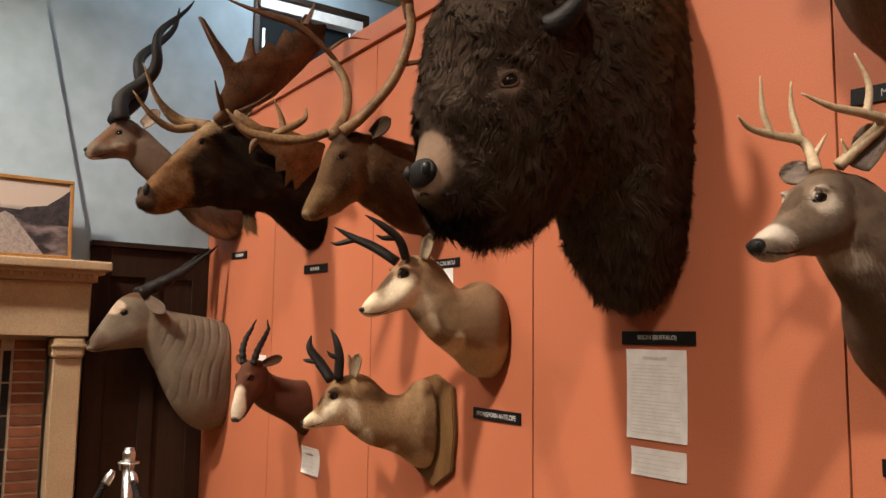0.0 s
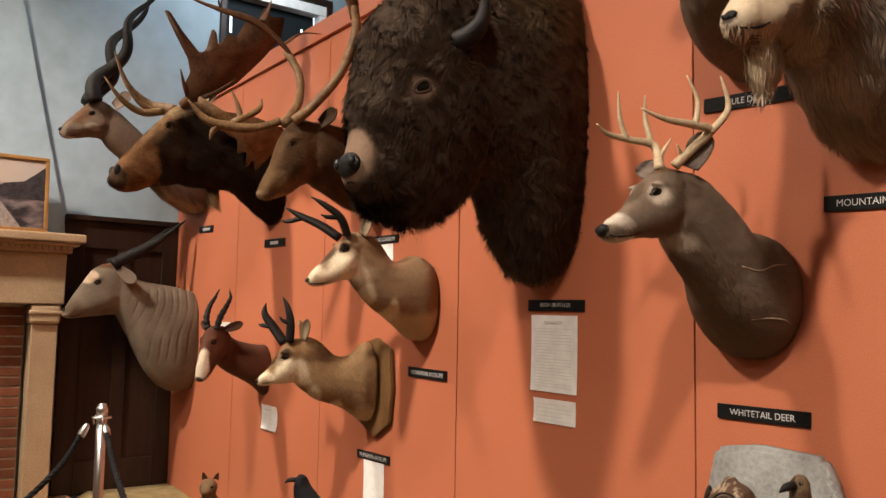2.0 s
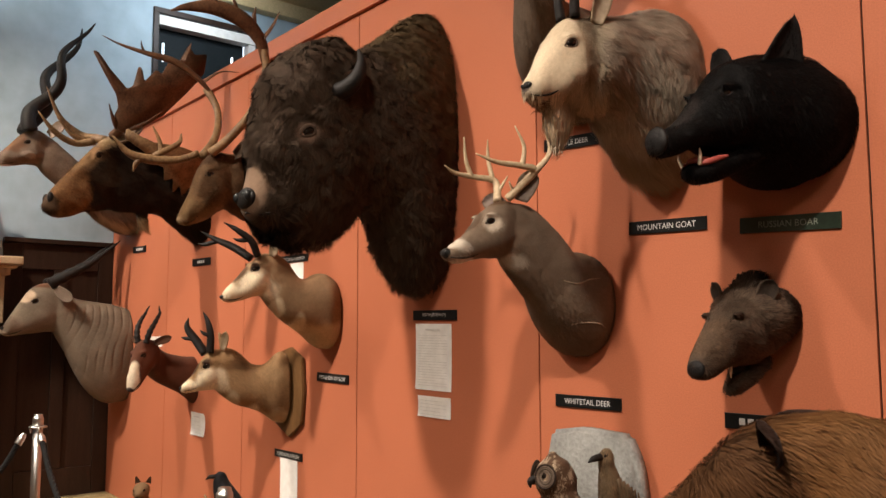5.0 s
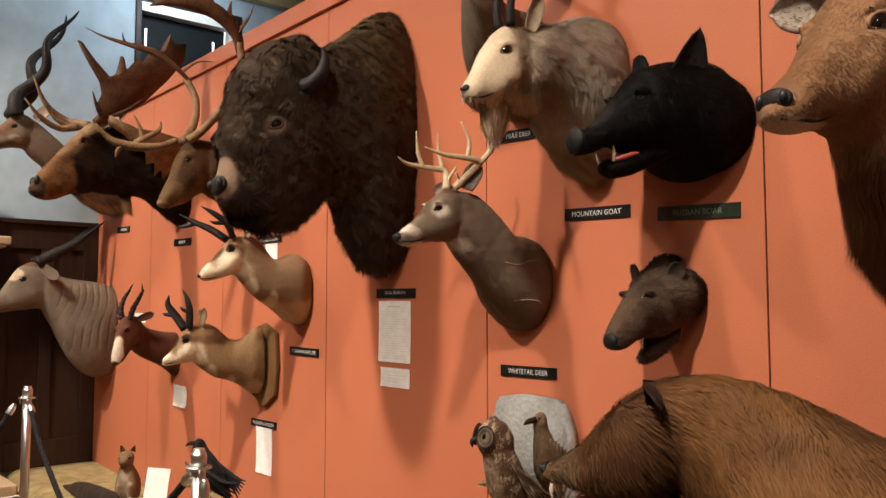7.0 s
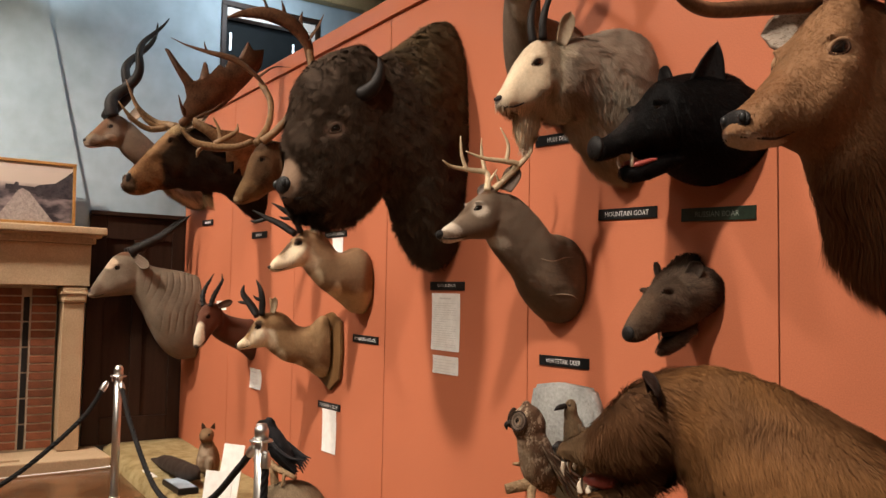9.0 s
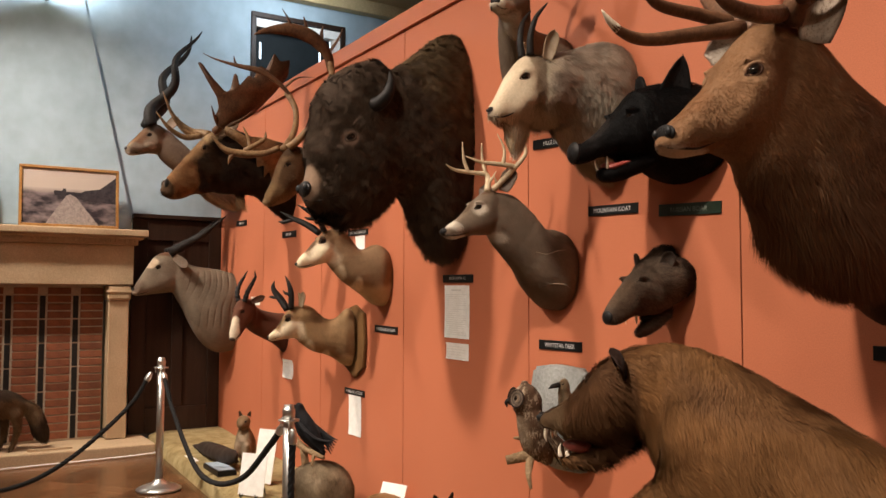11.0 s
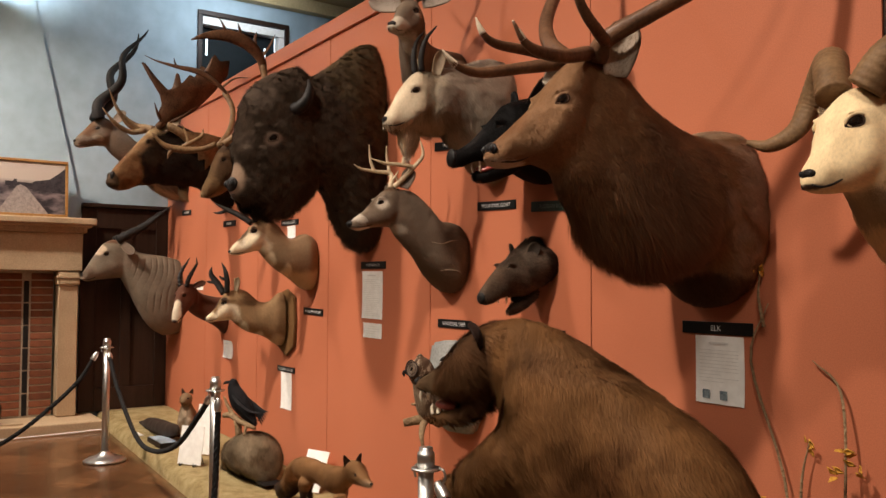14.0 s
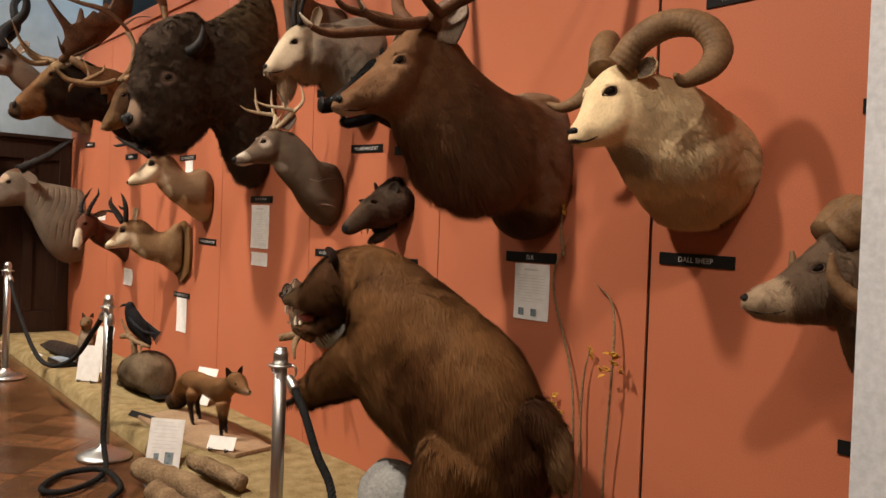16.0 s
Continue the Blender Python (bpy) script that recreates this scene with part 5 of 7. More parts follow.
m.horn([(-0.33, 0.33, 2.79), (-0.35, 0.42, 2.88), (-0.36, 0.55, 2.95), (-0.36, 0.70, 2.965), (-0.36, 0.85, 2.985), (-0.36, 0.95, 3.015)], [0.022, 0.036, 0.044, 0.03, 0.014, 0.003], DARKANTLER, "antler_palm", 12, flat=0.4,
       branches=[([(-0.36, 0.50, 2.96), (-0.36, 0.47, 3.03), (-0.36, 0.455, 3.08)], [0.02, 0.013, 0.003]), ([(-0.36, 0.72, 2.97), (-0.36, 0.735, 3.0), (-0.36, 0.74, 3.03)], [0.014, 0.010, 0.003]), ([(-0.35, 0.38, 2.86), (-0.35, 0.28, 2.94), (-0.35, 0.16, 2.96)], [0.018, 0.012, 0.003])])

# moose
m = Mount("moose_mount", "dark moose shoulder mount with ochre face and broad palmate antlers", -4.45, 2.0, (0.024, 0.015, 0.010),
          spots=[(0, 0.90, 2.30, (0.16, 0.17, 0.17), (0.21, 0.105, 0.045)), (0, 0.97, 2.20, (0.1, 0.05, 0.06), (0.06, 0.032, 0.016)), (0, 0.78, 2.52, (0.10, 0.13, 0.10), (0.27, 0.155, 0.075)), (0, 0.66, 2.68, (0.10, 0.14, 0.09), (0.36, 0.245, 0.13)), (0.1, 0.66, 2.40, (0.06, 0.09, 0.12), (0.035, 0.022, 0.013)), (0, 0.42, 2.12, (0.1, 0.08, 0.05), (0.22, 0.15, 0.08))])
m.skin([(0, 2.52, 0, 2.04, 0.21), (0.14, 2.58, 0.12, 2.11, 0.195), (0.28, 2.64, 0.28, 2.20, 0.165), (0.42, 2.695, 0.45, 2.2, 0.13), (0.52, 2.705, 0.58, 2.2, 0.10)],
       [(0.50, 2.69, 0.58, 2.22, 0.08), (0.64, 2.66, 0.66, 2.2, 0.095), (0.76, 2.53, 0.76, 2.18, 0.085), (0.86, 2.41, 0.85, 2.14, 0.075), (0.945, 2.30, 0.93, 2.13, 0.075), (0.985, 2.23, 0.965, 2.15, 0.05)],
       [(0.42, 2.25, 0.36, 2.24, 0.03), (0.43, 2.17, 0.37, 2.15, 0.028), (0.42, 2.11, 0.39, 2.10, 0.015)], brow=(0.093, 0.70, 2.52, 0.017), voxel=0.008)
m.fur(70000, lambda W: 0.03 + 0.08 * np.clip((2.2 - W[:, 2]) / 0.08, 0, 1) * np.clip((0.6 + W[:, 1]) / 0.1, 0, 1), 0.0014, lift=0.32, curl=0.55, shade=0.3, lock=0.03, vary=0.35, wool=0.35)
m.mouth([(0.97, 2.165), (0.92, 2.16), (0.86, 2.175), (0.8, 2.2)])
m.eyes(0.093, 0.70, 2.52, 0.017, (0.10, 0.06, 0.03))
for sx in (1, -1):
    V, F = ball((0.05 * sx, 0.965, 2.24), 0.026, (0.6, 0.8, 1.3))
    m.solid("nostril", V, F, NOSE)
m.ear((0.085, 0.60, 2.64), (0.6, -0.55, 0.35), 0.19, 0.09, (0.55, 0.6, 0.3), (0.42, 0.33, 0.24), 0.4, (0.16, 0.11, 0.07))


def palm(m, sign, outline, lx, depth, mat):
    """A broad palm, dished and thick, from its outline in s, z."""
    bm = bmesh.new()
    f = bm.faces.new([bm.verts.new((sign * (lx + 0.35 * (z - 2.7)), s, z)) for s, z in outline])
    r = bmesh.ops.extrude_face_region(bm, geom=[f])
    bmesh.ops.translate(bm, verts=[v for v in r["geom"] if isinstance(v, bmesh.types.BMVert)], vec=(sign * depth, 0, 0))
    bmesh.ops.bevel(bm, geom=list(bm.edges), offset=depth * 0.3, segments=2, affect="EDGES")
    for v in bm.verts:
        w = m.world([tuple(v.co)])[0]
        v.co = w
    part("antler", bm, mat, m.ob, "broad palmate antler", True)


palm(m, 1, [(0.60, 2.67), (0.66, 2.74), (0.635, 2.82), (0.66, 2.89), (0.74, 2.99), (0.83, 3.11), (0.80, 3.11), (0.71, 3.02), (0.60, 2.93), (0.565, 2.95), (0.55, 3.07), (0.525, 3.06), (0.50, 2.99), (0.44, 3.07), (0.40, 3.05), (0.36, 3.15), (0.31, 3.13), (0.26, 3.25), (0.21, 3.20), (0.13, 3.22), (0.13, 3.10), (0.22, 2.97), (0.36, 2.80), (0.50, 2.70)], 0.16, 0.022, DARKANTLER)
palm(m, 1, [(0.61, 2.67), (0.45, 2.61), (0.28, 2.61), (0.07, 2.57), (0.08, 2.46), (0.16, 2.36), (0.20, 2.30), (0.225, 2.37), (0.265, 2.32), (0.275, 2.41), (0.33, 2.39), (0.345, 2.47), (0.41, 2.49), (0.50, 2.56), (0.61, 2.61)], 0.30, 0.020, ANTLER)
m.horn([(-0.07, 0.62, 2.66), (-0.15, 0.66, 2.68), (-0.2, 0.74, 2.70), (-0.22, 0.86, 2.80), (-0.22, 0.95, 2.99)], [0.03, 0.03, 0.027, 0.017, 0.003], ANTLER, "antler", 10,
       branches=[([(-0.14, 0.66, 2.66), (-0.18, 0.78, 2.64), (-0.19, 0.90, 2.70), (-0.2, 1.0, 2.82)], [0.026, 0.022, 0.017, 0.003]), ([(-0.18, 0.72, 2.66), (-0.19, 0.80, 2.70), (-0.2, 0.88, 2.79)], [0.02, 0.015, 0.003])])
m.horn([(0.07, 0.62, 2.66), (0.13, 0.60, 2.69), (0.17, 0.60, 2.72)], [0.03, 0.03, 0.024], DARKANTLER, "antler", 10, branches=[([(0.12, 0.60, 2.69), (0.20, 0.66, 2.74), (0.24, 0.70, 2.82)], [0.018, 0.012, 0.003]), ([(0.15, 0.58, 2.68), (0.22, 0.47, 2.74), (0.26, 0.38, 2.82)], [0.015, 0.010, 0.003])])

# kudu
m = Mount("kudu_mount", "fawn kudu shoulder mount with long spiral horns", -5.75, 2.22, (0.20, 0.150, 0.108), under=(2.3, 2.8, (0.16, 0.12, 0.09)),
          spots=[(0, 0.90, 2.82, (0.06, 0.12, 0.09), (0.16, 0.085, 0.048)), (0, 0.98, 2.645, (0.05, 0.07, 0.02), (0.55, 0.48, 0.4)), (0.05, 0.93, 2.86, (0.03, 0.06, 0.012), (0.55, 0.46, 0.36)), (0.05, 0.80, 2.74, (0.03, 0.06, 0.03), (0.42, 0.34, 0.26)), (0, 0.7, 2.95, (0.06, 0.08, 0.05), (0.12, 0.07, 0.04)), (0, 0.25, 2.28, (0.14, 0.3, 0.08), (0.42, 0.32, 0.22))])
m.skin([(0, 2.5, 0, 2.23, 0.2), (0.15, 2.55, 0.12, 2.23, 0.195), (0.38, 2.68, 0.32, 2.33, 0.13), (0.55, 2.82, 0.57, 2.52, 0.09), (0.64, 2.89, 0.71, 2.63, 0.075)],
       [(0.62, 2.87, 0.70, 2.66, 0.058), (0.74, 2.94, 0.76, 2.67, 0.07), (0.83, 2.92, 0.83, 2.665, 0.062), (0.92, 2.82, 0.91, 2.645, 0.045), (0.985, 2.745, 0.97, 2.637, 0.038), (1.015, 2.70, 1.0, 2.65, 0.02)], brow=(0.063, 0.82, 2.83, 0.017), voxel=0.007)
m.fur(30000, lambda W: 0.014 + 0.09 * np.clip((2.42 - W[:, 2]) / 0.08, 0, 1), 0.0013, lift=0.22, curl=0.3, lock=0.03)
m.mouth([(1.0, 2.66), (0.96, 2.655), (0.92, 2.665), (0.89, 2.68)])
m.eyes(0.063, 0.82, 2.83, 0.017)
m.nose(0.018, 1.0, 2.70, 0.022, (1, 0.6, 0.8))
m.ear((0.06, 0.68, 2.90), (0.55, -0.45, 0.5), 0.16, 0.095, (0.6, 0.7, 0), (0.34, 0.26, 0.2), 0.4)
for sg in (1, -1):
    run = []
    for k in range(19):
        u = k / 18
        a = 2 * math.pi * 1.7 * u + (0.4 if sg > 0 else 2.2)
        rad = 0.070 * (1 - 0.5 * u) * min(1, 0.35 + 3 * u)
        run.append((0.04 * sg + 0.06 * sg * u + 0.6 * rad * math.cos(a), 0.80 - 0.38 * u ** 1.25 + rad * math.sin(a), 2.92 + 0.90 * u))
    m.horn(run, [0.054 * (1 - u) ** 0.75 + 0.004 for u in np.linspace(0, 1, 19)], BLACKHORN, n=10, steps=3, label="long dark spiral horn")

# eland
m = Mount("eland_mount", "grey-tan eland shoulder mount with deep skin folds and straight horns", -5.85, 0.87, (0.150, 0.118, 0.085),
          spots=[(0, 0.74, 1.70, (0.10, 0.05, 0.05), (0.50, 0.38, 0.27)), (0, 0.64, 1.81, (0.08, 0.11, 0.05), (0.10, 0.045, 0.022)), (0, 0.90, 1.42, (0.05, 0.06, 0.02), (0.34, 0.27, 0.2)), (0, 0.86, 1.50, (0.06, 0.10, 0.06), (0.115, 0.082, 0.058)), (0.06, 0.62, 1.55, (0.05, 0.08, 0.07), (0.19, 0.148, 0.108))], under=(0.85, 1.3, (0.16, 0.115, 0.08)))


def eland_folds(W):
    d, z = -W[:, 1], W[:, 2]
    run = (d + 0.16 * (z - 1.3) + 0.020 * wavy(W, 9.0, 31)[:, 0] + 0.03 * wavy(W, 3.5, 32)[:, 0]) / 0.058
    crease = np.exp(-(np.abs(run - np.round(run)) / 0.11) ** 2)
    deep = np.clip((0.50 - d) / 0.08, 0, 1) * np.clip((d + 0.02) / 0.06, 0, 1) * np.clip((z - 1.05) / 0.2, 0, 1) * np.clip((1.68 - z) / 0.06, 0, 1)
    return deep * (0.001 - 0.010 * crease * np.clip(0.45 + 0.8 * wavy(W, 6.0, 33)[:, 1], 0, 1))


m.skin([(0, 1.62, 0, 0.89, 0.19), (0.12, 1.65, 0.16, 0.885, 0.2), (0.28, 1.67, 0.32, 1.02, 0.17), (0.42, 1.70, 0.45, 1.26, 0.12), (0.50, 1.76, 0.54, 1.42, 0.10)],
       [(0.48, 1.77, 0.54, 1.44, 0.08), (0.60, 1.805, 0.62, 1.43, 0.09), (0.71, 1.765, 0.70, 1.42, 0.08), (0.79, 1.655, 0.79, 1.41, 0.058), (0.865, 1.53, 0.865, 1.402, 0.048), (0.905, 1.45, 0.895, 1.412, 0.026)], brow=(0.083, 0.70, 1.66, 0.02), voxel=0.006, ripple=eland_folds, rounds=20)
m.fur(26000, lambda W: np.full(len(W), 0.008), 0.0008, lift=0.1, curl=0.2, vary=0.12, shade=0.1)
m.mouth([(0.9, 1.425), (0.86, 1.418), (0.81, 1.43), (0.78, 1.445)])
m.eyes(0.083, 0.70, 1.66, 0.02, (0.03, 0.02, 0.015))
m.nose(0.02, 0.893, 1.46, 0.02, (1.2, 0.6, 0.9))
m.ear((0.08, 0.56, 1.76), (0.55, -0.4, -0.45), 0.17, 0.085, (0.8, 0.4, 0.2), (0.13, 0.09, 0.065), 0.3)
m.horn([(0.045, 0.60, 1.79), (0.055, 0.47, 1.865), (0.07, 0.33, 1.95), (0.085, 0.20, 2.06), (0.09, 0.10, 2.15)], [0.043, 0.038, 0.028, 0.016, 0.003], BLACKHORN, both=True, steps=9, ridges=0.12, count=7, label="straight twisted dark horn")

# blesbok
m = Mount("blesbok_mount", "red-brown blesbok shoulder mount with white blaze and ringed horns", -4.5, 0.93, (0.085, 0.030, 0.015), bend=(38, 0.2, 0.15),
          spots=[(0, 0.585, 1.17, (0.032, 0.06, 0.12), (0.66, 0.56, 0.42)), (0, 0.59, 1.07, (0.03, 0.03, 0.02), (0.05, 0.03, 0.025))])
m.skin([(0, 1.27, 0, 0.95, 0.12), (0.08, 1.27, 0.08, 1.02, 0.115), (0.2, 1.30, 0.24, 1.10, 0.09), (0.32, 1.37, 0.36, 1.18, 0.068)],
       [(0.33, 1.38, 0.37, 1.2, 0.055), (0.47, 1.375, 0.42, 1.17, 0.063), (0.545, 1.26, 0.48, 1.12, 0.053), (0.575, 1.16, 0.52, 1.08, 0.04), (0.585, 1.09, 0.55, 1.068, 0.03)], brow=(0.056, 0.505, 1.285, 0.014), voxel=0.005)
m.fur(9000, lambda W: np.full(len(W), 0.012), 0.0012, lift=0.22, curl=0.2)
m.mouth([(0.57, 1.08), (0.55, 1.1), (0.53, 1.13)])
m.eyes(0.056, 0.505, 1.285, 0.014)
m.ear((0.05, 0.40, 1.36), (0.8, -0.4, 0.35), 0.11, 0.05, (0.4, 0.8, 0.2), (0.10, 0.05, 0.03), 0.4, both=True)
m.horn([(0.028, 0.46, 1.36), (0.045, 0.45, 1.43), (0.055, 0.40, 1.50), (0.05, 0.34, 1.56), (0.04, 0.30, 1.60)], [0.019, 0.018, 0.014, 0.009, 0.003], BLACKHORN, both=True, steps=10, ridges=0.14, count=9, label="ringed black horn")


# ---------- signs and papers on the wall ----------
def letters(text, height, width=None):
    """Flat lettering in the built-in font as points and faces, its lower left corner at the origin."""
    data = bpy.data.curves.new("t", "FONT")
    data.body, data.size, data.extrude, data.resolution_u = text, 1.0, 0.0, 3
    ob = bpy.data.objects.new("t", data)
    scene.collection.objects.link(ob)
    me = bpy.data.meshes.new_from_object(ob.evaluated_get(bpy.context.evaluated_depsgraph_get()))
    bpy.data.objects.remove(ob)
    P = points_of(me)
    T = triangles_of(me)
    bpy.data.meshes.remove(me)
    P -= P.min(0)
    k = height / P[:, 1].max()
    P *= k
    if width:
        P[:, 0] *= width / P[:, 0].max()
    return P, T


def sign(text, x, z, w=0.305, h=0.044, tilt=0.0, mat=None, ink=None, cap=0.019, bars=(), label=""):
    """A plate on the wall by its upper left corner; bars: starts and widths of unreadable marks."""
    ob = thing("name_plate", label or "black plastic name plate with white lettering", "sign", (x, 0, z), "name plates")
    turn = Matrix.Translation((x, 0, z)) @ Matrix.Rotation(radians(-tilt), 4, "Y")
    bm = box(0, w, -0.0065, -0.0015, -h, 0, 0.001)
    bm.transform(turn)
    part("plate", bm, mat or BLACKSIGN, ob)
    if text:
        P, T = letters(text, cap)
        wide = min(P[:, 0].max(), w * 0.82)
        P[:, 0] *= wide / P[:, 0].max()
        V = np.stack([P[:, 0] + (w - wide) / 2, np.full(len(P), -0.0072), P[:, 1] - h / 2 - cap / 2], 1)
        me = np_mesh("lettering", V, T[:, ::-1], False)
        me.transform(turn)
        link("lettering", me, ink or WHITEINK, ob)
    for a, b in bars:
        bm = box(a, a + b, -0.0078, -0.0066, -h / 2 - cap / 2, -h / 2 + cap / 2)
        bm.transform(turn)
        part("lettering", bm, ink or WHITEINK, ob)
    return ob


sign("BISON (BUFFALO)", -2.034, 1.521, tilt=-0.6)
sign("WHITETAIL DEER", -1.164, 1.198)
sign("MOUNTAIN GOAT", -0.808, 1.795, tilt=-1.8)
sign("RUSSIAN BOAR", -0.388, 1.764, 0.31, 0.047, -2.4, GREENSIGN, FADEDINK, label="dark green faded name plate with dim lettering")
sign("MULE DEER", -1.203, 2.15, 0.305, 0.046, -3.0)
sign("", -0.463, 1.18, 0.305, 0.047, bars=[(0.05 + 0.028 * k, 0.019) for k in range(7)])
sign("PRONGHORN ANTELOPE", -2.871, 1.219, 0.305, 0.046, -1.2)
sign("PRONGHORN ANTELOPE", -3.321, 0.782, 0.305, 0.042)
sign("GROUND CARIBOU", -3.287, 1.853, 0.305, 0.041, -0.6)
sign("", -4.548, 1.926, 0.298, 0.05, -1.2, bars=[(0.09 + 0.03 * k, 0.02) for k in range(4)])
sign("", -5.737, 2.104, 0.28, 0.05, -2, bars=[(0.08 + 0.03 * k, 0.02) for k in range(5)])
sign("ELK", 0.492, 1.249, 0.306, 0.045)
sign("DALL SHEEP", 1.318, 1.277, 0.314, 0.045, -1.0)
sign("FALLOW DEER", 1.474, 2.195, 0.305, 0.047)
sign("", 2.043, 1.773, 0.305, 0.047, bars=[(0.05 + 0.03 * k, 0.02) for k in range(7)])
sign("", 2.012, 0.723, 0.305, 0.045, bars=[(0.05 + 0.03 * k, 0.02) for k in range(7)])


def paper(x, z, w, h, lines, label, tilt=0.0, title=True, photos=0, seed=1, lift=0.004):
    rng = random.Random(seed)
    ob = thing("paper_notice", label, "paper", (x, 0, z), "papers on the wall")
    turn = Matrix.Translation((x, 0, z)) @ Matrix.Rotation(radians(-tilt), 4, "Y")
    bm = bmesh.new()
    n = 8
    rows = [[bm.verts.new((w * i / 6, -0.003 - lift * (abs(2 * j / n - 1) ** 3) * (0.4 + 0.6 * math.sin(1.3 * i + seed) ** 2), -h * j / n)) for i in range(7)] for j in range(n + 1)]
    for j in range(n):
        for i in range(6):
            bm.faces.new((rows[j][i], rows[j + 1][i], rows[j + 1][i + 1], rows[j][i + 1]))
    r = bmesh.ops.extrude_face_region(bm, geom=list(bm.faces))
    bmesh.ops.translate(bm, verts=[v for v in r["geom"] if isinstance(v, bmesh.types.BMVert)], vec=(0, 0.0009, 0))
    bm.transform(turn)
    part("sheet", bm, PAPER, ob)
    y = -0.0045 - lift
    if title:
        bm = box(w * 0.3, w * 0.7, y, y + 0.0006, -0.030, -0.022)
        bm.transform(turn)
        part("heading", bm, GREYINK, ob)
    top, foot = 0.045 if title else 0.012, h * (0.70 if photos else 0.95)
    for k in range(lines):
        zz = -(top + (foot - top) * (k + 0.5) / lines)
        end = w * (0.9 if rng.random() < 0.75 else rng.uniform(0.45, 0.8))
        bm = box(w * 0.09, end, y, y + 0.0006, zz - 0.0010, zz + 0.0010)
        bm.transform(turn)
        part("text_line", bm, GREYINK, ob)
    for k in range(photos):
        a = w * (0.16 + 0.36 * k)
        bm = box(a, a + w * 0.15, y, y + 0.0008, -h * 0.93, -h * 0.80)
        bm.transform(turn)
        part("small_picture", bm, BLUEINK, ob, "small blue-grey printed picture")
    return ob


paper(-2.015, 1.462, 0.25, 0.288, 20, "white typed sheet taped under the bison plate", -0.6)
paper(-1.999, 1.148, 0.226, 0.09, 5, "short white typed slip on the wall", -0.6, title=False, seed=2)
paper(0.551, 1.199, 0.21, 0.243, 10, "white typed sheet with two small pictures under the elk plate", photos=2, seed=3)
paper(-3.256, 0.739, 0.19, 0.265, 0, "plain white sheet under a name plate", title=False, seed=4)
paper(-3.172, 1.806, 0.14, 0.105, 0, "small white card behind the horns", title=False, seed=5)
paper(-4.50, 0.905, 0.225, 0.148, 4, "small white card curling off the wall", -1.0, seed=6, lift=0.012)
paper(-5.30, 1.40, 0.235, 0.075, 0, "small white card on the wall", title=False, seed=7)


# ---------- things along the floor ----------
def floor_z(x):
    return -0.026 * (x + 4.4)


def stanchion(x, y, turn=0.0):
    z0 = floor_z(x)
    ob = thing("rope_stanchion", "chrome rope barrier post with a domed round base", "stanchion", (x, y, z0), "rope stanchions")

    def ring(rz, name, mat=CHROME, label=""):
        n = 28
        rings = np.array([[(x + r * math.cos(a), y + r * math.sin(a), z0 + z) for a in np.linspace(0, 2 * math.pi, n, endpoint=False)] for r, z in rz])
        V, F = skin(rings)
        me = np_mesh(name, V, F)
        me.shade_auto_smooth(angle=0.7) if hasattr(me, "shade_auto_smooth") else None
        return link(name, me, mat, ob, label)
    ring([(0.155, 0.0), (0.16, 0.006), (0.157, 0.014), (0.13, 0.028), (0.09, 0.042), (0.05, 0.056), (0.034, 0.075), (0.032, 0.08)], "base")
    ring([(0.0265, 0.078), (0.0265, 0.90)], "pole")
    ring([(0.031, 0.875), (0.05, 0.877), (0.05, 0.884), (0.031, 0.886)], "collar")
    ring([(0.0295, 0.886), (0.030, 0.925), (0.028, 0.936), (0.024, 0.937), (0.023, 0.95), (0.021, 0.953)], "cap")
    for k in range(2):
        a = radians(turn + 150 * k)
        dx, dy = math.cos(a), math.sin(a)
        V, F = tube([(x + dx * 0.05, y + dy * 0.05, z0 + 0.885), (x + dx * 0.065, y + dy * 0.065, z0 + 0.88), (x + dx * 0.072, y + dy * 0.072, z0 + 0.86), (x + dx * 0.066, y + dy * 0.066, z0 + 0.84)], [0.005, 0.005, 0.005, 0.004], 8)
        link("hook", np_mesh("hook", V, F), CHROME, ob)
    return ob


PA, PB, PC = (-4.375, -0.985), (-1.81, -0.995), (0.215, -0.965)
stanchion(*PA, 200)
stanchion(*PB, 190)
stanchion(*PC, 30)


def rope(points, label, fittings=(True, True)):
    ob = thing("barrier_rope", label, "rope", points[0], "barrier ropes")
    n = 40
    P = spline(points, max(2, n // (len(points) - 1)))
    T = np.gradient(P, axis=0)
    T /= np.linalg.norm(T, axis=1)[:, None]
    length = np.linalg.norm(np.diff(P, axis=0), axis=1).sum()
    for k in range(3):
        L = spline(P, 6)
        D = np.gradient(L, axis=0)
        D /= np.linalg.norm(D, axis=1)[:, None]
        side = np.cross(D, np.array([0.3, 0.5, 0.81]))
        side /= np.linalg.norm(side, axis=1)[:, None]
        other = np.cross(D, side)
        a = np.linspace(0, length / 0.085 * 2 * math.pi, len(L))[:, None] + k * 2.094
        S = L + 0.0072 * (np.cos(a) * side + np.sin(a) * other)
        V, F = tube(S, [0.0100] * len(S), 7, 1)
        link("strand", np_mesh("strand", V, F), ROPE, ob)
    for end, nxt, use in ((P[0], P[2], fittings[0]), (P[-1], P[-3], fittings[1])):
        if use:
            d = (nxt - end) / np.linalg.norm(nxt - end)
            V, F = tube([end - d * 0.01, end + d * 0.02, end + d * 0.06], [0.012, 0.021, 0.021], 12)
            link("end_fitting", np_mesh("end_fitting", V, F), CHROME, ob, "chrome rope end")
    return ob


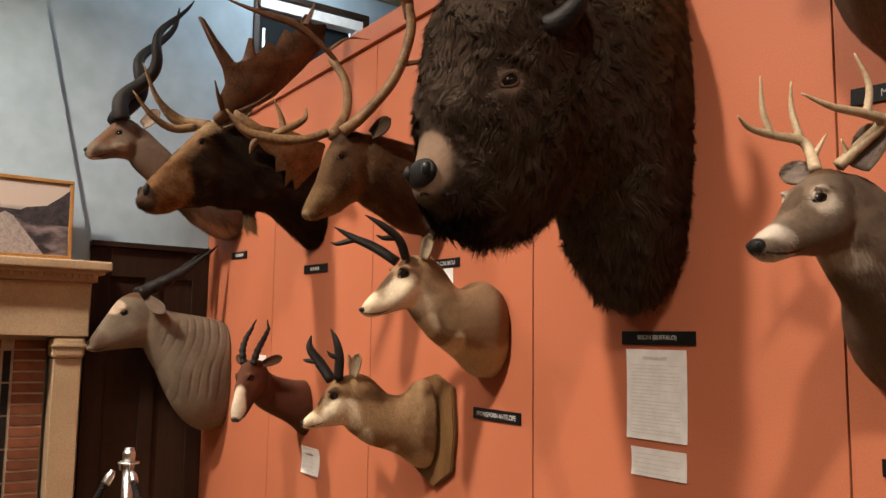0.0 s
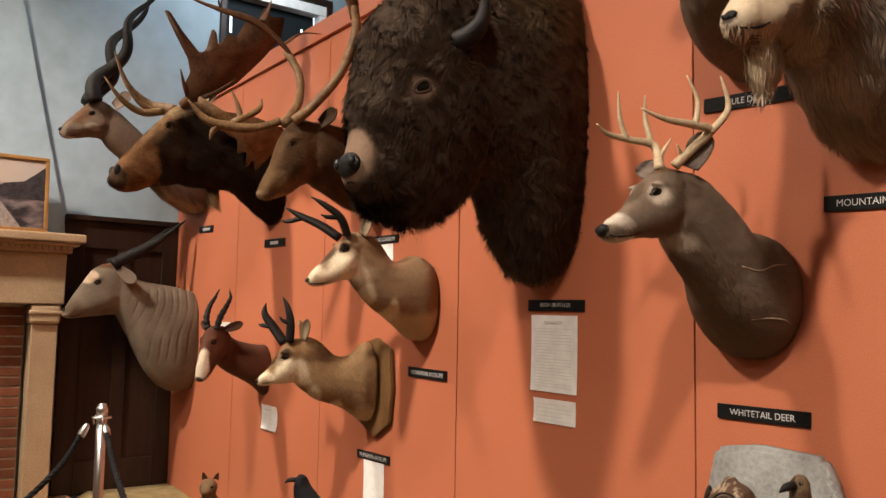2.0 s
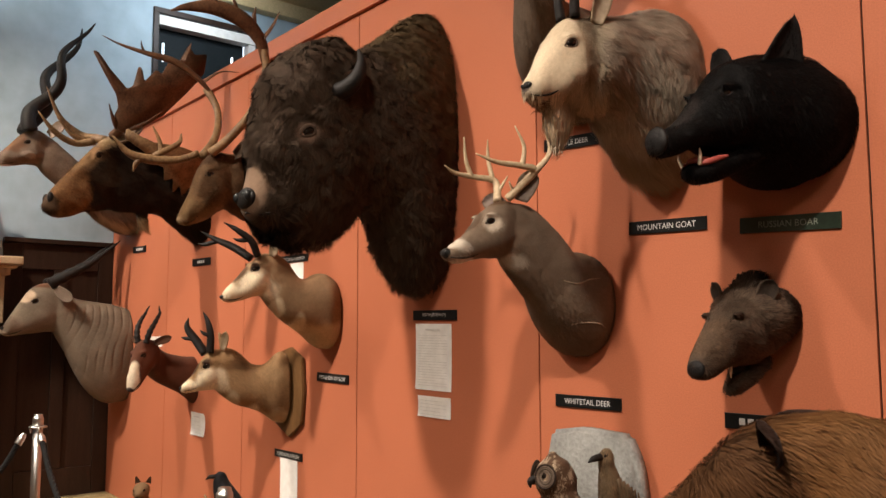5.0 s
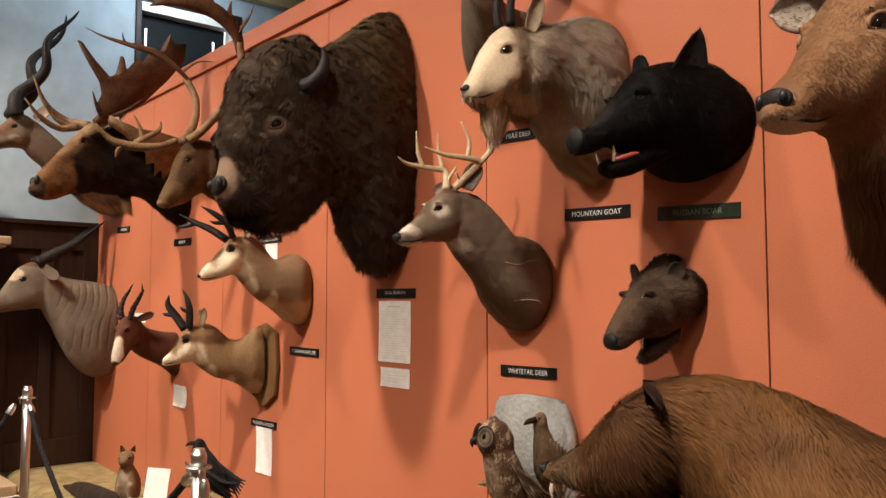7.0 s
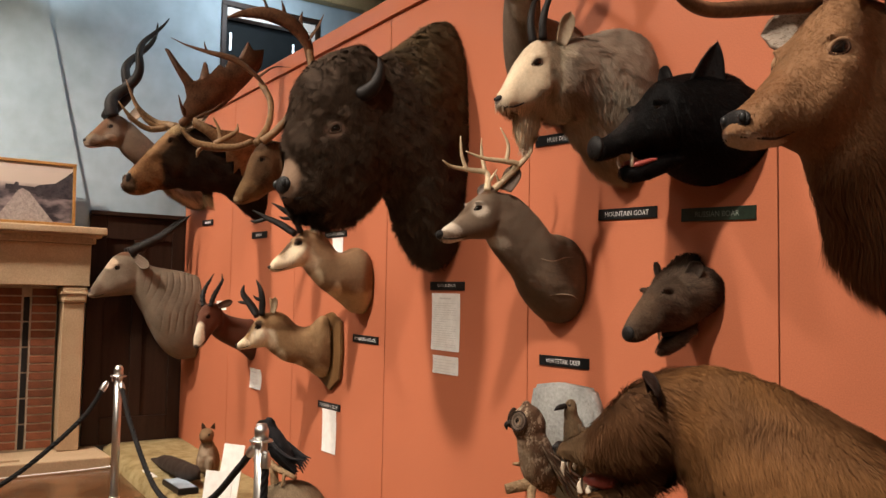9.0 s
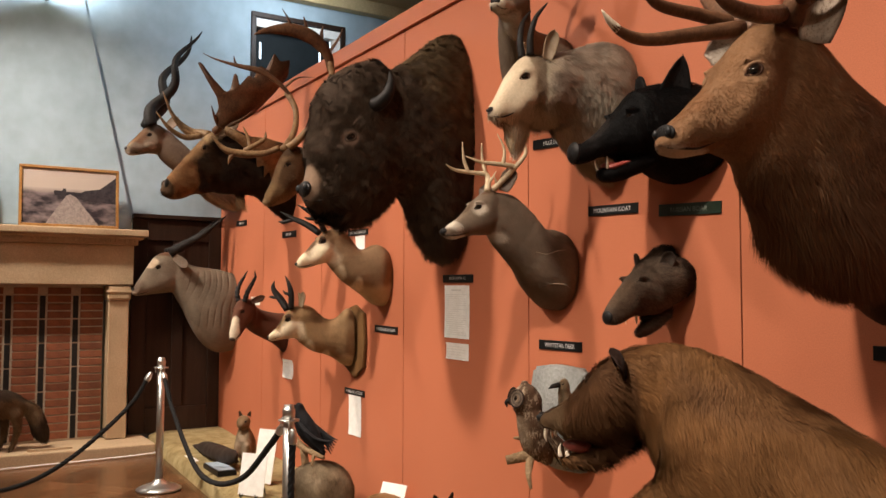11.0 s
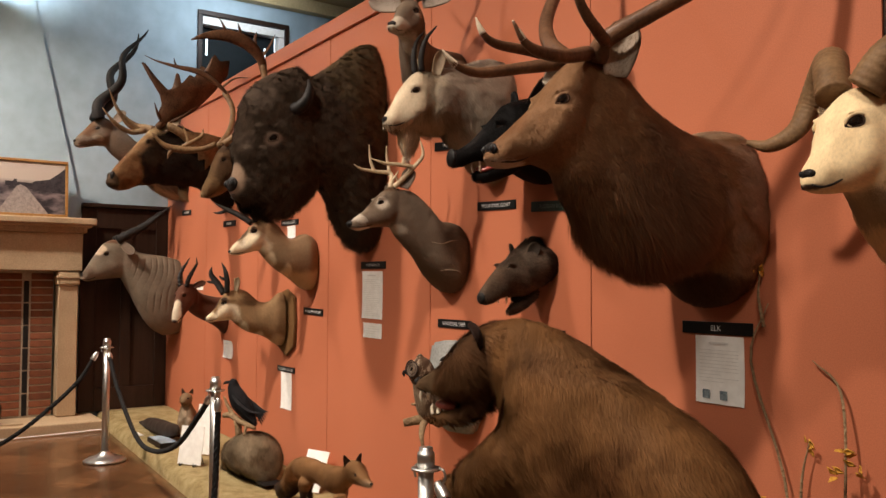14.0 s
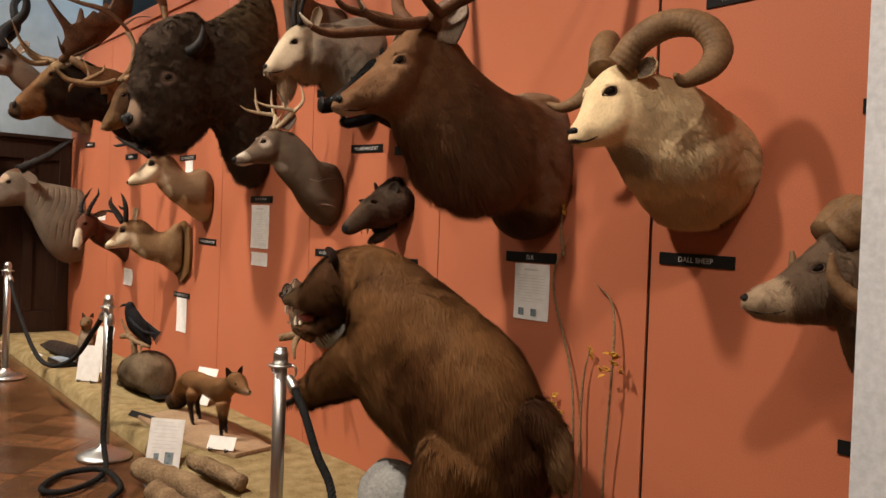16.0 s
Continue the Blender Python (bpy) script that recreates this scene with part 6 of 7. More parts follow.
za, zb, zc = floor_z(PA[0]) + 0.84, floor_z(PB[0]) + 0.84, floor_z(PC[0]) + 0.84
rope([(PA[0] + 0.07, PA[1], za), (-4.0, -0.985, 0.60), (-3.45, -0.985, 0.33), (-3.0, -0.985, 0.30), (-2.5, -0.985, 0.42), (-2.1, -0.99, 0.64), (PB[0] - 0.075, PB[1], zb)], "black twisted barrier rope sagging between chrome posts")
rope([(PA[0], PA[1] - 0.075, za), (-4.36, -1.22, 0.60), (-4.35, -1.61, 0.27), (-4.35, -1.94, 0.125), (-4.35, -2.3, 0.13), (-4.35, -2.7, 0.30), (-4.35, -3.0, 0.55)], "black twisted barrier rope sagging before the hearth", (True, False))
rope([(PB[0] + 0.078, PB[1] - 0.01, zb), (PB[0] + 0.085, PB[1] - 0.02, zb - 0.35), (PB[0] + 0.16, PB[1] - 0.06, 0.10), (-1.42, -1.12, -0.045), (-1.22, -1.36, -0.055), (-1.32, -1.46, -0.055), (-1.52, -1.30, -0.05), (-1.42, -1.13, -0.028), (-1.15, -1.12, -0.05), (-0.95, -1.25, -0.06), (-0.7, -1.35, -0.065)], "black barrier rope hanging from a post and coiled on the floor", (True, False))
rope([(PC[0] + 0.075, PC[1], zc), (PC[0] + 0.19, PC[1], zc - 0.105), (PC[0] + 0.30, PC[1], zc - 0.25), (PC[0] + 0.42, PC[1], zc - 0.39), (PC[0] + 0.75, PC[1] - 0.2, zc - 0.66), (1.3, -1.4, zc - 0.70), (1.9, -1.55, zc - 0.4)], "black barrier rope hanging from the near post", (True, False))


# brown bear on its hind legs
m = Mount("bear_mount", "brown bear full mount rearing up with open jaws", 0.0, 0.0, (0.150, 0.070, 0.026), y0=-0.50, face=90, bend=(30, -0.05, 0.10), category="mounted bear", group="mounted animals on the plinth",
          # The dark spot over the rump is shade put into the coat colour.
          spots=[(0, 0.08, 1.02, (0.17, 0.17, 0.20), (0.080, 0.037, 0.016)), (0, 0.28, 1.0, (0.07, 0.07, 0.06), (0.13, 0.078, 0.04)), (0.1, -0.72, 0.72, (0.2, 0.22, 0.2), (0.095, 0.040, 0.015)), (0, -0.90, 0.20, (0.3, 0.3, 0.26), (0.070, 0.028, 0.011)), (0.08, 0.15, 0.55, (0.10, 0.10, 0.1), (0.055, 0.024, 0.010)), (0, -1.22, 0.62, (0.18, 0.10, 0.24), (0.060, 0.024, 0.010)), (0.02, -1.34, 0.58, (0.05, 0.06, 0.11), (0.30, 0.18, 0.09)), (0, -0.45, 1.12, (0.16, 0.3, 0.07), (0.150, 0.072, 0.030))])
legs = [tube([(0, -1.16, 0.72), (0, -1.26, 0.66), (0, -1.31, 0.54), (0, -1.30, 0.47)], [0.05, 0.055, 0.045, 0.015], 10),
        tube([(0.13, -0.30, 0.77), (0.17, -0.15, 0.68), (0.15, 0.02, 0.625), (0.11, 0.10, 0.595), (0.09, 0.17, 0.55)], [0.125, 0.095, 0.076, 0.066, 0.05], 16),
        tube([(-0.15, -0.2, 0.76), (-0.16, -0.24, 0.58), (-0.15, -0.32, 0.46)], [0.13, 0.09, 0.065], 16)]
for sg in (1, -1):
    legs.append(tube([(0.13 * sg, -0.98, 0.55), (0.16 * sg, -0.91, 0.32), (0.165 * sg, -0.97, 0.13), (0.165 * sg, -0.93, 0.03), (0.165 * sg, -0.81, 0.0)], [0.15, 0.145, 0.10, 0.085, 0.055], 16))
m.skin([(-1.20, 0.60, -1.12, 0.36, 0.11), (-1.13, 0.77, -0.98, 0.26, 0.175), (-0.98, 0.93, -0.78, 0.34, 0.205), (-0.74, 1.045, -0.54, 0.44, 0.215), (-0.50, 1.14, -0.36, 0.52, 0.22), (-0.34, 1.205, -0.24, 0.60, 0.195), (-0.21, 1.24, -0.20, 0.76, 0.13), (-0.10, 1.245, -0.08, 0.95, 0.11)],
       [(-0.10, 1.235, -0.02, 0.97, 0.12), (0.02, 1.225, 0.05, 0.945, 0.128), (0.11, 1.175, 0.12, 0.93, 0.112), (0.17, 1.11, 0.18, 0.935, 0.085), (0.22, 1.055, 0.23, 0.945, 0.062), (0.28, 1.025, 0.28, 0.95, 0.05), (0.325, 1.0, 0.315, 0.955, 0.038), (0.34, 0.985, 0.33, 0.965, 0.02)],
       [(0.0, 0.98, 0.02, 0.92, 0.09), (0.10, 0.93, 0.11, 0.855, 0.062), (0.18, 0.885, 0.19, 0.832, 0.045), (0.25, 0.87, 0.25, 0.84, 0.032), (0.275, 0.865, 0.27, 0.85, 0.018)], voxel=0.011, extra=legs, brow=(0.07, 0.175, 1.07, 0.013))


def bear_length(W):
    face = np.clip((-0.12 - W[:, 0]) / 0.15, 0, 1) * np.clip((W[:, 2] - 0.75) / 0.1, 0, 1)
    return 0.075 - 0.055 * face


m.fur(200000, bear_length, 0.0012, lambda P: np.stack([0.75 + 0 * P[:, 0], 0 * P[:, 0], -0.65 - 0.6 * np.clip(P[:, 0], 0, 1)], 1), lift=0.24, curl=0.5, clump=7.0, shade=0.16, vary=0.11, wool=0.22)
m.eyes(0.07, 0.175, 1.065, 0.010, (0.03, 0.018, 0.010))
m.nose(0.016, 0.335, 0.988, 0.027, (1, 0.6, 0.75))
V, F = ball((0, 0.17, 0.905), 0.06, (0.62, 1.3, 0.42))
m.solid("mouth", V, F, PINK, "pink open mouth")
for sx in (1, -1):
    for s, z0, z1 in ((0.295, 0.955, 0.912), (0.245, 0.868, 0.912), (0.26, 0.952, 0.932), (0.22, 0.872, 0.893)):
        V, F = tube([(0.03 * sx, s, z0), (0.03 * sx, s + 0.004, (z0 + z1) / 2), (0.029 * sx, s, z1)], [0.008, 0.006, 0.001], 8)
        m.solid("tooth", V, F, IVORY, "ivory canine tooth")
    m.ear((0.118 * sx, -0.02, 1.15), (0.60 * sx, -0.25, 0.75), 0.10, 0.13, (0.95 * sx, 0.15, 0.1), (0.014, 0.008, 0.006), 0.5, (0.022, 0.010, 0.006))
for k in range(5):
    V, F = tube([(0.05 + 0.02 * k, 0.19, 0.545), (0.05 + 0.02 * k, 0.23, 0.525), (0.05 + 0.02 * k, 0.24, 0.48)], [0.008, 0.007, 0.001], 7)
    m.solid("claw", V, F, BLACKHORN)


def quadruped(name, label, x0, y0, z0, face, base, ribs, extra, spots=(), voxel=0.006, coat=(9000, 0.014, 0.0012), flow=(0, 0.3, -0.7), eye=None):
    m = Mount(name, label, x0, z0, base, spots, y0=y0, face=face, category="mounted animal", group="mounted animals on the plinth")
    m.skin(*ribs, voxel=voxel, extra=extra)
    m.fur(coat[0], lambda W: np.full(len(W), coat[1]), coat[2], flow, lift=0.34, curl=0.45, shade=0.25, vary=0.32, wool=0.25)
    if eye:
        m.eyes(*eye)
    return m


# red fox on its board
BZ = plinth_z(-1.7, -0.45) + 0.024
bm = bmesh.new()
pts = [(-2.22, -0.66), (-2.30, -0.36), (-1.75, -0.20), (-1.18, -0.24), (-1.12, -0.50), (-1.35, -0.60), (-1.8, -0.68)]
f = bm.faces.new([bm.verts.new((x, y, plinth_z(x, y) + 0.001)) for x, y in pts])
r = bmesh.ops.extrude_face_region(bm, geom=[f])
bmesh.ops.translate(bm, verts=[v for v in r["geom"] if isinstance(v, bmesh.types.BMVert)], vec=(0, 0, 0.022))
bmesh.ops.bevel(bm, geom=list(bm.edges), offset=0.004, segments=2, affect="EDGES")
tagged(part("display_board", bm, mottled("pale_board", (0.30, 0.20, 0.12), (0.46, 0.33, 0.2), 5.0, 60.0, 0.7)), "pale wooden board on the carpet under the fox", "board")
fl = []
for s, lx, bend in ((-0.10, 0.05, -0.04), (0.03, -0.05, -0.03), (0.30, 0.045, 0.0), (0.45, -0.045, 0.01)):
    fl.append(tube([(lx, s, 0.27), (lx, s + bend, 0.17), (lx, s - bend * 0.3, BZ + 0.03), (lx, s + 0.035, BZ + 0.008)], [0.042, 0.022, 0.015, 0.014], 10))
fl.append(tube([(0, -0.15, 0.33), (0.02, -0.27, 0.26), (0.04, -0.37, 0.16), (0.03, -0.47, 0.11), (0.01, -0.54, 0.12)], [0.03, 0.055, 0.065, 0.055, 0.012], 12))
m = quadruped("fox_mount", "red-brown fox mount with dark legs standing on a board", -1.88, -0.40, 0.06, -90, (0.25, 0.128, 0.052),
              [[(-0.17, 0.35, -0.15, 0.26, 0.05), (-0.08, 0.375, -0.08, 0.24, 0.062), (0.12, 0.372, 0.12, 0.265, 0.056), (0.30, 0.385, 0.32, 0.245, 0.06), (0.41, 0.405, 0.43, 0.30, 0.048), (0.48, 0.425, 0.50, 0.345, 0.042)],
               [(0.47, 0.45, 0.48, 0.345, 0.045), (0.54, 0.455, 0.54, 0.345, 0.052), (0.60, 0.43, 0.60, 0.345, 0.04), (0.66, 0.395, 0.66, 0.348, 0.022), (0.705, 0.382, 0.705, 0.352, 0.015), (0.72, 0.375, 0.718, 0.36, 0.008)]],
              fl, spots=[(0.0, 0.15, 0.09, (0.25, 0.7, 0.11), (0.022, 0.013, 0.009)), (0, -0.5, 0.12, 0.10, (0.06, 0.035, 0.022)), (0, 0.63, 0.35, (0.05, 0.1, 0.03), (0.30, 0.2, 0.12))], voxel=0.006, coat=(40000, 0.026, 0.0011), eye=(0.035, 0.60, 0.40, 0.007))
m.ear((0.03, 0.51, 0.435), (0.4, -0.1, 0.9), 0.055, 0.045, (0.3, 0.9, 0), (0.10, 0.06, 0.04), 0.4, (0.025, 0.014, 0.010), both=True, point=0.8)
m.nose(0.004, 0.72, 0.37, 0.009, (1, 0.7, 0.8), nostrils=False)

# beaver
bz = plinth_z(-3.1, -0.32)
m = quadruped("beaver_mount", "plump grey-brown beaver mount crouching on the carpet", -3.05, -0.32, bz, 90, (0.21, 0.155, 0.098),
              [[(-0.33, bz + 0.10, -0.32, bz + 0.01, 0.07), (-0.25, bz + 0.24, -0.25, bz + 0.004, 0.14), (-0.08, bz + 0.30, -0.08, bz + 0.004, 0.17), (0.12, bz + 0.245, 0.12, bz + 0.004, 0.15), (0.26, bz + 0.17, 0.26, bz + 0.02, 0.095), (0.36, bz + 0.12, 0.355, bz + 0.035, 0.055), (0.40, bz + 0.09, 0.395, bz + 0.05, 0.025)]],
              [ball((0.09, 0.2, bz + 0.03), 0.04), ball((-0.09, 0.2, bz + 0.03), 0.04)], voxel=0.008, coat=(34000, 0.045, 0.0015), flow=(0.7, 0, -0.6), eye=(0.055, 0.32, bz + 0.10, 0.007))
m.ear((0.06, 0.25, bz + 0.15), (0.5, -0.1, 0.8), 0.03, 0.03, (0.3, 0.9, 0), (0.05, 0.03, 0.02), both=True)
bm = slab([(-3.0, bz + 0.006), (-2.66, bz + 0.004), (-2.60, bz + 0.014), (-2.66, bz + 0.022), (-2.95, bz + 0.03)], -0.39, -0.26)
part("tail", bm, NOSE, m.ob, "flat black scaly tail")

# otter, small cat and bird at the far end
oz = plinth_z(-4.7, -0.45)
quadruped("otter_mount", "long dark brown otter mount lying on the carpet", -4.75, -0.47, oz, -90, (0.030, 0.018, 0.012),
          [[(-0.62, oz + 0.035, -0.62, oz + 0.005, 0.012), (-0.45, oz + 0.06, -0.45, oz + 0.004, 0.03), (-0.25, oz + 0.11, -0.25, oz + 0.004, 0.06), (0.05, oz + 0.13, 0.05, oz + 0.004, 0.075), (0.3, oz + 0.14, 0.3, oz + 0.01, 0.065), (0.45, oz + 0.15, 0.45, oz + 0.04, 0.045), (0.54, oz + 0.13, 0.54, oz + 0.07, 0.02)]],
          [tube([(0.06, 0.25, oz + 0.05), (0.1, 0.3, oz + 0.015)], [0.03, 0.018], 8)], voxel=0.008, coat=(7000, 0.012, 0.0014))
cz = plinth_z(-4.6, -0.28)
m = quadruped("bobcat_kitten_mount", "small tawny wild cat mount sitting against the wall", -4.62, -0.26, cz, -50, (0.20, 0.125, 0.066),
              [[(-0.08, cz + 0.10, -0.06, cz + 0.003, 0.06), (-0.05, cz + 0.20, 0.02, cz + 0.003, 0.08), (0.0, cz + 0.26, 0.08, cz + 0.05, 0.07), (0.03, cz + 0.30, 0.09, cz + 0.16, 0.05)],
               [(0.0, cz + 0.34, 0.02, cz + 0.27, 0.04), (0.05, cz + 0.36, 0.06, cz + 0.25, 0.055), (0.10, cz + 0.33, 0.10, cz + 0.26, 0.04), (0.125, cz + 0.30, 0.12, cz + 0.275, 0.02)]],
              [tube([(0.04 * q, 0.07, cz + 0.14), (0.045 * q, 0.085, cz + 0.05), (0.045 * q, 0.10, cz + 0.01)], [0.03, 0.02, 0.018], 8) for q in (1, -1)], spots=[(0.0, 0.08, cz + 0.12, (0.06, 0.05, 0.12), (0.38, 0.29, 0.2))], voxel=0.006, coat=(9000, 0.016, 0.0013), eye=(0.03, 0.095, cz + 0.315, 0.007))
m.ear((0.035, 0.03, cz + 0.35), (0.3, 0, 0.9), 0.042, 0.038, (0.3, 0.9, 0), (0.2, 0.14, 0.1), 0.4, (0.09, 0.055, 0.035), both=True, point=0.8)


def bird(name, label, x0, y0, z0, face, base, ribs, spots=(), beak=None, eye=None, tail=None, wing=None, speckle=None, group="mounted birds"):
    m = Mount(name, label, x0, z0, base, spots, y0=y0, face=face, category="mounted bird", group=group, speckle=speckle)
    m.skin(*ribs, voxel=0.005, rounds=4)
    m.fur(6000, lambda W: np.full(len(W), 0.018), 0.003, (0, 0, -1), lift=0.12, curl=0.15, shade=0.4, clump=60)
    if beak:
        V, F = tube(beak, [0.012, 0.010, 0.002], 8)
        m.solid("beak", V, F, BLACKHORN)
    if eye:
        m.eyes(*eye)
    for sg in (1, -1):
        for k in range(6):
            a, b = np.array(wing[0]), np.array(wing[1])
            p = [(sg * (a[0] + 0.004 * k), a[1] - 0.012 * k, a[2] - 0.01 * k), (sg * (a[0] + 0.008), (a[1] + b[1]) / 2 - 0.012 * k, (a[2] + b[2]) / 2), (sg * b[0], b[1] - 0.010 * k, b[2] + 0.018 * k)]
            V, F = tube(p, [0.010, 0.013, 0.003], 6, flat=0.3)
            me = np_mesh("wing_feather", m.world(V), F)
            paint(me, m.pigment(points_of(me)) * (0.65 + 0.1 * (k % 3)))
            link("wing_feather", me, HIDE, m.ob)
    return m


# Built as a black crow in place of a dark brown hawk-like bird.
m = bird("dark_bird_mount", "black bird mount perched on a branch stub", -3.0, -0.38, 0.45, 60, (0.010, 0.010, 0.012),
         [[(-0.10, 0.44, -0.08, 0.42, 0.02), (-0.06, 0.54, 0.02, 0.47, 0.045), (0.0, 0.62, 0.09, 0.53, 0.055), (0.06, 0.68, 0.12, 0.61, 0.045), (0.08, 0.715, 0.13, 0.66, 0.034), (0.10, 0.725, 0.13, 0.69, 0.02)]],
         beak=[(0, 0.13, 0.70), (0, 0.165, 0.695), (0, 0.19, 0.68)], eye=(0.03, 0.115, 0.70, 0.005), wing=((0.05, 0.06, 0.62), (0.03, -0.13, 0.42)))
V, F = joined(tube([(-3.45, -0.36, 0.42), (-3.25, -0.38, 0.45), (-3.05, -0.40, 0.44), (-2.85, -0.36, 0.41)], [0.02, 0.024, 0.022, 0.012], 9), tube([(-3.08, -0.40, 0.44), (-3.06, -0.38, 0.25), (-3.08, -0.34, plinth_z(-3.08, -0.34))], [0.024, 0.026, 0.035], 9),
              tube([(-3.2, -0.38, 0.45), (-3.28, -0.40, 0.52), (-3.30, -0.42, 0.58)], [0.016, 0.012, 0.005], 8), tube([(-2.95, -0.38, 0.43), (-2.90, -0.42, 0.36)], [0.014, 0.006], 8))
tagged(link("perch_branch", np_mesh("perch_branch", V, F), BARK), "rough brown branch perch on the plinth", "branch")

m = bird("owl_mount", "brown speckled owl mount perched on a wall branch", -0.90, -0.20, 0.7, 25, (0.105, 0.060, 0.035),
         [[(-0.05, 0.70, -0.01, 0.68, 0.02), (-0.05, 0.77, 0.07, 0.73, 0.06), (-0.03, 0.86, 0.10, 0.82, 0.075), (0.0, 0.92, 0.11, 0.89, 0.068), (0.01, 0.955, 0.115, 0.935, 0.055)],
          [(0.0, 0.88, 0.08, 0.86, 0.06), (-0.005, 0.925, 0.115, 0.90, 0.066), (0.0, 0.965, 0.13, 0.94, 0.068), (0.03, 1.01, 0.12, 0.985, 0.058), (0.06, 1.025, 0.09, 1.015, 0.03)]],
         spots=[(0.03, 0.13, 0.965, (0.03, 0.03, 0.035), (0.30, 0.21, 0.14)), (0, 0.10, 0.80, (0.07, 0.05, 0.09), (0.24, 0.17, 0.11))], beak=[(0, 0.135, 0.955), (0, 0.152, 0.945), (0, 0.15, 0.925)], eye=(0.04, 0.12, 0.965, 0.009), wing=((0.07, 0.03, 0.88), (0.045, -0.10, 0.66)), speckle=(0.40, 0.31, 0.22))
for sg in (1, -1):
    p, n = m.side(sg, 0.115, 0.965)
    t = np.linspace(0, 2 * np.pi, 22)
    u = np.cross(n, (0, 0, 1.0))
    u /= np.linalg.norm(u)
    v = np.cross(u, n)
    for r, c in ((0.037, (0.045, 0.028, 0.02)), (0.030, (0.20, 0.15, 0.115)), (0.023, (0.13, 0.095, 0.07)), (0.016, (0.22, 0.17, 0.13))):
        P = p + n * 0.001 + np.outer(np.cos(t), u) * r + np.outer(np.sin(t), v) * r
        V, F = tube(P, [0.0045] * len(P), 6, 2, flat=0.6)
        me = np_mesh("facial_disc", V, F)
        paint(me, np.tile(np.array(c), (len(V), 1)))
        link("facial_disc", me, HIDE, m.ob, "ring of pale facial feathers")
V, F = joined(tube([(-0.98, -0.01, 0.70), (-0.94, -0.12, 0.72), (-0.92, -0.24, 0.72), (-0.96, -0.34, 0.70)], [0.03, 0.028, 0.026, 0.02], 10), tube([(-0.92, -0.24, 0.72), (-0.86, -0.30, 0.66), (-0.83, -0.31, 0.60)], [0.02, 0.014, 0.006], 8), tube([(-0.93, -0.18, 0.71), (-1.0, -0.22, 0.77), (-1.02, -0.26, 0.78)], [0.016, 0.012, 0.005], 8))
tagged(link("wall_branch", np_mesh("wall_branch", V, F), BARK), "knobbly pale branch fixed to the wall under the owl", "branch")

# grey stone slab on the wall with a small wing on it
bm = slab([(-1.15, 0.70), (-1.165, 0.93), (-1.13, 1.075), (-1.0, 1.095), (-0.80, 1.085), (-0.755, 1.0), (-0.72, 0.78), (-0.80, 0.64), (-1.0, 0.63)], -0.075, -0.002)
bmesh.ops.bevel(bm, geom=list(bm.edges), offset=0.016, segments=3, affect="EDGES")
tagged(part("stone_slab", bm, STONE, None, "", True), "grey stone slab fixed to the wall behind the owl", "stone")
bird("woodcock_mount", "small brown bird mount clinging to the stone slab", -0.80, -0.125, 0.8, 10, (0.14, 0.095, 0.055),
     [[(-0.03, 0.78, 0.0, 0.76, 0.015), (-0.03, 0.86, 0.04, 0.83, 0.04), (-0.02, 0.95, 0.05, 0.92, 0.042), (0.0, 1.0, 0.05, 0.97, 0.03), (0.01, 1.04, 0.05, 1.01, 0.026), (0.02, 1.055, 0.04, 1.045, 0.012)]],
     beak=[(0, 0.05, 1.025), (0, 0.08, 1.02), (0, 0.10, 1.01)], eye=(0.022, 0.04, 1.03, 0.005), wing=((0.04, 0.01, 0.96), (0.04, -0.03, 0.74)))


def boulder(name, label, at, size, mat, seed, category="stone"):
    V, F = ball((0, 0, 0), 1.0, n=22)
    V = V * (1 + 0.13 * wavy(V, 1.6, seed)[:, :1] + 0.05 * wavy(V, 5.0, seed + 1)[:, :1]) * np.array(size)
    V[:, 2] = np.maximum(V[:, 2], -size[2] * 0.8)
    return tagged(link(name, np_mesh(name, V + np.array(at), F[:, ::-1]), mat), label, category)


boulder("boulder", "rounded grey boulder on the plinth under the bear's paw", (0.42, -0.50, 0.13), (0.20, 0.19, 0.235), STONE, 3)
for pts, rad, lab in (([(-1.25, -0.98, 0.0), (-1.0, -0.95, 0.005), (-0.75, -0.90, 0.0), (-0.5, -0.88, -0.02)], [0.062, 0.066, 0.062, 0.055], "weathered pale log lying before the plinth"),
                      ([(-0.95, -1.02, -0.03), (-0.72, -1.03, -0.03), (-0.45, -1.0, -0.04)], [0.05, 0.055, 0.05], "broken weathered log lying on the floor"),
                      ([(-1.0, -0.80, 0.07), (-0.78, -0.76, 0.065), (-0.55, -0.74, 0.055)], [0.045, 0.048, 0.04], "short weathered log on the plinth's edge")):
    V, F = tube(pts, rad, 16, 8)
    V = V + 0.008 * wavy(V, 16.0, 2)
    tagged(link("log", np_mesh("log", V, F), BARK), lab, "log", "logs by the plinth")


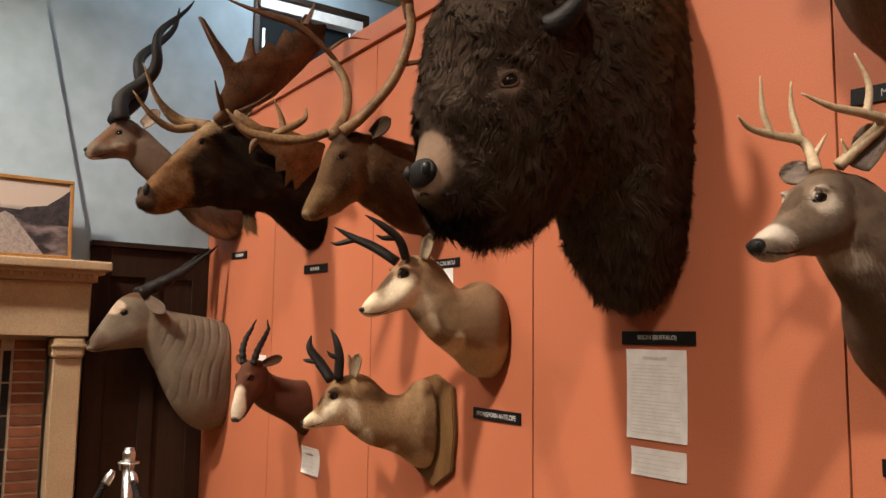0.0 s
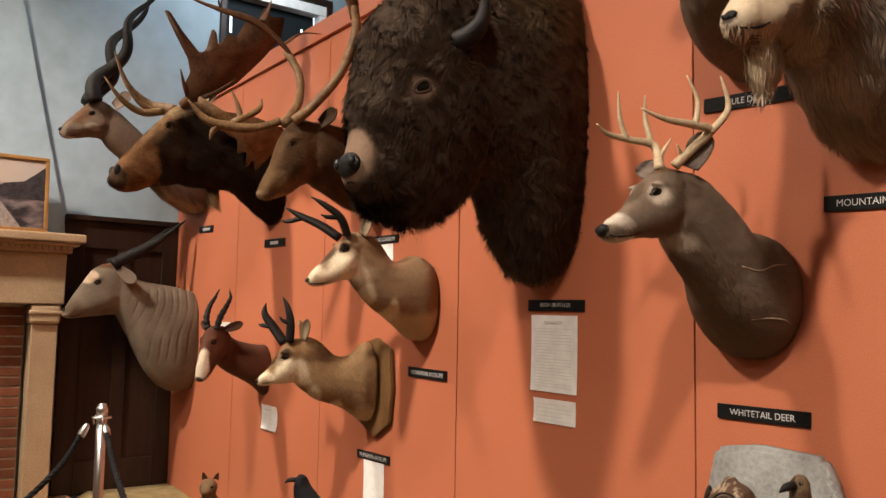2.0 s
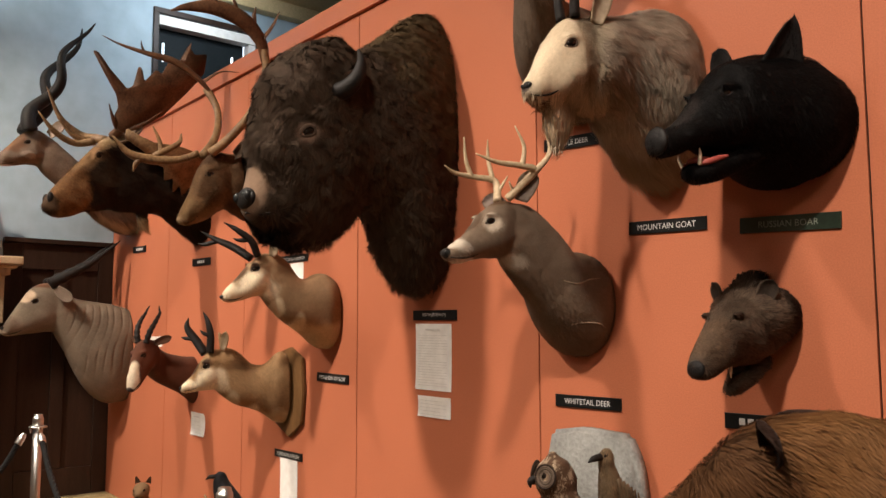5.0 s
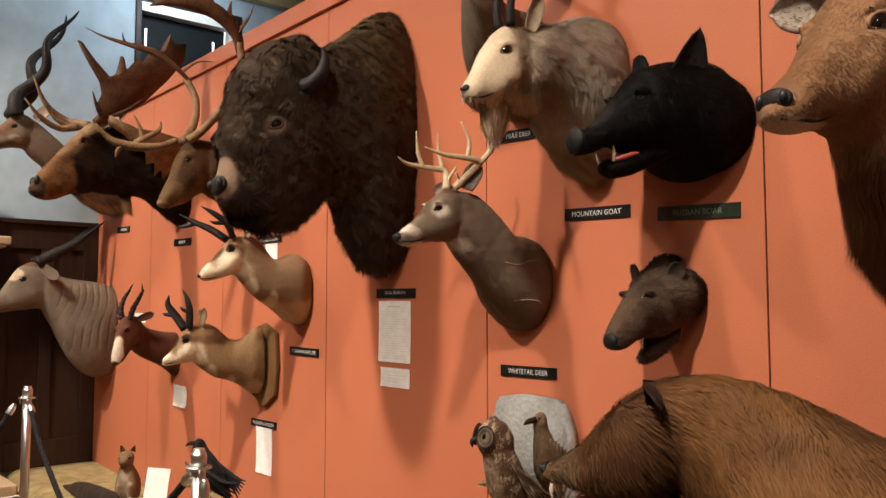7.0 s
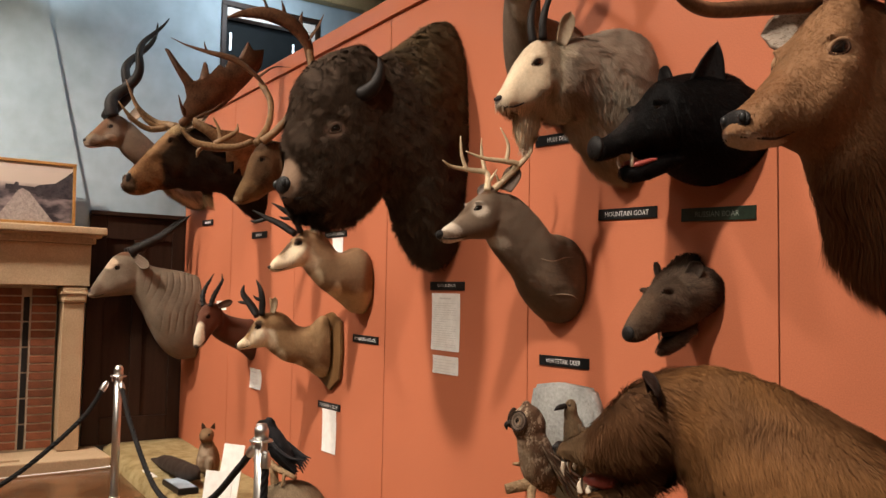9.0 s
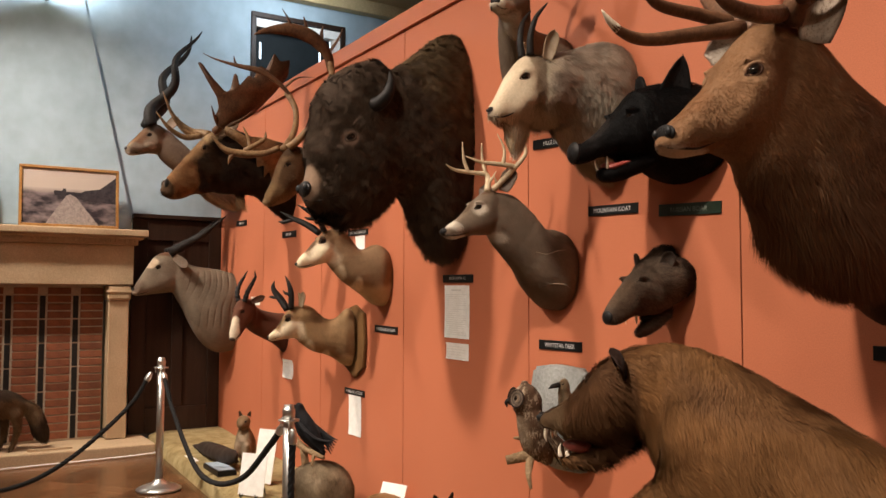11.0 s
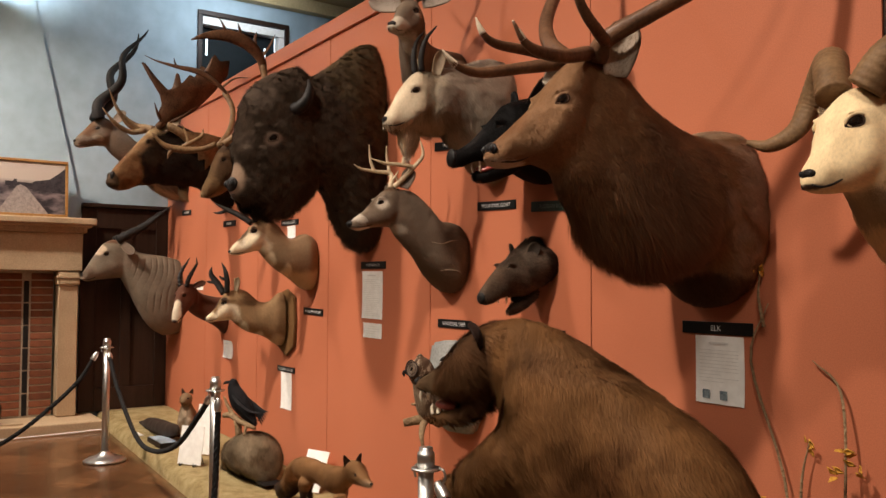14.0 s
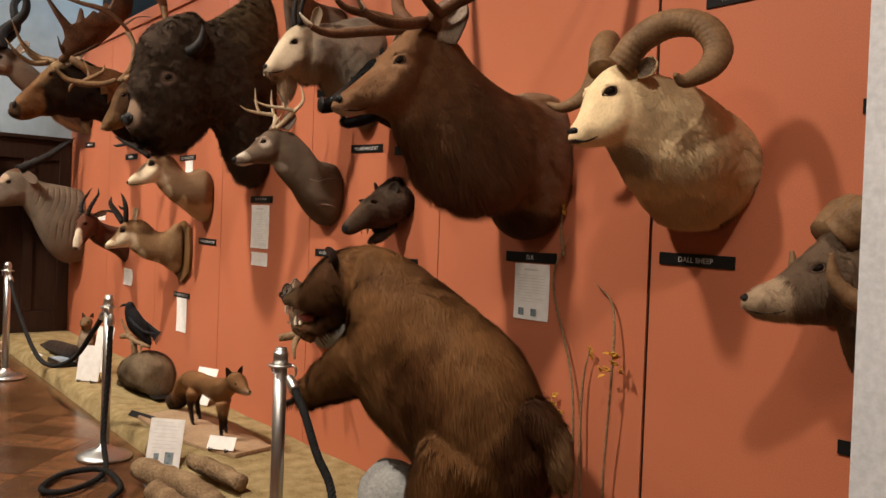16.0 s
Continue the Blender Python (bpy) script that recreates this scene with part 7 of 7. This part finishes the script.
# cards, easels and sheets on the plinth
def easel_card(x, y, z, w, h, label, yaw=25.0, tilt=18.0, lines=8, black=True, mat=None):
    ob = thing("standing_card", label, "card", (x, y, z), "cards on the plinth")
    turn = Matrix.Translation((x, y, z)) @ Matrix.Rotation(radians(yaw), 4, "Z") @ Matrix.Rotation(radians(-tilt), 4, "X")
    bm = box(-w / 2, w / 2, -0.002, 0.002, 0.008, h)
    bm.transform(turn)
    part("card", bm, mat or PAPER, ob)
    for k in range(lines):
        zz = h * (0.93 - 0.62 * k / max(1, lines))
        bm = box(-w * 0.38, w * (0.38 if k % 3 else 0.2), -0.0032, -0.0022, zz - 0.0011, zz + 0.0011)
        bm.transform(turn)
        part("text_line", bm, GREYINK, ob)
    if black:
        for sx in (-1, 1):
            a = turn @ Vector((sx * w * 0.3, -0.03, 0.0))
            b = turn @ Vector((sx * w * 0.3, 0.004, 0.012))
            c = turn @ Vector((sx * w * 0.22, 0.012, h * 0.6))
            d = turn @ Vector((sx * w * 0.3, 0.09, 0.0))
            d.z = z
            a.z = z + 0.004
            V, F = joined(tube([tuple(a + Vector((0, 0, 0.02))), tuple(a), tuple(b)], [0.004, 0.005, 0.005], 6), tube([tuple(b), tuple(c)], [0.004, 0.004], 6), tube([tuple(c), tuple(d)], [0.004, 0.004], 6))
            link("easel_leg", np_mesh("easel_leg", V, F), BLACKMETAL, ob, "black wire easel")
    return ob


e = easel_card(-1.28, -0.86, -0.05, 0.20, 0.29, "white information card on a small black easel", 42, 14, 9)
turn = Matrix.Translation((-1.28, -0.86, -0.05)) @ Matrix.Rotation(radians(42), 4, "Z") @ Matrix.Rotation(radians(-14), 4, "X")
for a, b, c, d in ((-0.055, 0.055, -0.025, 0.10), (0.01, 0.045, 0.06, 0.11)):
    bm = box(a, c, -0.0034, -0.0022, b, d)
    bm.transform(turn)
    part("small_picture", bm, BLUEINK, e)
easel_card(-1.22, -0.55, plinth_z(-1.22, -0.55) + 0.024, 0.17, 0.085, "small white name card on a black easel", 35, 30, 1)
easel_card(-2.42, -0.17, plinth_z(-2.42, -0.17), 0.19, 0.27, "white sheet leaning on the wall behind the fox", 20, 22, 0, False)
easel_card(-3.50, -0.60, plinth_z(-3.5, -0.6), 0.20, 0.28, "white folded card standing on the carpet", 35, 10, 0, True)
easel_card(-3.80, -0.42, plinth_z(-3.8, -0.42), 0.17, 0.38, "tall white card standing on the carpet", 30, 12, 0, False)
easel_card(-2.20, -0.66, plinth_z(-2.2, -0.66), 0.27, 0.05, "black name plate propped on the carpet", 12, 45, 0, False, BLACKSIGN)
bm = box(-5.0, -4.72, -0.64, -0.60, plinth_z(-4.8, -0.6) + 0.001, plinth_z(-4.8, -0.6) + 0.006)
tagged(part("paper_strip", bm, PAPER), "white paper strip lying on the carpet", "paper")
pz = plinth_z(-4.3, -0.55) + 0.001
tablet = thing("display_tablet", "glossy dark display plate on the carpet, its top coloured like a reflection", "plate", (-4.3, -0.56, pz))
part("case", box(-4.5, -4.12, -0.63, -0.49, pz, pz + 0.04, 0.006), BLACKSIGN, tablet)
# Pale blue base colour stands in for the bright reflection on top.
GLOSS = mottled("glossy_sheet", (0.45, 0.55, 0.66), (0.58, 0.68, 0.78), 4.0, 40.0, 0.12, bump=0.02)
part("sheet", box(-4.48, -4.14, -0.62, -0.50, pz + 0.0405, pz + 0.043), GLOSS, tablet, "glossy sheet, its reflection put in as pale blue")


# dry twigs with yellow leaves on the wall by the bear
def twig(run, leaves, seed):
    ob = thing("dry_branch", "thin dry branch with a few yellow leaves by the wall", "branch", run[0], "dry branches")
    V, F = tube(run, [0.007] + [0.005] * (len(run) - 2) + [0.002], 6)
    link("stem", np_mesh("stem", V, F), BARK, ob)
    rng = np.random.RandomState(seed)
    for at in leaves:
        for k in range(3):
            w = rng.normal(size=3)
            w /= np.linalg.norm(w)
            q = np.cross(w, (0.2, 1, 0.3))
            q /= np.linalg.norm(q)
            c = np.array(at) + rng.normal(size=3) * 0.008
            nrm = np.cross(w, q)
            P = [c, c + w * 0.018 + q * 0.013 + nrm * 0.004, c + w * 0.042, c + w * 0.018 - q * 0.013 + nrm * 0.004]
            P = P + [p - nrm * 0.0012 for p in P]
            F = [(0, 1, 2, 3), (7, 6, 5, 4), (0, 4, 5, 1), (1, 5, 6, 2), (2, 6, 7, 3), (3, 7, 4, 0)]
            link("leaf", np_mesh("leaf", np.array(P), F, False), GOLDLEAF, ob)
    return ob


g = plinth_z(0.95, -0.06)
twig([(0.98, -0.06, g), (0.97, -0.05, 0.4), (0.93, -0.03, 0.75), (0.80, -0.02, 1.12), (0.87, -0.02, 1.32)], [(0.84, -0.03, 0.55)], 2)
twig([(1.12, -0.05, plinth_z(1.12, -0.05)), (1.13, -0.05, 0.4), (1.16, -0.06, 0.8), (1.13, -0.03, 1.05), (1.03, -0.02, 1.14)], [(1.17, -0.07, 0.88), (1.20, -0.06, 0.84), (1.15, -0.07, 0.80)], 3)
twig([(1.04, -0.04, plinth_z(1.04, -0.04)), (1.0, -0.04, 0.4), (0.99, -0.03, 0.72), (1.02, -0.03, 0.88)], [(1.02, -0.03, 0.88), (0.83, -0.04, 0.66), (0.86, -0.04, 0.60)], 4)
twig([(0.86, -0.03, 1.24), (0.84, -0.03, 1.34), (0.85, -0.035, 1.42)], [(0.85, -0.04, 1.42)], 6)

# ---------- by the fireplace ----------
PHOTO, tree_, b_ = material("old_photograph", 0.35)
at = coords(tree_, (1, 1, 1), "Generated")
sep = tree_.nodes.new("ShaderNodeSeparateXYZ")
tree_.links.new(at, sep.inputs[0])
no = node(tree_, "ShaderNodeTexNoise", Scale=7.0, Detail=8.0)
tree_.links.new(at, no.inputs["Vector"])
land = ramp(tree_, no.outputs[0], [(0.35, (0.03, 0.025, 0.03)), (0.65, (0.24, 0.19, 0.19))])
mixed = mix(tree_, land, (0.50, 0.42, 0.36), ramp(tree_, sep.outputs[2], [(0.55, (0, 0, 0)), (0.66, (1, 1, 1))]))
tree_.links.new(mixed, b_.inputs["Base Color"])
HILL = mottled("photo_dark", (0.02, 0.018, 0.022), (0.07, 0.06, 0.065), 30.0, 90.0, 0.4)
TRACK = mottled("photo_pale", (0.22, 0.18, 0.17), (0.40, 0.34, 0.31), 30.0, 90.0, 0.4)


def picture(y0, y1, label, lean=0.03):
    ob = thing("framed_photograph", label, "picture", (FX + 0.02, (y0 + y1) / 2, 2.0), "pictures on the mantel")
    x, z0, z1 = FAR + 0.235, 2.003, 2.54
    turn = Matrix.Translation((x, 0, z0)) @ Matrix.Rotation(radians(-5), 4, "Y") @ Matrix.Translation((-x, 0, -z0))
    bm = bmesh.new()
    for a, b, c, d in ((y0, y1, z1 - 0.025, z1), (y0, y1, z0, z0 + 0.025), (y0, y0 + 0.025, z0 + 0.026, z1 - 0.026), (y1 - 0.025, y1, z0 + 0.026, z1 - 0.026)):
        box(x - 0.012, x + 0.014, a, b, c, d, 0.004, bm)
    bm.transform(turn)
    part("frame", bm, GOLDWOOD, ob, "thin gilt wooden frame")
    bm = box(x - 0.008, x, y0 + 0.026, y1 - 0.026, z0 + 0.026, z1 - 0.026)
    bm.transform(turn)
    ph = part("photograph", bm, PHOTO, ob, "old brown landscape photograph")
    for outline, mat, nm in (([(0.52, 0.50), (0.65, 0.62), (0.80, 0.66), (0.90, 0.78), (0.985, 0.90), (0.985, 0.42), (0.7, 0.44)], HILL, "hill"), ([(0.25, 0.03), (0.46, 0.52), (0.50, 0.55), (0.56, 0.5), (0.80, 0.03)], TRACK, "track"), ([(0.34, 0.52), (0.34, 0.60), (0.42, 0.60), (0.43, 0.64), (0.46, 0.64), (0.46, 0.59), (0.62, 0.58), (0.6, 0.52)], HILL, "far_building")):
        bm = bmesh.new()
        w, h = y1 - y0, z1 - z0
        f = bm.faces.new([bm.verts.new((x + 0.0015 + (0.001 if nm == "track" else 0), y0 + u * w, z0 + v * h)) for u, v in outline])
        r = bmesh.ops.extrude_face_region(bm, geom=[f])
        bmesh.ops.translate(bm, verts=[v for v in r["geom"] if isinstance(v, bmesh.types.BMVert)], vec=(-0.001, 0, 0))
        bm.transform(turn)
        part(nm, bm, mat, ph)
    return ob


picture(-1.815, -1.0, "old brown landscape photograph in a gilt frame on the mantel")
picture(-2.88, -2.06, "old framed photograph standing on the mantel")

hz = 0.126
cl = [tube([(lx, s, hz + 0.34), (lx, s + b, hz + 0.2), (lx, s, hz + 0.04), (lx, s + 0.03, hz + 0.012)], [0.05, 0.03, 0.02, 0.016], 9) for s, lx, b in ((-0.22, 0.05, -0.04), (-0.14, -0.05, -0.03), (0.16, 0.05, 0.0), (0.24, -0.05, 0.0))]
cl.append(tube([(0, -0.28, hz + 0.40), (0.0, -0.38, hz + 0.30), (0.02, -0.44, hz + 0.14), (0.02, -0.46, hz + 0.06)], [0.03, 0.06, 0.06, 0.02], 10))
m = quadruped("coyote_mount", "grey-brown coyote mount standing on the hearth", -5.86, -2.05, hz, 0, (0.15, 0.095, 0.052),
              [[(-0.30, hz + 0.43, -0.27, hz + 0.30, 0.05), (-0.18, hz + 0.49, -0.18, hz + 0.27, 0.09), (0.05, hz + 0.50, 0.05, hz + 0.28, 0.09), (0.22, hz + 0.52, 0.24, hz + 0.27, 0.09), (0.36, hz + 0.58, 0.40, hz + 0.40, 0.065)],
               [(0.34, hz + 0.62, 0.38, hz + 0.48, 0.055), (0.44, hz + 0.64, 0.44, hz + 0.49, 0.06), (0.52, hz + 0.58, 0.52, hz + 0.49, 0.04), (0.62, hz + 0.54, 0.62, hz + 0.495, 0.022), (0.64, hz + 0.525, 0.64, hz + 0.505, 0.012)]],
              cl, spots=[(0, -0.05, hz + 0.5, (0.1, 0.35, 0.10), (0.055, 0.038, 0.026)), (0, -0.42, hz + 0.15, 0.12, (0.05, 0.034, 0.024))], voxel=0.009, coat=(24000, 0.055, 0.0019))
m.ear((0.04, 0.40, hz + 0.62), (0.3, -0.1, 0.9), 0.09, 0.06, (0.3, 0.9, 0), (0.15, 0.1, 0.07), both=True)

bm = box(FAR + 0.48, FAR + 0.53, -1.72, -1.38, 0.1255, 0.14)
tagged(part("wooden_stick", bm, SANDSTONE), "pale thin board lying on the hearth", "board")
V, F = tube([(-5.62, -0.62, 0.05), (-5.58, -1.0, 0.045), (-5.56, -1.5, 0.042), (-5.52, -2.1, 0.042), (-5.5, -3.0, 0.042)], [0.007] * 5, 8)
tagged(link("floor_cable", np_mesh("floor_cable", V, F), PAPER), "pale cable along the floor by the hearth", "cable")

# ---------- bricks and floor tiles ----------
def brick_mesh(w, h, d):
    bm = box(-d / 2, d / 2, -w / 2, w / 2, -h / 2, h / 2, 0.004)
    me = bpy.data.meshes.new("brick")
    bm.to_mesh(me)
    bm.free()
    return me


wide, slim = brick_mesh(0.19, 0.058, 0.024), brick_mesh(0.045, 0.20, 0.024)
wide.materials.append(BRICK)
slim.materials.append(DARKBRICK)
FO = origin_of(infill)
for col in range(9):
    y = -1.183 - 0.27 * col
    for row in range(19):
        ob = new("brick", wide)
        ob.parent = infill
        ob.location = Vector((FAR + 0.0765 - 0.0075, y, 0.178 + 0.0705 * row)) - FO
    for row in range(6):
        ob = new("brick", slim)
        ob.parent = infill
        ob.location = Vector((FAR + 0.0765 - 0.0075, y - 0.135, 0.245 + 0.212 * row)) - FO

floor.location.z = 0.0
side_tile = 0.245
bm = box(-side_tile / 2, side_tile / 2, -side_tile / 2, side_tile / 2, -0.006, 0.006, 0.0012)
tile = bpy.data.meshes.new("floor_tile")
bm.to_mesh(tile)
bm.free()
tile.materials.append(PARQUET)
pitch = side_tile + 0.002
count = 0
c45 = math.sqrt(0.5)
for i in range(-60, 60):
    for j in range(-60, 60):
        x, y = c45 * pitch * (i - j) - 1.0, c45 * pitch * (i + j) - 2.0
        if -5.72 < x < 0.9 and -2.9 < y < -0.50 and count < 300:
            ob = new("floor_tile", tile)
            ob.parent = floor
            ob.matrix_local = Matrix.Translation((x, y, floor_z(x) - 0.0066)) @ Matrix.Rotation(radians(1.49), 4, "Y") @ Matrix.Rotation(radians(45 + 90 * ((i + j) % 2)), 4, "Z")
            count += 1
